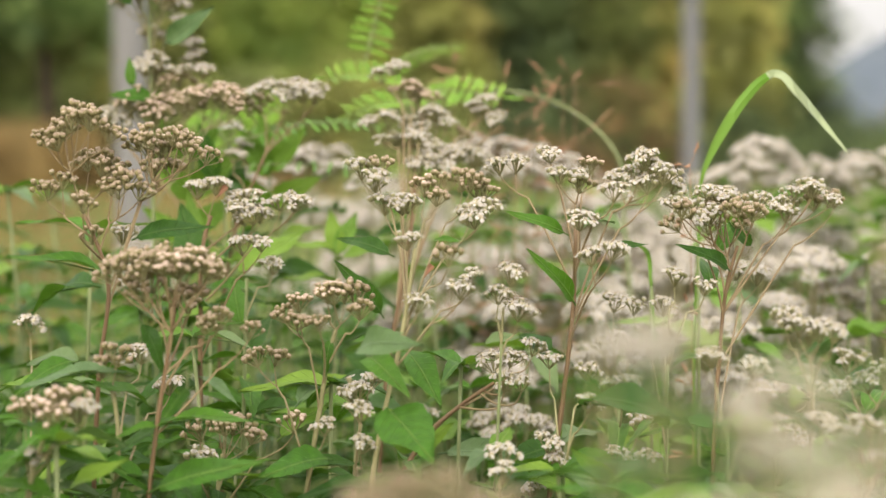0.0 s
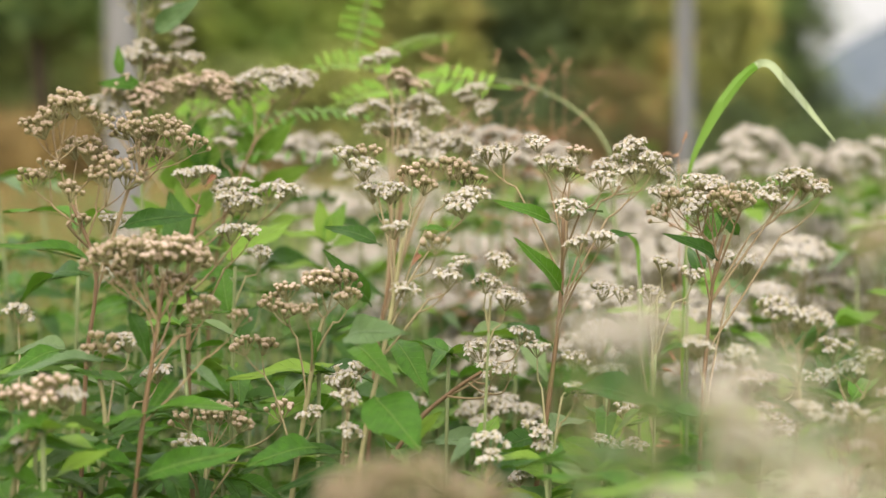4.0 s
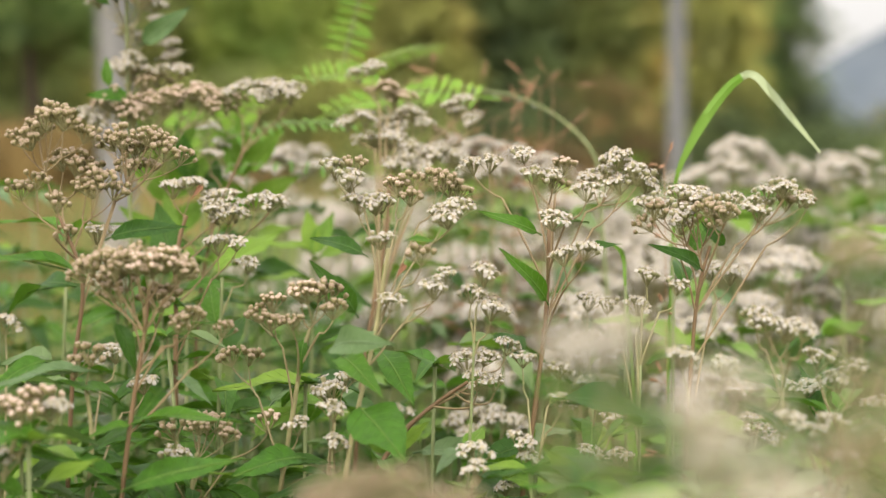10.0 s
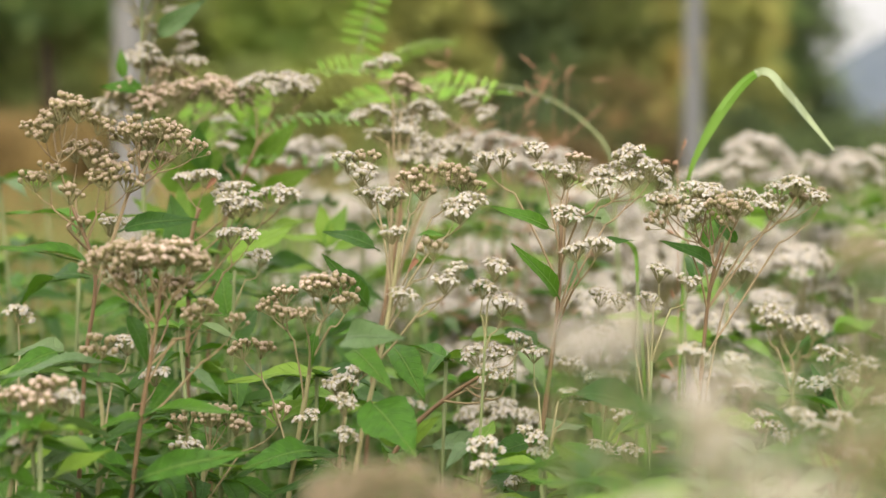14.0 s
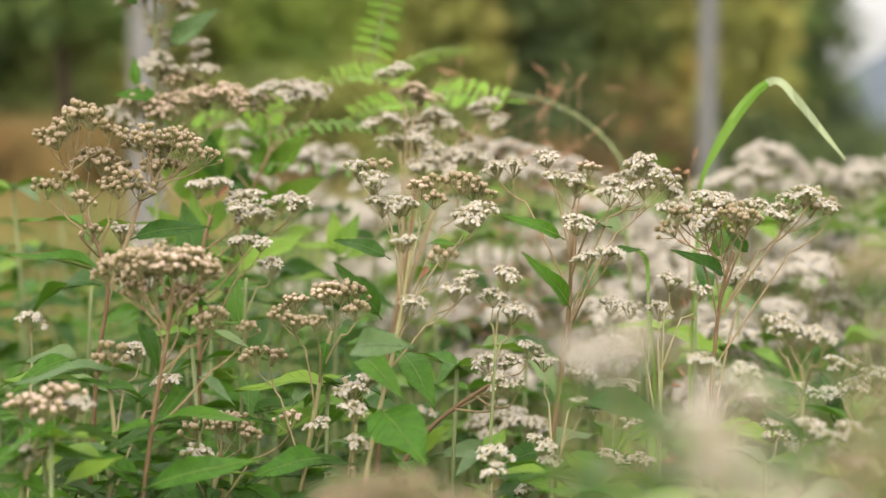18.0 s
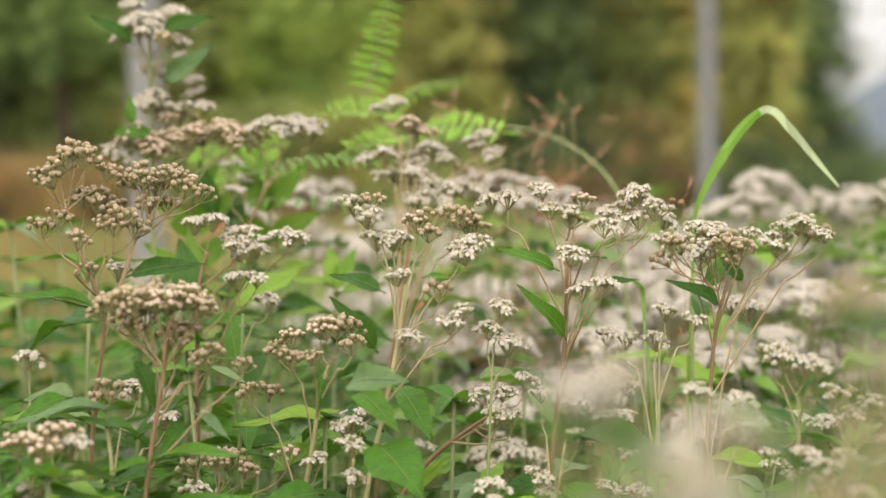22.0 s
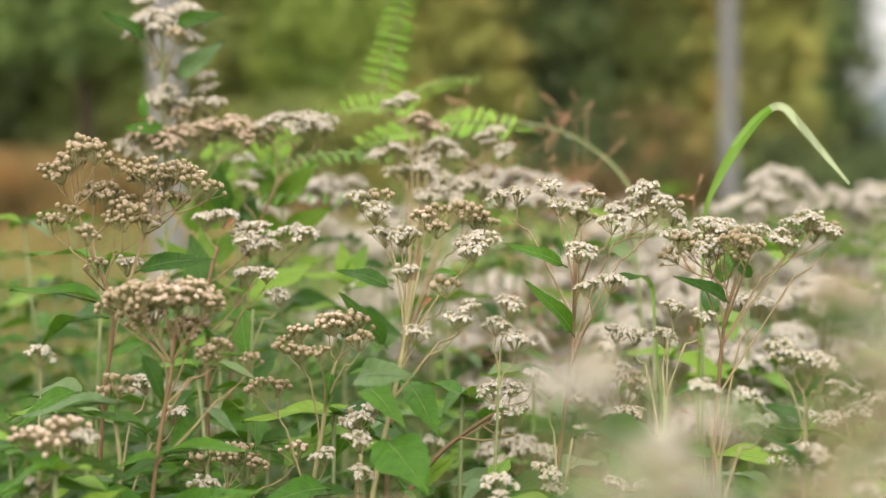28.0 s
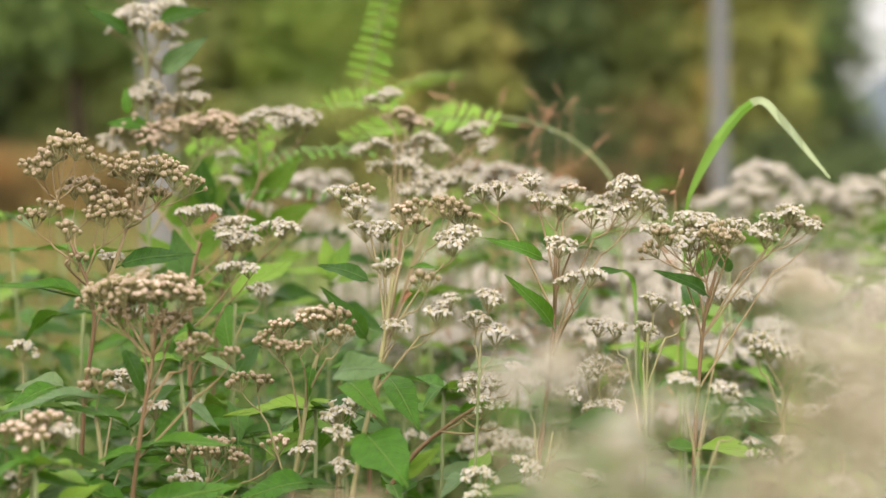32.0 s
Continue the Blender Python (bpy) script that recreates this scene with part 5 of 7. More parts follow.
cluster(plant, (0.1049, 1.2269, 1.0060), (0.1029, 1.2291, 1.0406), 0.0276, "open", STEM_GREEN)
cluster(plant, (0.1082, 1.2563, 0.9960), (0.1327, 1.2879, 1.0189), 0.0248, "open", STEM_GREEN)
cluster(plant, (0.1090, 1.2571, 1.0081), (0.1265, 1.2896, 1.0457), 0.0232, "mix", STEM_GREEN)
leaf(plant, (0.1007, 1.1876, 1.0176), (0.0754, 1.1692, 1.0440), "young", (0, -1, 0.25))
leaf(plant, (0.1015, 1.1876, 1.0176), (0.1221, 1.1484, 1.0309), "young")
leaf(plant, (0.0991, 1.1673, 1.0140), (0.0769, 1.1078, 1.0242), "mid")
plant = weed((0.0556, 1.3246), [(0.0516, 1.3246, 0.9671), (0.0537, 1.3270, 1.0033)], STEM_GREEN, "weed with small white open flowers on green stems", 0.0015, leaves_from=0.991, seed=24, gap=0.045, size=0.055)
cluster(plant, (0.0521, 1.3053, 0.9776), (0.0500, 1.2868, 1.0016), 0.0207, "open", STEM_GREEN)
leaf(plant, (0.0529, 1.3063, 0.9944), (0.0728, 1.2889, 1.0354), "young", (0, -1, 0.25))
leaf(plant, (0.0521, 1.3063, 0.9944), (0.0269, 1.2665, 0.9981), "mid")
leaf(plant, (0.0529, 1.2868, 1.0024), (0.0866, 1.2470, 1.0060), "young")
plant = weed((-0.0467, 1.4214), [(-0.0387, 1.4334, 0.9439), (-0.0364, 1.4371, 1.0014)], STEM_GREEN, "weed with small white open flowers on green stems", 0.0015, leaves_from=0.978, seed=25, gap=0.045, size=0.055)
cluster(plant, (-0.0366, 1.4615, 0.9925), (-0.0329, 1.4884, 1.0214), 0.0286, "open", STEM_GREEN)
leaf(plant, (-0.0369, 1.4368, 0.9968), (-0.0609, 1.4190, 1.0321), "young", (0, -1, 0.25))
leaf(plant, (-0.0360, 1.4368, 0.9968), (-0.0064, 1.4184, 1.0230), "young", (0, -1, 0.25))
leaf(plant, (-0.0356, 1.3858, 0.9833), (-0.0104, 1.3457, 0.9823), "mid")
plant = weed((-0.2028, 1.4097), [(-0.2028, 1.4037, 0.9502), (-0.2050, 1.4137, 1.1057), (-0.2005, 1.4183, 1.1778), (-0.1960, 1.4192, 1.1914)], STEM_RED, "weed with small white open flowers on reddish stems", 0.0024, leaves_from=1.124, seed=26, gap=0.045, size=0.055)
cluster(plant, (-0.1982, 1.4183, 1.1778), (-0.1982, 1.4208, 1.2175), 0.0422, "open", STEM_RED)
cluster(plant, (-0.1960, 1.4171, 1.1598), (-0.1698, 1.4204, 1.2116), 0.0433, "open", STEM_RED)
cluster(plant, (-0.1960, 1.4171, 1.1598), (-0.1621, 1.4199, 1.2026), 0.0433, "open", STEM_RED)
cluster(plant, (-0.1915, 1.4148, 1.1238), (-0.1341, 1.4203, 1.2094), 0.0455, "open", STEM_RED)
cluster(plant, (-0.1888, 1.3943, 1.1166), (-0.1571, 1.3780, 1.1746), 0.0410, "open", STEM_RED)
leaf(plant, (-0.2166, 1.4961, 1.1404), (-0.2388, 1.5203, 1.2065), "mid", (0, -1, 0.25))
leaf(plant, (-0.2094, 1.4951, 1.1262), (-0.1641, 1.4958, 1.1357), "mid")
leaf(plant, (-0.2050, 1.4148, 1.1238), (-0.2350, 1.4037, 1.1067), "mid")
leaf(plant, (-0.1893, 1.5459, 1.1368), (-0.1343, 1.5986, 1.1763), "mid")
plant = weed((-0.1630, 1.3780), [(-0.1710, 1.3840, 0.9545), (-0.1674, 1.3926, 1.0900), (-0.1656, 1.3960, 1.1433)], STEM_GREEN, "weed with small white open flowers on green stems", 0.0022, leaves_from=1.072, seed=27, gap=0.045, size=0.055)
cluster(plant, (-0.1656, 1.3943, 1.1166), (-0.1487, 1.3972, 1.1611), 0.0268, "open", STEM_GREEN)
leaf(plant, (-0.1712, 1.4119, 1.0787), (-0.1494, 1.4447, 1.1211), "mid", (0, -1, 0.25))
leaf(plant, (-0.1734, 1.4137, 1.1057), (-0.1840, 1.4462, 1.1441), "mid", (0, -1, 0.25))
plant = weed((-0.0727, 1.4948), [(-0.0687, 1.4828, 0.9334), (-0.0592, 1.4909, 1.0595), (-0.0401, 1.4976, 1.1642), (-0.0343, 1.5012, 1.2214)], STEM_RED, "weed with small white open flowers on reddish stems", 0.0022)
cluster(plant, (-0.0357, 1.5607, 1.2103), (-0.0665, 1.6250, 1.2756), 0.0419, "open", STEM_RED)
cluster(plant, (-0.0362, 1.5829, 1.2449), (-0.0591, 1.6679, 1.3211), 0.0367, "open", STEM_RED)
cluster(plant, (-0.0362, 1.5826, 1.2399), (-0.0443, 1.6669, 1.3052), 0.0460, "pink", STEM_RED)
cluster(plant, (-0.0352, 1.5823, 1.2349), (-0.0259, 1.6664, 1.2973), 0.0383, "pink", STEM_RED)
cluster(plant, (-0.0362, 1.5813, 1.2198), (-0.0232, 1.6652, 1.2789), 0.0689, "mix", STEM_RED)
cluster(plant, (-0.0271, 1.5807, 1.2098), (0.0269, 1.6661, 1.2921), 0.0413, "open", STEM_RED)
cluster(plant, (-0.0271, 1.5803, 1.2048), (0.0322, 1.6653, 1.2805), 0.0429, "mix", STEM_RED)
cluster(plant, (-0.0345, 1.5500, 1.2007), (-0.0300, 1.6028, 1.2423), 0.0487, "open", STEM_RED)
cluster(plant, (-0.0268, 1.5597, 1.1955), (0.0031, 1.6231, 1.2474), 0.0673, "open", STEM_RED)
cluster(plant, (-0.0357, 1.5607, 1.2103), (-0.0433, 1.6241, 1.2628), 0.0597, "mix", STEM_RED)
leaf(plant, (-0.0389, 1.5488, 1.1811), (-0.0733, 1.6013, 1.2195), "mid")
plant = weed((-0.2666, 1.6113), [(-0.2706, 1.6113, 0.9059), (-0.2742, 1.6214, 1.0637), (-0.2768, 1.6313, 1.2189), (-0.2778, 1.6380, 1.3224), (-0.2789, 1.6419, 1.3844)], STEM_GREEN, "weed with small white open flowers on green stems", 0.0024, leaves_from=1.126, seed=29, gap=0.045, size=0.055)
cluster(plant, (-0.2768, 1.6350, 1.2758), (-0.2794, 1.6385, 1.3306), 0.0525, "open", STEM_GREEN)
cluster(plant, (-0.2777, 1.6397, 1.2707), (-0.2670, 1.6476, 1.3166), 0.0474, "bud", STEM_GREEN)
cluster(plant, (-0.2742, 1.6343, 1.2654), (-0.2353, 1.6380, 1.3224), 0.0370, "open", STEM_GREEN)
cluster(plant, (-0.2758, 1.6337, 1.2551), (-0.2706, 1.6364, 1.2986), 0.0809, "pink", STEM_GREEN)
cluster(plant, (-0.2717, 1.6183, 1.2499), (-0.2361, 1.6062, 1.2956), 0.0396, "pink", STEM_GREEN)
cluster(plant, (-0.2509, 1.6327, 1.2396), (-0.2136, 1.6368, 1.3042), 0.0640, "pink", STEM_GREEN)
cluster(plant, (-0.2434, 1.6176, 1.2397), (-0.2005, 1.6062, 1.2956), 0.0396, "pink", STEM_GREEN)
cluster(plant, (-0.2804, 1.6520, 1.3074), (-0.2740, 1.6703, 1.3579), 0.0412, "open", STEM_GREEN)
cluster(plant, (-0.2653, 1.6621, 1.3077), (-0.2490, 1.6897, 1.3486), 0.0250, "open", STEM_GREEN)
cluster(plant, (-0.2642, 1.6617, 1.3025), (-0.2452, 1.6891, 1.3379), 0.0250, "open", STEM_GREEN)
cluster(plant, (-0.2817, 1.6728, 1.3186), (-0.2660, 1.7112, 1.3713), 0.0281, "open", STEM_GREEN)
cluster(plant, (-0.2784, 1.6393, 1.3430), (-0.2820, 1.6429, 1.4000), 0.0775, "open", STEM_GREEN)
cluster(plant, (-0.2794, 1.6547, 1.3491), (-0.2634, 1.6736, 1.4090), 0.0481, "open", STEM_GREEN)
cluster(plant, (-0.2753, 1.6239, 1.3371), (-0.2656, 1.6118, 1.3830), 0.0330, "bud", STEM_GREEN)
cluster(plant, (-0.2820, 1.6557, 1.3648), (-0.3083, 1.6739, 1.4143), 0.0343, "open", STEM_GREEN)
leaf(plant, (-0.2622, 1.6291, 1.3399), (-0.2208, 1.6111, 1.3718), "mid", (0.3, -0.9, 0.3))
leaf(plant, (-0.2931, 1.6266, 1.3013), (-0.2968, 1.6284, 1.3296), "mid", (0, -1, 0.25))
leaf(plant, (-0.2751, 1.6259, 1.2911), (-0.3099, 1.6062, 1.2956), "mid", (0, -0.9, 0.4))
leaf(plant, (-0.2863, 1.6445, 1.2681), (-0.2700, 1.6263, 1.2962), "mid", (0, -1, 0.25))
leaf(plant, (-0.2895, 1.6112, 1.3743), (-0.3211, 1.5928, 1.4004), "narrow", (0, -0.8, 0.5))
leaf(plant, (-0.2648, 1.6320, 1.3862), (-0.2234, 1.6131, 1.4033), "mid", (0, -0.9, 0.4))
leaf(plant, (-0.2898, 1.6436, 1.4103), (-0.2751, 1.6345, 1.4247), "mid")
plant = weed((-0.2213, 1.5894), [(-0.2133, 1.6014, 0.9080), (-0.2107, 1.6148, 1.1163), (-0.1978, 1.6187, 1.1779), (-0.1721, 1.6226, 1.2396)], STEM_RED, "weed with small white open flowers on reddish stems", 0.0020, leaves_from=1.152, seed=30, gap=0.045, size=0.055)
cluster(plant, (-0.1618, 1.6241, 1.2628), (-0.1566, 1.6271, 1.3091), 0.0603, "open", STEM_RED)
cluster(plant, (-0.1607, 1.6243, 1.2654), (-0.1309, 1.6265, 1.3003), 0.0469, "mix", STEM_RED)
cluster(plant, (-0.1669, 1.6236, 1.2551), (-0.1783, 1.6263, 1.2962), 0.0215, "pink", STEM_RED)
cluster(plant, (-0.1875, 1.6203, 1.2037), (-0.2056, 1.6228, 1.2422), 0.0268, "open", STEM_RED)
cluster(plant, (-0.2236, 1.6174, 1.1574), (-0.3163, 1.6253, 1.2808), 0.0335, "open", STEM_RED)
cluster(plant, (-0.2236, 1.6171, 1.1522), (-0.3086, 1.6246, 1.2705), 0.0268, "open", STEM_RED)
leaf(plant, (-0.2397, 1.6573, 1.1551), (-0.2502, 1.6607, 1.2078), "mid", (0, -1, 0.25))
leaf(plant, (-0.2292, 1.7011, 1.2122), (-0.2454, 1.7049, 1.2715), "mid", (0, -1, 0.25))
leaf(plant, (-0.2076, 1.7000, 1.1960), (-0.2210, 1.7239, 1.2554), "mid", (0, -1, 0.25))
plant = weed((-0.2647, 1.7063), [(-0.2647, 1.7003, 0.8869), (-0.2593, 1.7137, 1.0971), (-0.2549, 1.7193, 1.1844), (-0.2527, 1.7228, 1.2390)], STEM_GREEN, "leafy green weed on a green stem", 0.0022, leaves_from=1.124, seed=31, gap=0.045, size=0.055)
leaf(plant, (-0.2549, 1.7172, 1.1517), (-0.2984, 1.6996, 1.1895), "young", (0, -1, 0.25))
leaf(plant, (-0.2549, 1.7179, 1.1626), (-0.2103, 1.7002, 1.1987), "young", (0, -1, 0.25))
leaf(plant, (-0.2538, 1.7200, 1.1953), (-0.2914, 1.7027, 1.2381), "young", (0, -1, 0.25))
leaf(plant, (-0.2538, 1.7204, 1.2008), (-0.2052, 1.6827, 1.2382), "young", (0, -1, 0.25))
leaf(plant, (-0.2527, 1.7225, 1.2335), (-0.2822, 1.7050, 1.2742), "young", (0, -1, 0.25))
leaf(plant, (-0.2527, 1.7225, 1.2346), (-0.2227, 1.7050, 1.2737), "young", (0, -1, 0.25))
leaf(plant, (-0.2565, 1.7155, 1.1244), (-0.2906, 1.6773, 1.1540), "mid")
leaf(plant, (-0.2560, 1.7155, 1.1244), (-0.2052, 1.6776, 1.1593), "mid")
plant = weed((-0.1768, 1.7141), [(-0.1848, 1.7201, 0.8827), (-0.1821, 1.7337, 1.0953), (-0.1793, 1.7393, 1.1837), (-0.1821, 1.7425, 1.2334)], STEM_GREEN, "leafy green weed on a green stem", 0.0022, leaves_from=1.117, seed=32, gap=0.045, size=0.055)
leaf(plant, (-0.1815, 1.7414, 1.2168), (-0.2073, 1.7244, 1.2636), "young", (0, -1, 0.25))
leaf(plant, (-0.1815, 1.7418, 1.2223), (-0.1444, 1.7244, 1.2636), "young", (0, -1, 0.25))
leaf(plant, (-0.1804, 1.7393, 1.1837), (-0.2103, 1.7014, 1.2176), "young", (0, -1, 0.25))
leaf(plant, (-0.1798, 1.7397, 1.1892), (-0.1319, 1.7014, 1.2176), "young", (0, -1, 0.25))
leaf(plant, (-0.1821, 1.7425, 1.2334), (-0.1882, 1.7253, 1.2772), "young", (0, -1, 0.25))
leaf(plant, (-0.1804, 1.7372, 1.1505), (-0.2130, 1.6989, 1.1787), "mid")
leaf(plant, (-0.1804, 1.7372, 1.1505), (-0.1292, 1.6986, 1.1744), "mid")
leaf(plant, (-0.1804, 1.7354, 1.1229), (-0.1211, 1.6966, 1.1420), "mid")
plant = weed((-0.1196, 1.6530), [(-0.1156, 1.6410, 0.8996), (-0.1130, 1.6513, 1.0603), (-0.1103, 1.6566, 1.1446)], STEM_GREEN, "leafy green weed on a green stem", 0.0022, leaves_from=1.102, seed=33, gap=0.045, size=0.055)
leaf(plant, (-0.1109, 1.6566, 1.1446), (-0.1463, 1.6180, 1.1666), "young")
leaf(plant, (-0.1109, 1.6563, 1.1393), (-0.0665, 1.6174, 1.1574), "young")
leaf(plant, (-0.1119, 1.6550, 1.1182), (-0.1547, 1.5958, 1.1331), "mid")
leaf(plant, (-0.1119, 1.6546, 1.1129), (-0.0631, 1.5955, 1.1281), "mid")
leaf(plant, (-0.1103, 1.6566, 1.1446), (-0.1197, 1.6797, 1.1913), "young", (0, -1, 0.25))
leaf(plant, (-0.1103, 1.6566, 1.1446), (-0.0919, 1.6795, 1.1886), "young", (0, -1, 0.25))
plant = weed((0.3961, 2.2739), [(0.3921, 2.2739, 0.7681), (0.3950, 2.2898, 1.0163), (0.3994, 2.2996, 1.1696)], STEM_GREEN, "weed with small white open flowers on green stems", 0.0022, leaves_from=1.162, seed=34, gap=0.080, size=0.055)
cluster(plant, (0.3994, 2.3000, 1.1769), (0.3994, 2.3047, 1.2499), 0.0878, "open", STEM_GREEN, far=True)
cluster(plant, (0.4020, 2.3146, 1.1691), (0.4401, 2.3333, 1.2277), 0.0534, "open", STEM_GREEN, far=True)
plant = weed((0.3219, 2.2124), [(0.3299, 2.2244, 0.7786), (0.3327, 2.2400, 1.0214), (0.3370, 2.2473, 1.1356)], STEM_GREEN, "weed with small white open flowers on green stems", 0.0022, leaves_from=1.129, seed=35, gap=0.080, size=0.055)
cluster(plant, (0.3370, 2.2477, 1.1428), (0.3370, 2.2523, 1.2142), 0.0716, "open", STEM_GREEN, far=True)
cluster(plant, (0.3393, 2.2623, 1.1349), (0.3705, 2.2810, 1.1920), 0.0435, "open", STEM_GREEN, far=True)
plant = weed((0.4579, 2.2799), [(0.4579, 2.2739, 0.7681), (0.4608, 2.2898, 1.0163), (0.4652, 2.2976, 1.1389)], STEM_GREEN, "weed with small white open flowers on green stems", 0.0022, leaves_from=1.132, seed=36, gap=0.080, size=0.055)
cluster(plant, (0.4652, 2.2981, 1.1462), (0.4652, 2.3027, 1.2192), 0.0805, "open", STEM_GREEN, far=True)
cluster(plant, (0.4682, 2.3126, 1.1382), (0.5039, 2.3313, 1.1967), 0.0489, "open", STEM_GREEN, far=True)
plant = weed((0.5132, 2.2184), [(0.5052, 2.2244, 0.7786), (0.5080, 2.2400, 1.0214), (0.5123, 2.2483, 1.1514)], STEM_GREEN, "weed with small white open flowers on green stems", 0.0022, leaves_from=1.144, seed=37, gap=0.080, size=0.055)
cluster(plant, (0.5123, 2.2487, 1.1585), (0.5123, 2.2533, 1.2299), 0.0716, "open", STEM_GREEN, far=True)
cluster(plant, (0.5157, 2.2633, 1.1507), (0.5482, 2.2820, 1.2079), 0.0435, "open", STEM_GREEN, far=True)
plant = weed((0.5563, 2.2859), [(0.5603, 2.2739, 0.7681), (0.5632, 2.2898, 1.0163), (0.5676, 2.2985, 1.1535)], STEM_GREEN, "weed with small white open flowers on green stems", 0.0022, leaves_from=1.146, seed=38, gap=0.080, size=0.055)
cluster(plant, (0.5676, 2.2990, 1.1608), (0.5676, 2.3037, 1.2338), 0.0366, "open", STEM_GREEN, far=True)
cluster(plant, (0.5713, 2.3135, 1.1529), (0.5898, 2.3323, 1.2114), 0.0222, "open", STEM_GREEN, far=True)
plant = weed((0.3650, 2.1750), [(0.3610, 2.1750, 0.7891), (0.3638, 2.1902, 1.0265), (0.3680, 2.1979, 1.1466)], STEM_GREEN, "weed with small white open flowers on green stems", 0.0022, leaves_from=1.140, seed=39, gap=0.080, size=0.055)
cluster(plant, (0.3680, 2.1983, 1.1535), (0.3680, 2.2028, 1.2234), 0.0700, "open", STEM_GREEN, far=True)
cluster(plant, (0.3705, 2.2129, 1.1459), (0.4014, 2.2315, 1.2018), 0.0426, "open", STEM_GREEN, far=True)
plant = weed((0.4972, 2.3113), [(0.5052, 2.3233, 0.7577), (0.5082, 2.3395, 1.0112), (0.5127, 2.3471, 1.1291)], STEM_GREEN, "weed with small white open flowers on green stems", 0.0022, leaves_from=1.122, seed=40, gap=0.080, size=0.055)
cluster(plant, (0.5127, 2.3475, 1.1365), (0.5127, 2.3523, 1.2111), 0.0673, "open", STEM_GREEN, far=True)
cluster(plant, (0.5160, 2.3620, 1.1283), (0.5465, 2.3809, 1.1880), 0.0409, "open", STEM_GREEN, far=True)
plant = weed((0.0471, 1.9339), [(0.0471, 1.9279, 0.8415), (0.0496, 1.9413, 1.0519), (0.0533, 1.9496, 1.1818)], STEM_GREEN, "weed with small white open flowers on green stems", 0.0022, leaves_from=1.176, seed=41, gap=0.080, size=0.055)
cluster(plant, (0.0533, 1.9500, 1.1880), (0.0533, 1.9540, 1.2499), 0.0744, "open", STEM_GREEN, far=True)
cluster(plant, (0.0537, 1.9646, 1.1813), (0.0844, 1.9828, 1.2311), 0.0453, "open", STEM_GREEN, far=True)
plant = weed((0.0923, 1.9219), [(0.0843, 1.9279, 0.8415), (0.0868, 1.9413, 1.0519), (0.0905, 1.9492, 1.1756)], STEM_GREEN, "weed with small white open flowers on green stems", 0.0022, leaves_from=1.169, seed=42, gap=0.080, size=0.055)
cluster(plant, (0.0905, 1.9496, 1.1818), (0.0905, 1.9536, 1.2437), 0.0744, "open", STEM_GREEN, far=True)
cluster(plant, (0.0912, 1.9642, 1.1751), (0.1222, 1.9824, 1.2248), 0.0453, "open", STEM_GREEN, far=True)
plant = weed((0.0124, 1.9695), [(0.0164, 1.9575, 0.8352), (0.0189, 1.9712, 1.0488), (0.0227, 1.9799, 1.1858)], STEM_GREEN, "weed with small white open flowers on green stems", 0.0022, leaves_from=1.180, seed=43, gap=0.080, size=0.055)
cluster(plant, (0.0227, 1.9803, 1.1921), (0.0227, 1.9844, 1.2549), 0.0693, "open", STEM_GREEN, far=True)
cluster(plant, (0.0228, 1.9949, 1.1853), (0.0511, 2.0132, 1.2359), 0.0422, "open", STEM_GREEN, far=True)
plant = weed((0.1224, 1.9279), [(0.1184, 1.9279, 0.8415), (0.1209, 1.9413, 1.0519), (0.1246, 1.9485, 1.1645)], STEM_GREEN, "weed with small white open flowers on green stems", 0.0022, leaves_from=1.158, seed=44, gap=0.080, size=0.055)
cluster(plant, (0.1246, 1.9489, 1.1707), (0.1246, 1.9529, 1.2326), 0.0434, "open", STEM_GREEN, far=True)
cluster(plant, (0.1256, 1.9635, 1.1639), (0.1442, 1.9817, 1.2135), 0.0264, "open", STEM_GREEN, far=True)
plant = weed((0.0500, 1.8664), [(0.0580, 1.8784, 0.8519), (0.0604, 1.8915, 1.0570), (0.0640, 1.8985, 1.1655)], STEM_GREEN, "weed with small white open flowers on green stems", 0.0022, leaves_from=1.159, seed=45, gap=0.080, size=0.055)
cluster(plant, (0.0640, 1.8989, 1.1715), (0.0640, 1.9027, 1.2318), 0.0725, "open", STEM_GREEN, far=True)
cluster(plant, (0.0646, 1.9135, 1.1648), (0.0945, 1.9316, 1.2132), 0.0442, "open", STEM_GREEN, far=True)
plant = weed((-0.1947, 1.9339), [(-0.1947, 1.9279, 0.8415), (-0.1922, 1.9413, 1.0519), (-0.1885, 1.9496, 1.1818)], STEM_GREEN, "weed with small white open flowers on green stems", 0.0022, leaves_from=1.176, seed=46, gap=0.080, size=0.055)
cluster(plant, (-0.1885, 1.9500, 1.1880), (-0.1885, 1.9540, 1.2499), 0.0620, "open", STEM_GREEN, far=True)
cluster(plant, (-0.1900, 1.9646, 1.1813), (-0.1662, 1.9828, 1.2311), 0.0378, "open", STEM_GREEN, far=True)
plant = weed((-0.1557, 1.9219), [(-0.1637, 1.9279, 0.8415), (-0.1612, 1.9413, 1.0519), (-0.1575, 1.9492, 1.1744)], STEM_GREEN, "weed with small white open flowers on green stems", 0.0022, leaves_from=1.168, seed=47, gap=0.080, size=0.055)
cluster(plant, (-0.1575, 1.9495, 1.1806), (-0.1575, 1.9535, 1.2425), 0.0620, "open", STEM_GREEN, far=True)
cluster(plant, (-0.1587, 1.9641, 1.1738), (-0.1348, 1.9824, 1.2235), 0.0378, "open", STEM_GREEN, far=True)
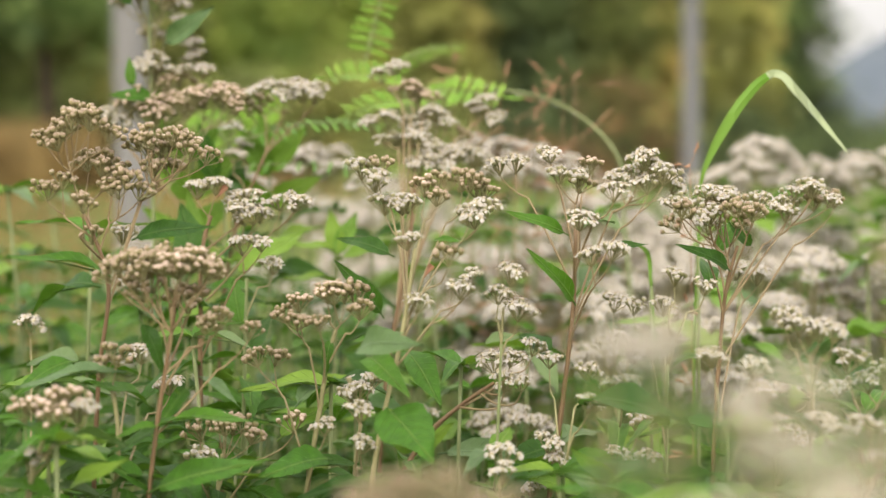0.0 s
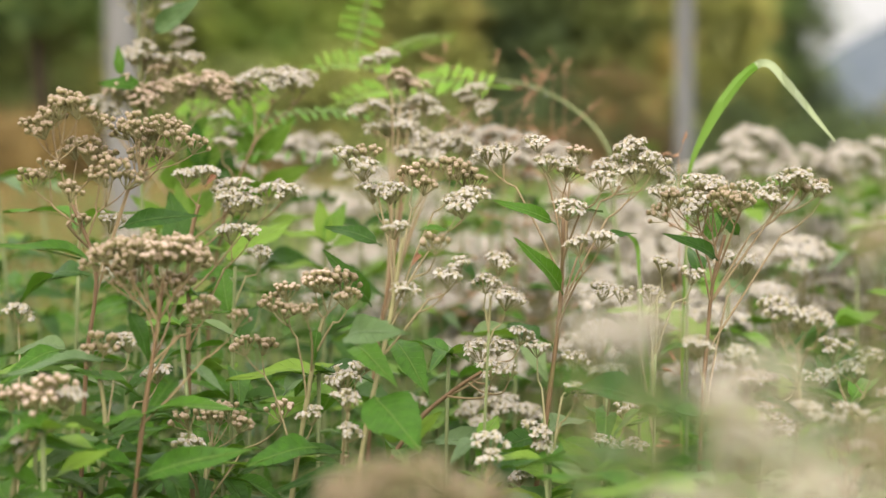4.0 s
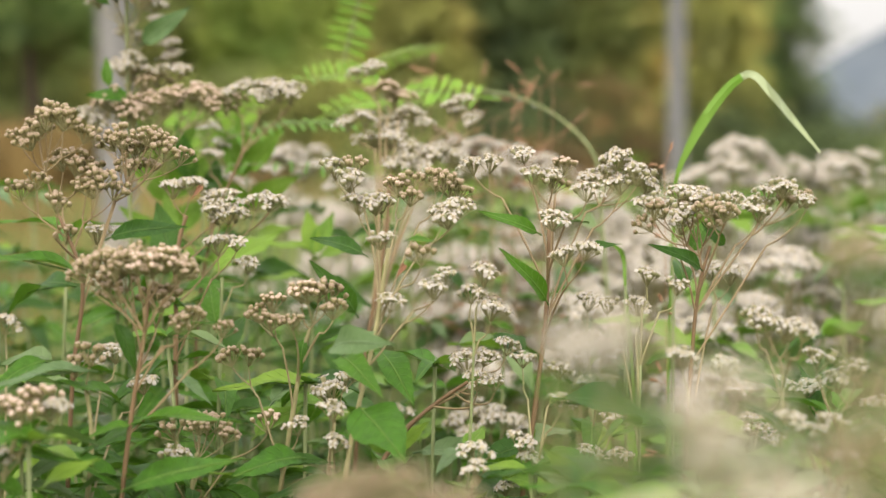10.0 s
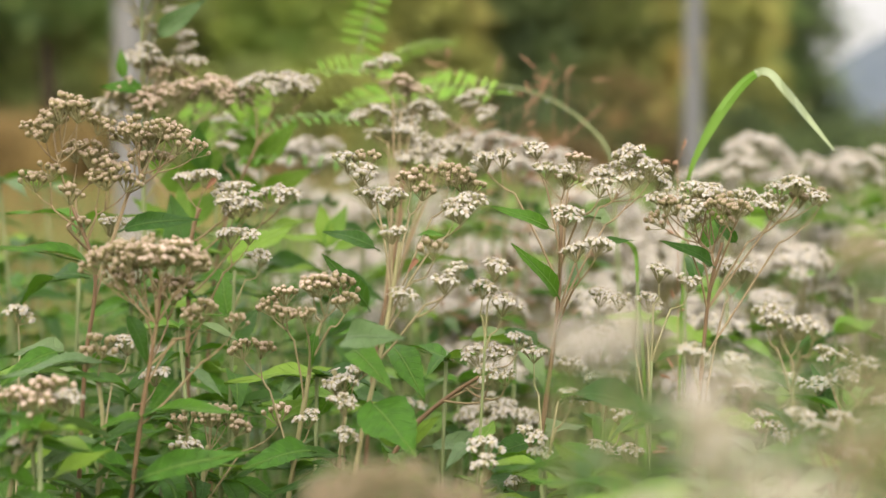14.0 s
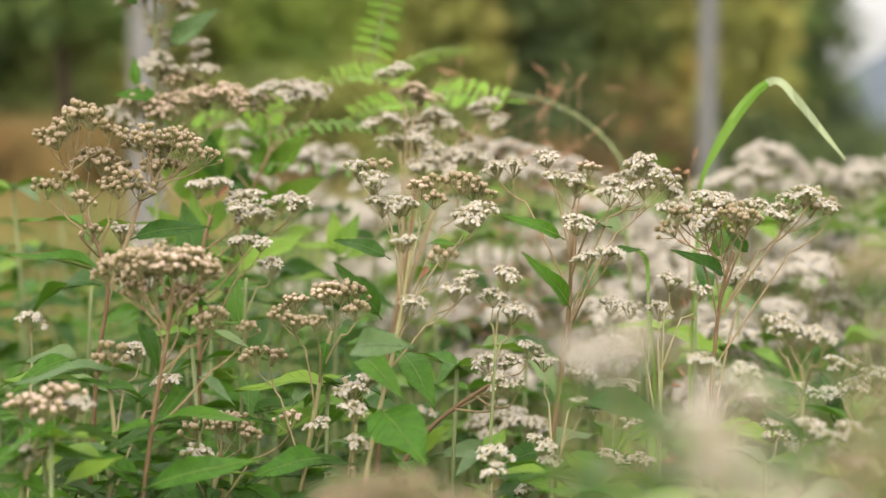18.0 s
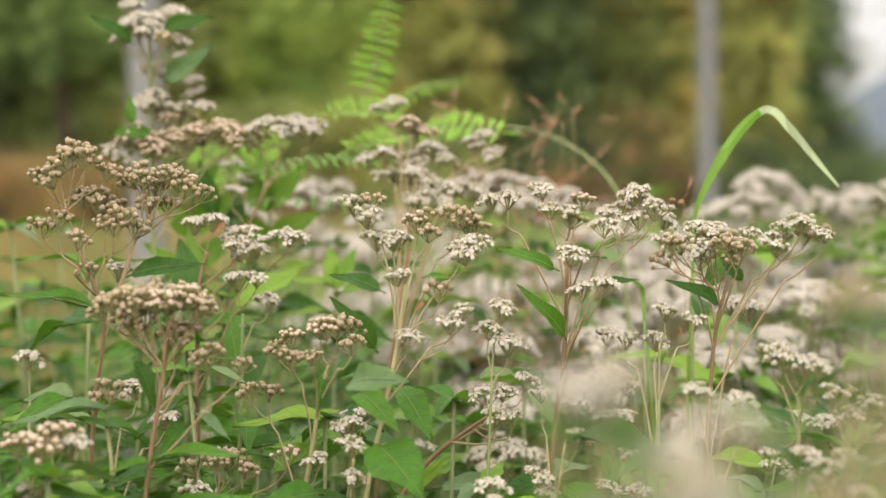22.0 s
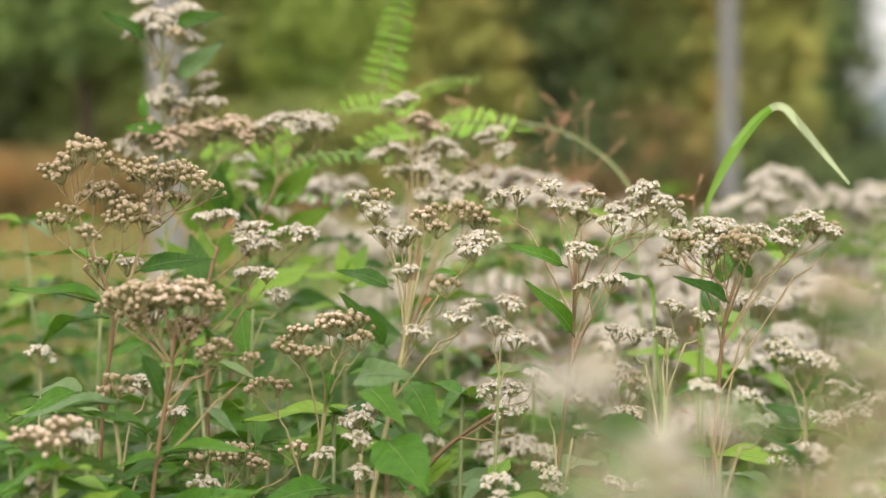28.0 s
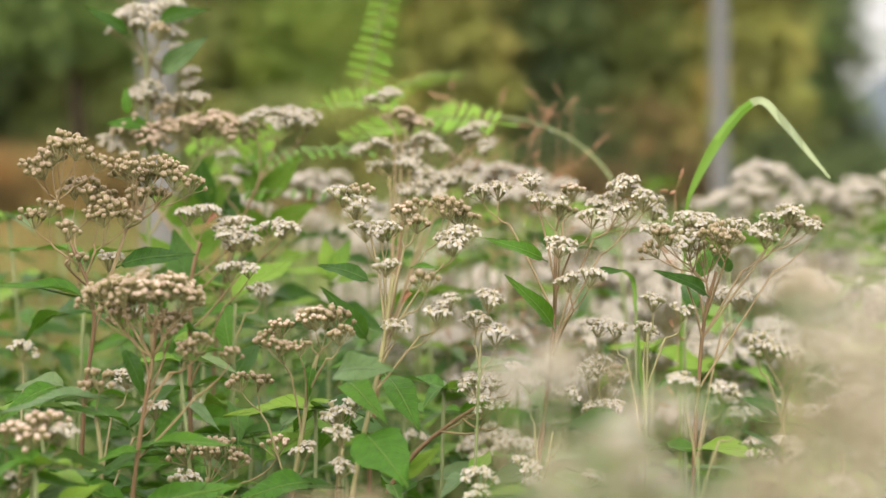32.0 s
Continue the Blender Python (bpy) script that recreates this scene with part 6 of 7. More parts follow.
plant = weed((-0.1433, 1.9893), [(-0.1393, 1.9773, 0.8310), (-0.1367, 1.9911, 1.0468), (-0.1329, 1.9992, 1.1737)], STEM_GREEN, "weed with small white open flowers on green stems", 0.0022, leaves_from=1.167, seed=48, gap=0.080, size=0.055)
cluster(plant, (-0.1329, 1.9996, 1.1801), (-0.1329, 2.0037, 1.2436), 0.0382, "open", STEM_GREEN, far=True)
cluster(plant, (-0.1339, 2.0142, 1.1732), (-0.1194, 2.0325, 1.2241), 0.0232, "open", STEM_GREEN, far=True)
plant = weed((-0.1755, 1.8982), [(-0.1795, 1.8982, 0.8477), (-0.1771, 1.9114, 1.0549), (-0.1734, 1.9188, 1.1695)], STEM_GREEN, "weed with small white open flowers on green stems", 0.0022, leaves_from=1.163, seed=49, gap=0.080, size=0.055)
cluster(plant, (-0.1734, 1.9192, 1.1756), (-0.1734, 1.9231, 1.2365), 0.0550, "open", STEM_GREEN, far=True)
cluster(plant, (-0.1748, 1.9338, 1.1689), (-0.1538, 1.9519, 1.2177), 0.0335, "open", STEM_GREEN, far=True)
plant = weed((-0.2430, 1.8664), [(-0.2350, 1.8784, 0.8519), (-0.2326, 1.8915, 1.0570), (-0.2290, 1.8979, 1.1565)], STEM_GREEN, "weed with small white open flowers on green stems", 0.0022, leaves_from=1.150, seed=50, gap=0.080, size=0.055)
cluster(plant, (-0.2290, 1.8983, 1.1625), (-0.2290, 1.9021, 1.2228), 0.0363, "open", STEM_GREEN, far=True)
cluster(plant, (-0.2308, 1.9129, 1.1557), (-0.2179, 1.9310, 1.2040), 0.0221, "open", STEM_GREEN, far=True)
plant = weed((-0.2139, 1.8844), [(-0.2139, 1.8784, 0.8519), (-0.2115, 1.8915, 1.0570), (-0.2079, 1.8973, 1.1474)], STEM_GREEN, "weed with small white open flowers on green stems", 0.0022, leaves_from=1.141, seed=51, gap=0.080, size=0.055)
cluster(plant, (-0.2079, 1.8977, 1.1534), (-0.2079, 1.9016, 1.2137), 0.0423, "open", STEM_GREEN, far=True)
cluster(plant, (-0.2095, 1.9123, 1.1466), (-0.1940, 1.9304, 1.1948), 0.0258, "open", STEM_GREEN, far=True)
plant = weed((-0.0826, 1.8230), [(-0.0906, 1.8290, 0.8624), (-0.0883, 1.8418, 1.0620), (-0.0847, 1.8474, 1.1501)], STEM_GREEN, "weed with small white open flowers on green stems", 0.0022, leaves_from=1.144, seed=52, gap=0.080, size=0.055)
cluster(plant, (-0.0847, 1.8478, 1.1560), (-0.0847, 1.8515, 1.2147), 0.0530, "open", STEM_GREEN, far=True)
cluster(plant, (-0.0854, 1.8624, 1.1493), (-0.0646, 1.8804, 1.1962), 0.0323, "open", STEM_GREEN, far=True)
plant = weed((-0.2278, 1.6927), [(-0.2238, 1.6807, 0.8938), (-0.2217, 1.6924, 1.0773), (-0.2184, 1.7009, 1.2095)], STEM_GREEN, "weed with small white open flowers on green stems", 0.0022, leaves_from=1.204, seed=53, gap=0.080, size=0.055)
cluster(plant, (-0.2184, 1.7012, 1.2149), (-0.2184, 1.7047, 1.2688), 0.0324, "open", STEM_GREEN, far=True)
cluster(plant, (-0.2203, 1.7159, 1.2091), (-0.2091, 1.7337, 1.2527), 0.0198, "open", STEM_GREEN, far=True)
plant = weed((-0.0096, 0.5693), [(-0.0136, 0.5693, 1.0641), (-0.0155, 0.5693, 1.0637), (-0.0173, 0.5714, 1.0968)], STEM_TAN, "weed with tan closed flower buds on tan stems", 0.0013)
cluster(plant, (-0.0173, 0.5715, 1.0987), (-0.0173, 0.5742, 1.1410), 0.0590, "bud")
leaf(plant, (-0.0155, 0.5695, 1.0674), (0.0102, 0.5605, 1.0832), "mid")
leaf(plant, (-0.0173, 0.5693, 1.0637), (-0.0424, 0.5604, 1.0814), "mid")
plant = weed((0.1314, 0.5044), [(0.1234, 0.5104, 1.0833), (0.1217, 0.5147, 1.1501), (0.1201, 0.5166, 1.1798)], STEM_TAN, "weed with tan closed flower buds on tan stems", 0.0013)
cluster(plant, (0.1201, 0.5167, 1.1815), (0.1201, 0.5191, 1.2194), 0.0314, "bud")
plant = weed((0.1221, 0.4831), [(0.1261, 0.4711, 1.0961), (0.1246, 0.4738, 1.1372), (0.1230, 0.4755, 1.1647)], STEM_TAN, "weed with tan closed flower buds on tan stems", 0.0013)
cluster(plant, (0.1230, 0.4756, 1.1662), (0.1230, 0.4779, 1.2012), 0.0305, "bud", far=True)
plant = weed((0.1180, 0.3926), [(0.1140, 0.3926, 1.1218), (0.1127, 0.3941, 1.1446), (0.1114, 0.3955, 1.1675)], STEM_TAN, "weed with tan closed flower buds on tan stems", 0.0013)
cluster(plant, (0.1114, 0.3956, 1.1687), (0.1114, 0.3975, 1.1979), 0.0509, "bud", far=True)
plant = weed((0.0569, 0.3947), [(0.0649, 0.4067, 1.0287), (0.0629, 0.4107, 1.0907), (0.0614, 0.4138, 1.1400)], STEM_TAN, "weed with loose fading cream flowers on tan stems", 0.0006)
cluster(plant, (0.0609, 0.4139, 1.1413), (0.0609, 0.4166, 1.1890), 0.0160, "fade", far=True)
plant = weed((0.0716, 0.4127), [(0.0716, 0.4067, 1.0287), (0.0696, 0.4109, 1.0947), (0.0681, 0.4141, 1.1440)], STEM_TAN, "weed with loose fading cream flowers on tan stems", 0.0006)
cluster(plant, (0.0676, 0.4142, 1.1453), (0.0676, 0.4169, 1.1930), 0.0120, "fade", far=True)
plant = weed((0.0579, 0.4394), [(0.0499, 0.4454, 1.0076), (0.0477, 0.4514, 1.1002), (0.0461, 0.4548, 1.1542)], STEM_TAN, "weed with loose fading cream flowers on tan stems", 0.0006)
cluster(plant, (0.0455, 0.4549, 1.1557), (0.0455, 0.4579, 1.2024), 0.0124, "fade", far=True)
plant = weed((0.0656, 0.3800), [(0.0696, 0.3680, 1.0498), (0.0678, 0.3705, 1.0893), (0.0665, 0.3734, 1.1340)], STEM_TAN, "weed with loose fading cream flowers on tan stems", 0.0006)
cluster(plant, (0.0660, 0.3734, 1.1352), (0.0660, 0.3759, 1.1738), 0.0157, "fade", far=True)
plant = weed((0.0893, 0.3680), [(0.0853, 0.3680, 1.0498), (0.0835, 0.3704, 1.0878), (0.0822, 0.3733, 1.1324)], STEM_TAN, "weed with loose fading cream flowers on tan stems", 0.0006)
cluster(plant, (0.0817, 0.3733, 1.1336), (0.0817, 0.3758, 1.1722), 0.0085, "fade", far=True)
plant = weed((0.0483, 0.3560), [(0.0563, 0.3680, 1.0498), (0.0545, 0.3703, 1.0869), (0.0532, 0.3732, 1.1316)], STEM_TAN, "weed with loose fading cream flowers on tan stems", 0.0006)
cluster(plant, (0.0527, 0.3733, 1.1328), (0.0527, 0.3757, 1.1714), 0.0145, "fade", far=True)
plant = weed((0.0478, 0.3933), [(0.0478, 0.3873, 1.0392), (0.0459, 0.3898, 1.0776), (0.0445, 0.3928, 1.1246)], STEM_TAN, "weed with loose fading cream flowers on tan stems", 0.0006)
cluster(plant, (0.0440, 0.3929, 1.1258), (0.0440, 0.3955, 1.1665), 0.0114, "fade", far=True)
plant = weed((0.1072, 0.3620), [(0.0992, 0.3680, 1.0498), (0.0974, 0.3731, 1.1306), (0.0961, 0.3760, 1.1752)], STEM_TAN, "weed with loose fading cream flowers on tan stems", 0.0006)
cluster(plant, (0.0956, 0.3761, 1.1764), (0.0956, 0.3785, 1.2150), 0.0085, "fade", far=True)
plant = weed((0.0823, 0.4187), [(0.0863, 0.4067, 1.0287), (0.0843, 0.4098, 1.0770), (0.0828, 0.4129, 1.1263)], STEM_TAN, "weed with loose fading cream flowers on tan stems", 0.0006)
cluster(plant, (0.0823, 0.4130, 1.1276), (0.0823, 0.4158, 1.1703), 0.0080, "fade", far=True)
plant = weed((0.0419, 0.2290), [(0.0379, 0.2290, 1.0702), (0.0367, 0.2334, 1.1395), (0.0359, 0.2354, 1.1700)], STEM_TAN, "weed with loose fading cream flowers on tan stems", 0.0005)
cluster(plant, (0.0356, 0.2355, 1.1715), (0.0356, 0.2378, 1.2081), 0.0076, "fade", far=True)


NEAR_TOPS = (
    ((0.0612, 0.4508, 1.1853), 0.018, "mix"),
    ((0.0685, 0.4508, 1.1744), 0.020, "mix"),
    ((0.0314, 0.4808, 1.1980), 0.018, "mix"),
    ((0.0447, 0.5008, 1.1935), 0.022, "mix"),
    ((0.0598, 0.5208, 1.1954), 0.016, "fade"),
    ((0.0646, 0.1880, 1.2379), 0.010, "fade"),
    ((0.0725, 0.1980, 1.2291), 0.012, "fade"),
    ((0.0640, 0.1880, 1.2206), 0.010, "fade"),
    ((0.0813, 0.2280, 1.2363), 0.010, "fade"),
    ((0.0710, 0.1880, 1.2161), 0.012, "fade"),
)
NEAR_WORDS = {"mix": "weed with half-open cream flowers on a thin stem", "fade": "weed with loose fading cream flowers on tan stems"}


def near_weeds():
    """Tall weeds close before the lens, each with one small cluster."""
    for k, (top, width, kind) in enumerate(NEAR_TOPS):
        x, y, z = top
        out = 0.010 * (-1) ** k
        plant = weed((x + out, y), [(x + 0.4 * out, y, z - 0.15), (x + 0.1 * out, y, z - 0.045)], STEM_TAN, NEAR_WORDS[kind], 0.0007)
        cluster(plant, (x, y, z - 0.042), top, width, kind, far=True)


near_weeds()
VEIL_TIPS = (
    (0.0405, 0.5508, 1.1702),
    (0.0545, 0.5008, 1.1749),
    (0.0993, 0.5008, 1.1773),
    (0.1268, 0.5508, 1.1789),
    (0.0679, 0.4508, 1.1656),
)


def near_leafy_weeds():
    """Slender flowerless weeds close before the lens."""
    r = random.Random(17)
    for x, y, z in VEIL_TIPS:
        plant = root("leafy_weed", (x + r.uniform(-0.01, 0.01), y + 0.01, 0), "slender green weed with narrow leaves", "weed", "leafy weeds")
        line = stem(plant, [(x, y, z - 0.12), (x, y, z)], STEM_GREEN, 0.0009)
        turn, z0 = r.random() * 3, line[-1].z
        for k in range(2):
            p = min(line, key=lambda q: abs(q.z - z0 + 0.026 * k))
            for side in (0, math.pi):
                a = turn + 1.57 * k + side + r.uniform(-0.3, 0.3)
                part("leaf", r.choice(LEAVES["narrow"]), plant, at=aimed(p, (math.cos(a), math.sin(a), r.uniform(0.1, 0.6)), (r.uniform(-0.3, 0.3), -0.4, 1), r.uniform(0.022, 0.036)))


near_leafy_weeds()
plant = weed((0.1000, 0.4700), [(0.1148, 0.4700, 1.1400), (0.1148, 0.4604, 1.2157)], STEM_GREEN, "leafy weed with a pale-backed leaf on a thin stem", 0.0010)
leaf(plant, (0.1148, 0.4604, 1.2165), (0.0939, 0.4504, 1.2149), "narrow", (0.1, 0.3, 0.9))
leaf(plant, (0.1148, 0.4604, 1.2157), (0.1237, 0.4504, 1.2076), "mid", (0.2, -0.9, 0.3))
leaf(plant, (0.1148, 0.4604, 1.2150), (0.1055, 0.4504, 1.2115), "mid", (0, -0.8, 0.5))


# ---- pinnate shrub, grasses and small things ----
def leaflet_mesh(name, mat):
    v, f = [], []
    for i in range(7):
        s = i / 6
        w = 0.105 * math.sin(math.pi * min(1, 0.06 + 0.9 * s)) ** 0.6
        for k in (-1, 0, 1):
            v.append((s, k * w, 0.18 * abs(k) * w - 0.05 * s * s))
    for i in range(6):
        for k in range(2):
            a = i * 3 + k
            f.append([a, a + 3, a + 4, a + 1])
    return Soup().add(v, f).mesh(name, mat)


LEAFLET, LEAFLET_DEEP = leaflet_mesh("leaflet", FROND), leaflet_mesh("leaflet", FROND_DEEP)


def frond(shrub, a, b, sag, pairs, length, normal, me, end=0.55, fan=94):
    """Compound leaf: a thin midrib from a to b with paired leaflets and one at the tip."""
    a, b = Vector(a) - shrub.location, Vector(b) - shrub.location
    line = [a.lerp(b, t) + Vector((0, 0, sag * 4 * t * (1 - t))) for t in (i / 12 for i in range(13))]
    v, f = tube(line, [0.0011 - 0.00006 * i for i in range(13)], 5)
    rib = part("compound_leaf", Soup().add(v, f).mesh("midrib", STEM_GREEN), shrub)
    r = random.Random(round(a.x * 1e4 + b.z * 1e3))
    for k in range(pairs):
        t = 0.16 + 0.8 * k / (pairs - 1)
        p, way = line[min(12, int(t * 12))].lerp(line[min(12, int(t * 12) + 1)], t * 12 % 1), (b - a).normalized()
        size = length * (1 - (1 - end) * t) * r.uniform(0.92, 1.08)
        for s in (-1, 1):
            turn = Matrix.Rotation(radians(s * (fan + r.uniform(-8, 8))), 3, Vector(normal).normalized())
            part("leaflet", me, rib, at=aimed(p, turn @ way + Vector((0, 0, r.uniform(-0.12, 0.05))), Vector(normal) + Vector((r.uniform(-.25, .25), 0, r.uniform(-.2, .2))), size))
    part("leaflet", me, rib, at=aimed(line[-1], b - a, normal, length * end))


def pinnate_shrub():
    s = root("young_locust_shrub", (FOOT[0], FOOT[1], 0), "young shrub with bright green pinnate leaves among the flowers", "shrub")
    stem(s, STALK, STEM_GREEN, 0.003)
    for a, b, sag, pairs, length, normal, me, end in FRONDS:
        frond(s, a, b, sag, pairs, length, normal, me, end)


def pinnate_sapling():
    s = root("young_locust_shrub", (FOOT_B[0], FOOT_B[1], 0), "low young shrub with deep green pinnate leaves", "shrub")
    stem(s, STALK_B, STEM_GREEN, 0.0025)
    for a, b, sag, pairs, length, normal, me, end in FRONDS_B:
        frond(s, a, b, sag, pairs, length, normal, me, end)


FOOT, STALK = (-0.0391, 1.9138), [(-0.0379, 1.9138, 1.0915), (-0.0421, 1.9243, 1.2560), (-0.0574, 1.9282, 1.3169)]
FRONDS = (
    ((-0.0947, 1.9227, 1.3316), (-0.0678, 1.9527, 1.4421), 0.0, 10, 0.028, (0.1, -1, 0.1), LEAFLET, 0.6),
    ((-0.0712, 1.9027, 1.3246), (0.0096, 1.9527, 1.3522), 0.008, 11, 0.018, (-0.2, -0.75, 0.65), LEAFLET, 0.5),
    ((-0.0417, 1.9073, 1.3042), (-0.1288, 1.8579, 1.3145), 0.008, 10, 0.032, (0, -0.55, 0.85), LEAFLET, 0.6),
    ((-0.0413, 1.8869, 1.2977), (0.0506, 1.8566, 1.2940), 0.006, 9, 0.034, (0, -0.55, 0.85), LEAFLET, 0.7),
    ((-0.0442, 1.8865, 1.2917), (-0.1053, 1.8053, 1.2756), 0.004, 8, 0.03, (0, -0.5, 0.85), LEAFLET, 0.6),
)
FOOT_B, STALK_B = (-0.2233, 1.7543), [(-0.2216, 1.7543, 1.1047), (-0.2165, 1.7497, 1.1888), (-0.2136, 1.7427, 1.2361)]
FRONDS_B = (
    ((-0.2100, 1.7225, 1.2485), (-0.0759, 1.7837, 1.2651), 0.010, 12, 0.024, (0, -0.35, 0.95), LEAFLET_DEEP, 0.8),
    ((-0.2103, 1.7019, 1.2256), (-0.0995, 1.7017, 1.2229), 0.004, 7, 0.022, (0, -0.3, 0.95), LEAFLET_DEEP, 0.8),
    ((-0.2137, 1.7529, 1.2388), (-0.1692, 1.7559, 1.2860), 0.006, 10, 0.028, (0, -0.7, 0.7), LEAFLET, 0.7),
    ((-0.2137, 1.7527, 1.2360), (-0.2570, 1.7854, 1.2782), 0.006, 10, 0.026, (0, -0.7, 0.7), LEAFLET, 0.7),
)

pinnate_shrub()
pinnate_sapling()


def ribbon(points, widths, normal, mats, name, parent, split=None):
    """A long thin blade with a shallow channel along its middle."""
    line = curve_through(points, 6)
    n = len(line)
    v, f, m = [], [], []
    for i, p in enumerate(line):
        t = i / (n - 1) * (len(widths) - 1)
        w = widths[min(int(t), len(widths) - 2)] * (1 - t % 1) + widths[min(int(t) + 1, len(widths) - 1)] * (t % 1) if t < len(widths) - 1 else widths[-1]
        d = (line[min(i + 1, n - 1)] - line[max(i - 1, 0)]).normalized()
        side = d.cross(Vector(normal)).normalized()
        up = side.cross(d)
        for k in (-1, 0, 1):
            v.append(tuple(p + side * k * w + up * abs(k) * w * 0.25))
    for i in range(n - 1):
        for k in range(2):
            a = i * 3 + k
            f.append([a, a + 3, a + 4, a + 1])
            m.append(1 if split is not None and i >= split * (n - 1) else 0)
    part(name, Soup().add(v, f, m).mesh(name, *mats), parent)


def bent_grass(foot, points, widths, label, split, normal=(0, -1, 0.1)):
    g = root("grass_tuft", (foot[0], foot[1], 0), label, "grass")
    pts = [Vector(p) - g.location for p in points]
    ribbon([Vector((0, 0, -0.01)), Vector((pts[0].x * 0.6, pts[0].y * 0.6, pts[0].z * 0.6))] + pts, widths, normal, (GRASS_BLADE, GRASS_PALE), "blade", g, split)
    v, f = tube(curve_through([Vector((0, 0, -0.01)), Vector((pts[0].x * 0.6, pts[0].y * 0.6, pts[0].z * 0.6)), pts[0]], 4), [0.0019, 0.0019, 0.0018, 0.0018, 0.0017, 0.0017, 0.0016, 0.0015, 0.0013], 6)
    part("sheath", Soup().add(v, f).mesh("sheath", STEM_GREEN), g)


def arching_stalk(foot, points, thick, label, drops):
    g = root("grass_stalk", (foot[0], foot[1], 0), label, "grass")
    pts = [Vector(p) - g.location for p in points]
    line = curve_through([Vector((0, 0, -0.01))] + pts, 8)
    v, f = tube(line, [thick * (1 - 0.5 * i / len(line)) for i in range(len(line))], 6)
    part("stalk", Soup().add(v, f).mesh("stalk", STEM_GREEN), g)
    r = random.Random(3)
    bead = lathe([(0.0003, -1), (0.7, -0.7), (1, 0), (0.7, 0.7), (0.2, 0.98)], 8)
    for k in range(drops):
        p = line[int(len(line) * (0.52 + 0.45 * k / drops))]
        part("dew_drop", Soup().add(bead[0] * r.uniform(0.0012, 0.0019), bead[1]).mesh("dew_drop", GLASSY), g, "clear water drop", Matrix.Translation(p - Vector((0, 0, 0.0016))))


def seed_grass(foot, top, spread, seed):
    """Thin dry grass with a loose panicle of small spikelets."""
    g = root("seed_grass", (foot[0], foot[1], 0), "thin dry grass with brown seed spikelets", "grass", "dry seed grasses")
    r = random.Random(seed)
    tip = Vector(top) - g.location
    line = curve_through([Vector((0, 0, -0.01)), Vector((tip.x * 0.3, 0, tip.z * 0.6)), tip], 8)
    v, f = tube(line, [0.0003] * len(line), 5)
    part("stalk", Soup().add(v, f).mesh("stalk", STRAW), g)
    grain = lathe([(0.15, 0), (0.9, 2), (0.8, 3.5), (0.15, 5.5)], 6, 0.1)
    for k in range(11):
        base = line[-1 - k % 5]
        end = base + Vector((r.uniform(-1.5, 1.5) * spread, r.uniform(-0.4, 0.4) * spread, r.uniform(-0.3, 1.3) * spread))
        soup = Soup()
        v, f = tube([base, base.lerp(end, 0.5) + Vector((0, 0, -0.002)), end], [0.0003, 0.00025, 0.0002], 4)
        soup.add(v, f)
        for q in range(7):
            p = base.lerp(end, 0.62 + 0.065 * q)
            way = (end - base).normalized() + Vector((r.uniform(-.4, .4), r.uniform(-.4, .4), r.uniform(-.2, .3)))
            soup.add(grain[0] * 0.001 * r.uniform(0.7, 1.1), grain[1], 0, Matrix.Translation(p) @ way.to_track_quat("Z", "Y").to_matrix().to_4x4())
        part("spikelet", soup.mesh("spikelet", STRAW), g)


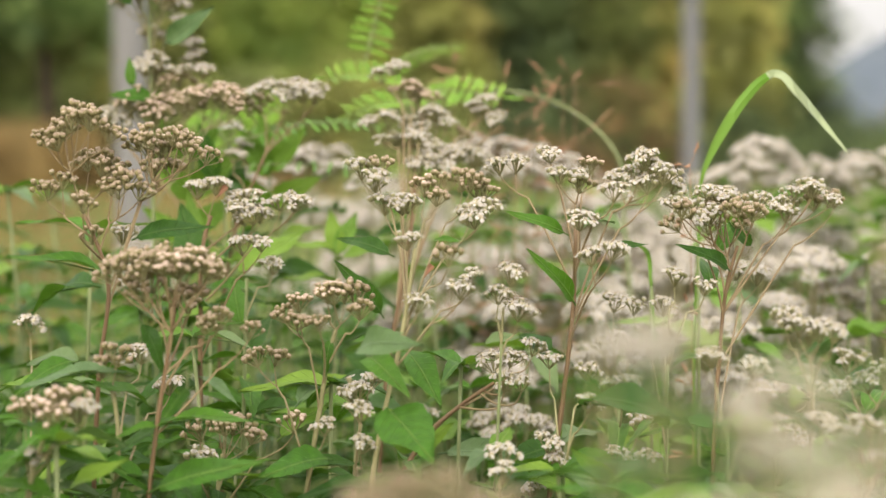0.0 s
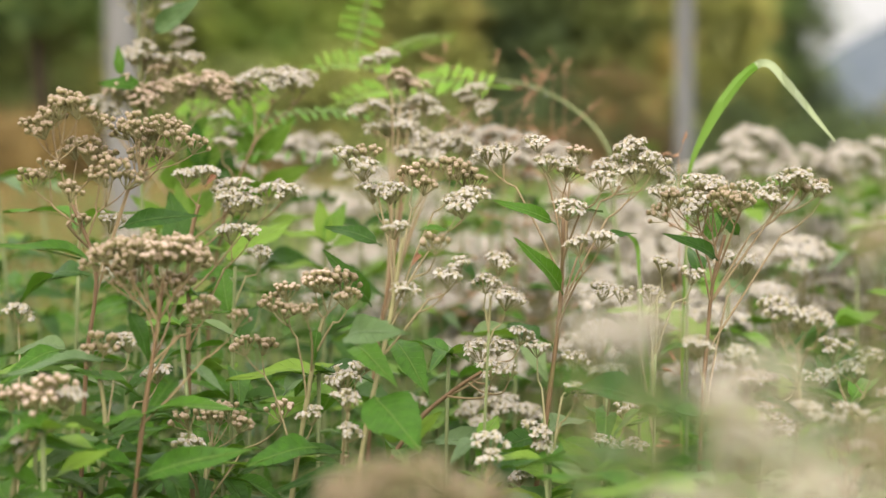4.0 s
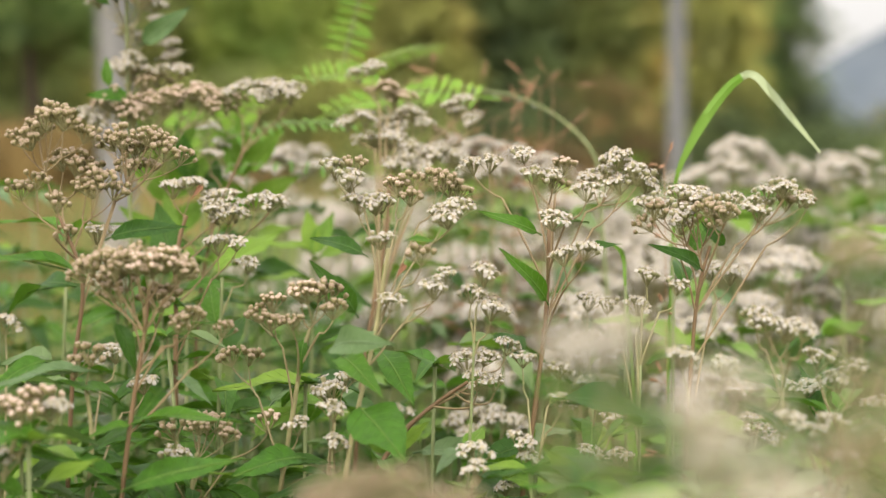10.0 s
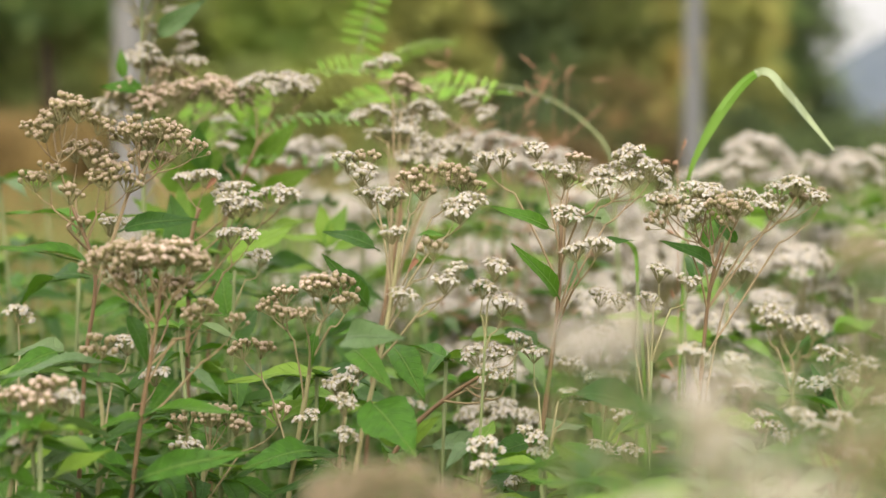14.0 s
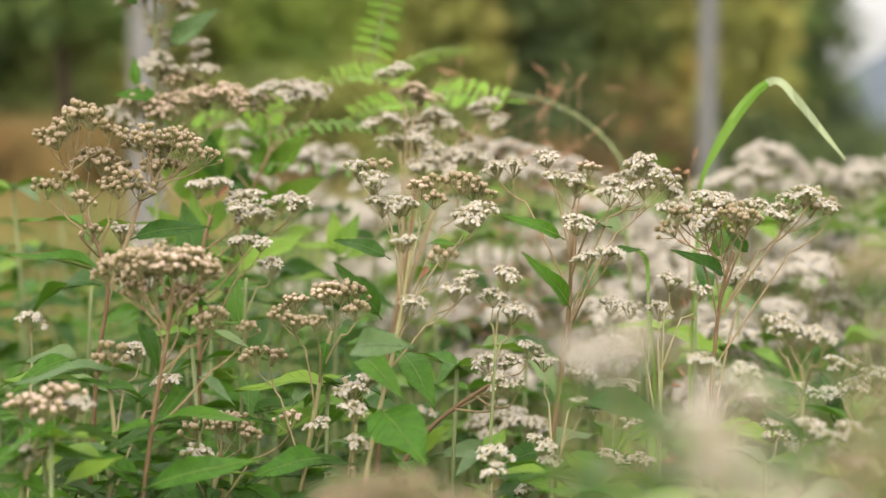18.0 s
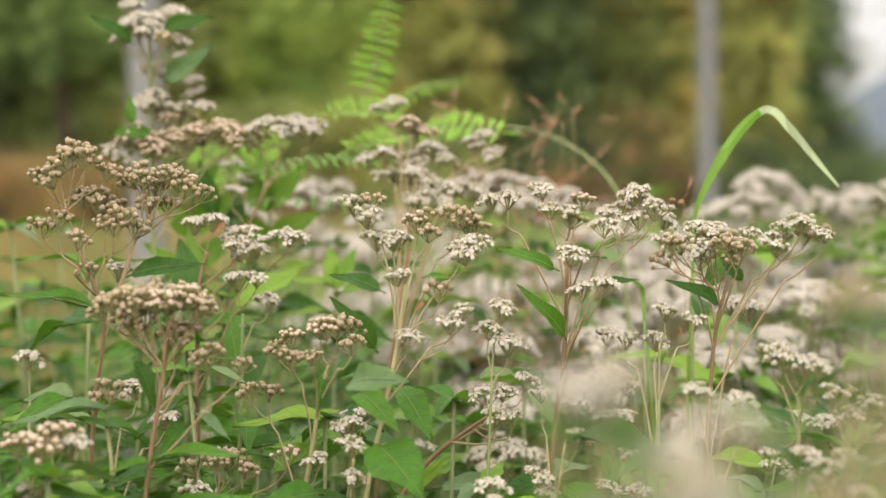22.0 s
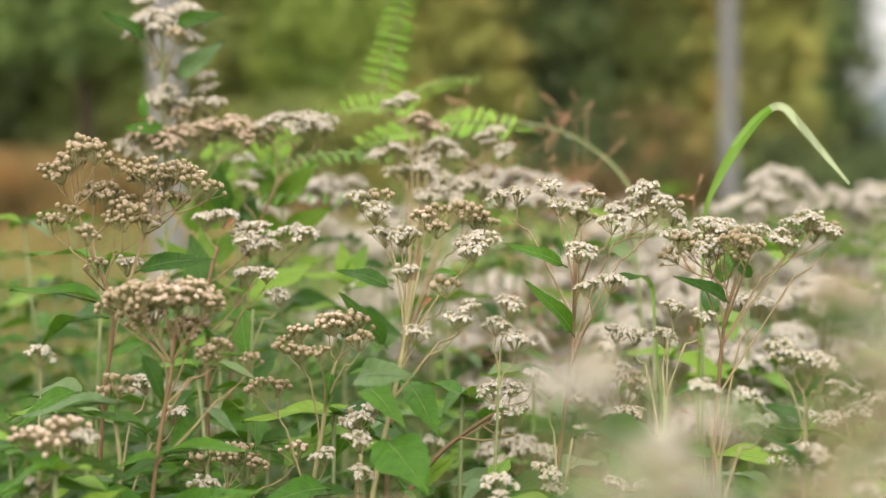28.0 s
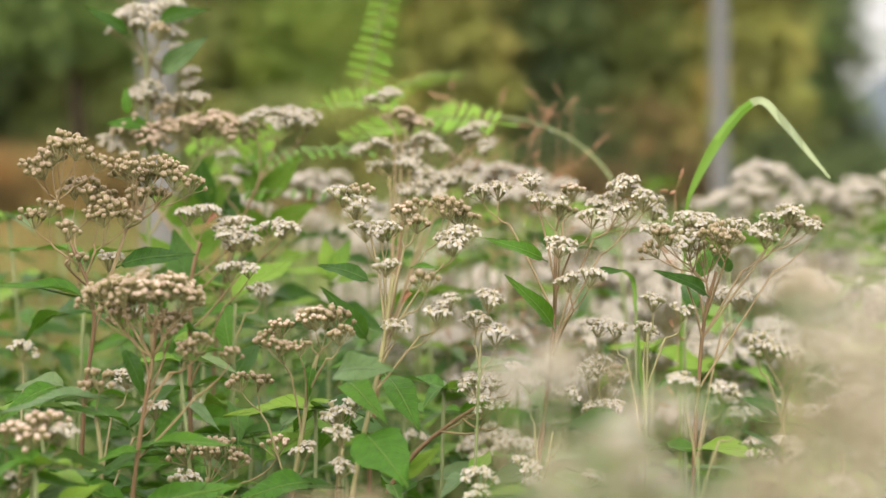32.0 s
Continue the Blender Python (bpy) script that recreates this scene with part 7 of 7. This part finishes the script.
bent_grass((0.2042, 1.4921), [(0.2032, 1.4976, 1.1642), (0.2073, 1.4963, 1.2224), (0.2170, 1.4927, 1.2452), (0.2286, 1.4891, 1.2664), (0.2415, 1.4853, 1.2852), (0.2533, 1.4811, 1.2977), (0.2618, 1.4764, 1.3027), (0.2665, 1.4713, 1.3015), (0.2781, 1.4654, 1.2884), (0.2961, 1.4589, 1.2652), (0.3173, 1.4522, 1.2380)], (0.0012, 0.0012, 0.0012, 0.0015, 0.003, 0.0043, 0.0045, 0.004, 0.0033, 0.0031, 0.0033, 0.0034, 0.0026, 0.0008), "long green grass blade bent over at a sharp arch", 0.62)
bent_grass((0.1596, 1.4424), [(0.1572, 1.4453, 1.1303), (0.1540, 1.4471, 1.1579), (0.1447, 1.4375, 1.1654)], (0.0005, 0.0006, 0.0012, 0.002, 0.0008), "short green grass blade among flower stems", None)
arching_stalk((0.1721, 1.8502), [(0.1780, 1.8578, 1.1555), (0.1701, 1.8729, 1.2351), (0.1321, 1.8854, 1.2750), (0.0933, 1.8867, 1.2947), (0.0459, 1.9073, 1.3042), (0.0098, 1.9282, 1.3169)], 0.0022, "green grass stalk arching over with water drops", 6)
seed_grass((0.1051, 1.8900), (0.1160, 1.8873, 1.3036), 0.03, 1)
seed_grass((0.0369, 1.8900), (0.0484, 1.8869, 1.2977), 0.024, 2)
seed_grass((0.0066, 1.8900), (0.0185, 1.8880, 1.3155), 0.03, 3)
seed_grass((-0.0115, 1.8900), (0.0006, 1.8882, 1.3185), 0.025, 4)
seed_grass((0.0822, 1.8900), (0.0933, 1.8856, 1.2768), 0.03, 5)
seed_grass((0.0550, 1.8900), (0.0664, 1.8852, 1.2708), 0.032, 6)
seed_grass((0.1184, 1.8900), (0.1291, 1.8877, 1.3096), 0.03, 7)
seed_grass((0.0671, 1.8900), (0.0783, 1.8840, 1.2529), 0.03, 8)
seed_grass((0.2032, 1.4921), (0.1939, 1.4817, 1.2288), 0.012, 9)

def withered_leaf(base, tip, label):
    """A small curled dead leaf caught among the flower stems."""
    a, b = Vector(base), Vector(tip)
    d = root("withered_leaf", a, label, "leaf")
    me = leaf_mesh("blade", ORANGE, 0.32, 0.3, 0.9, False, 1.2)
    part("blade", me, d, at=aimed((0, 0, 0), b - a, (0.2, -1, 0.3), (b - a).length))


withered_leaf((-0.1821, 1.4106, 1.2150), (-0.1888, 1.4001, 1.2064), "small withered orange leaf caught in a flower cluster")
withered_leaf((-0.0189, 1.1871, 1.1669), (-0.0233, 1.1767, 1.1601), "curled reddish-brown dead leaf between flower stems")
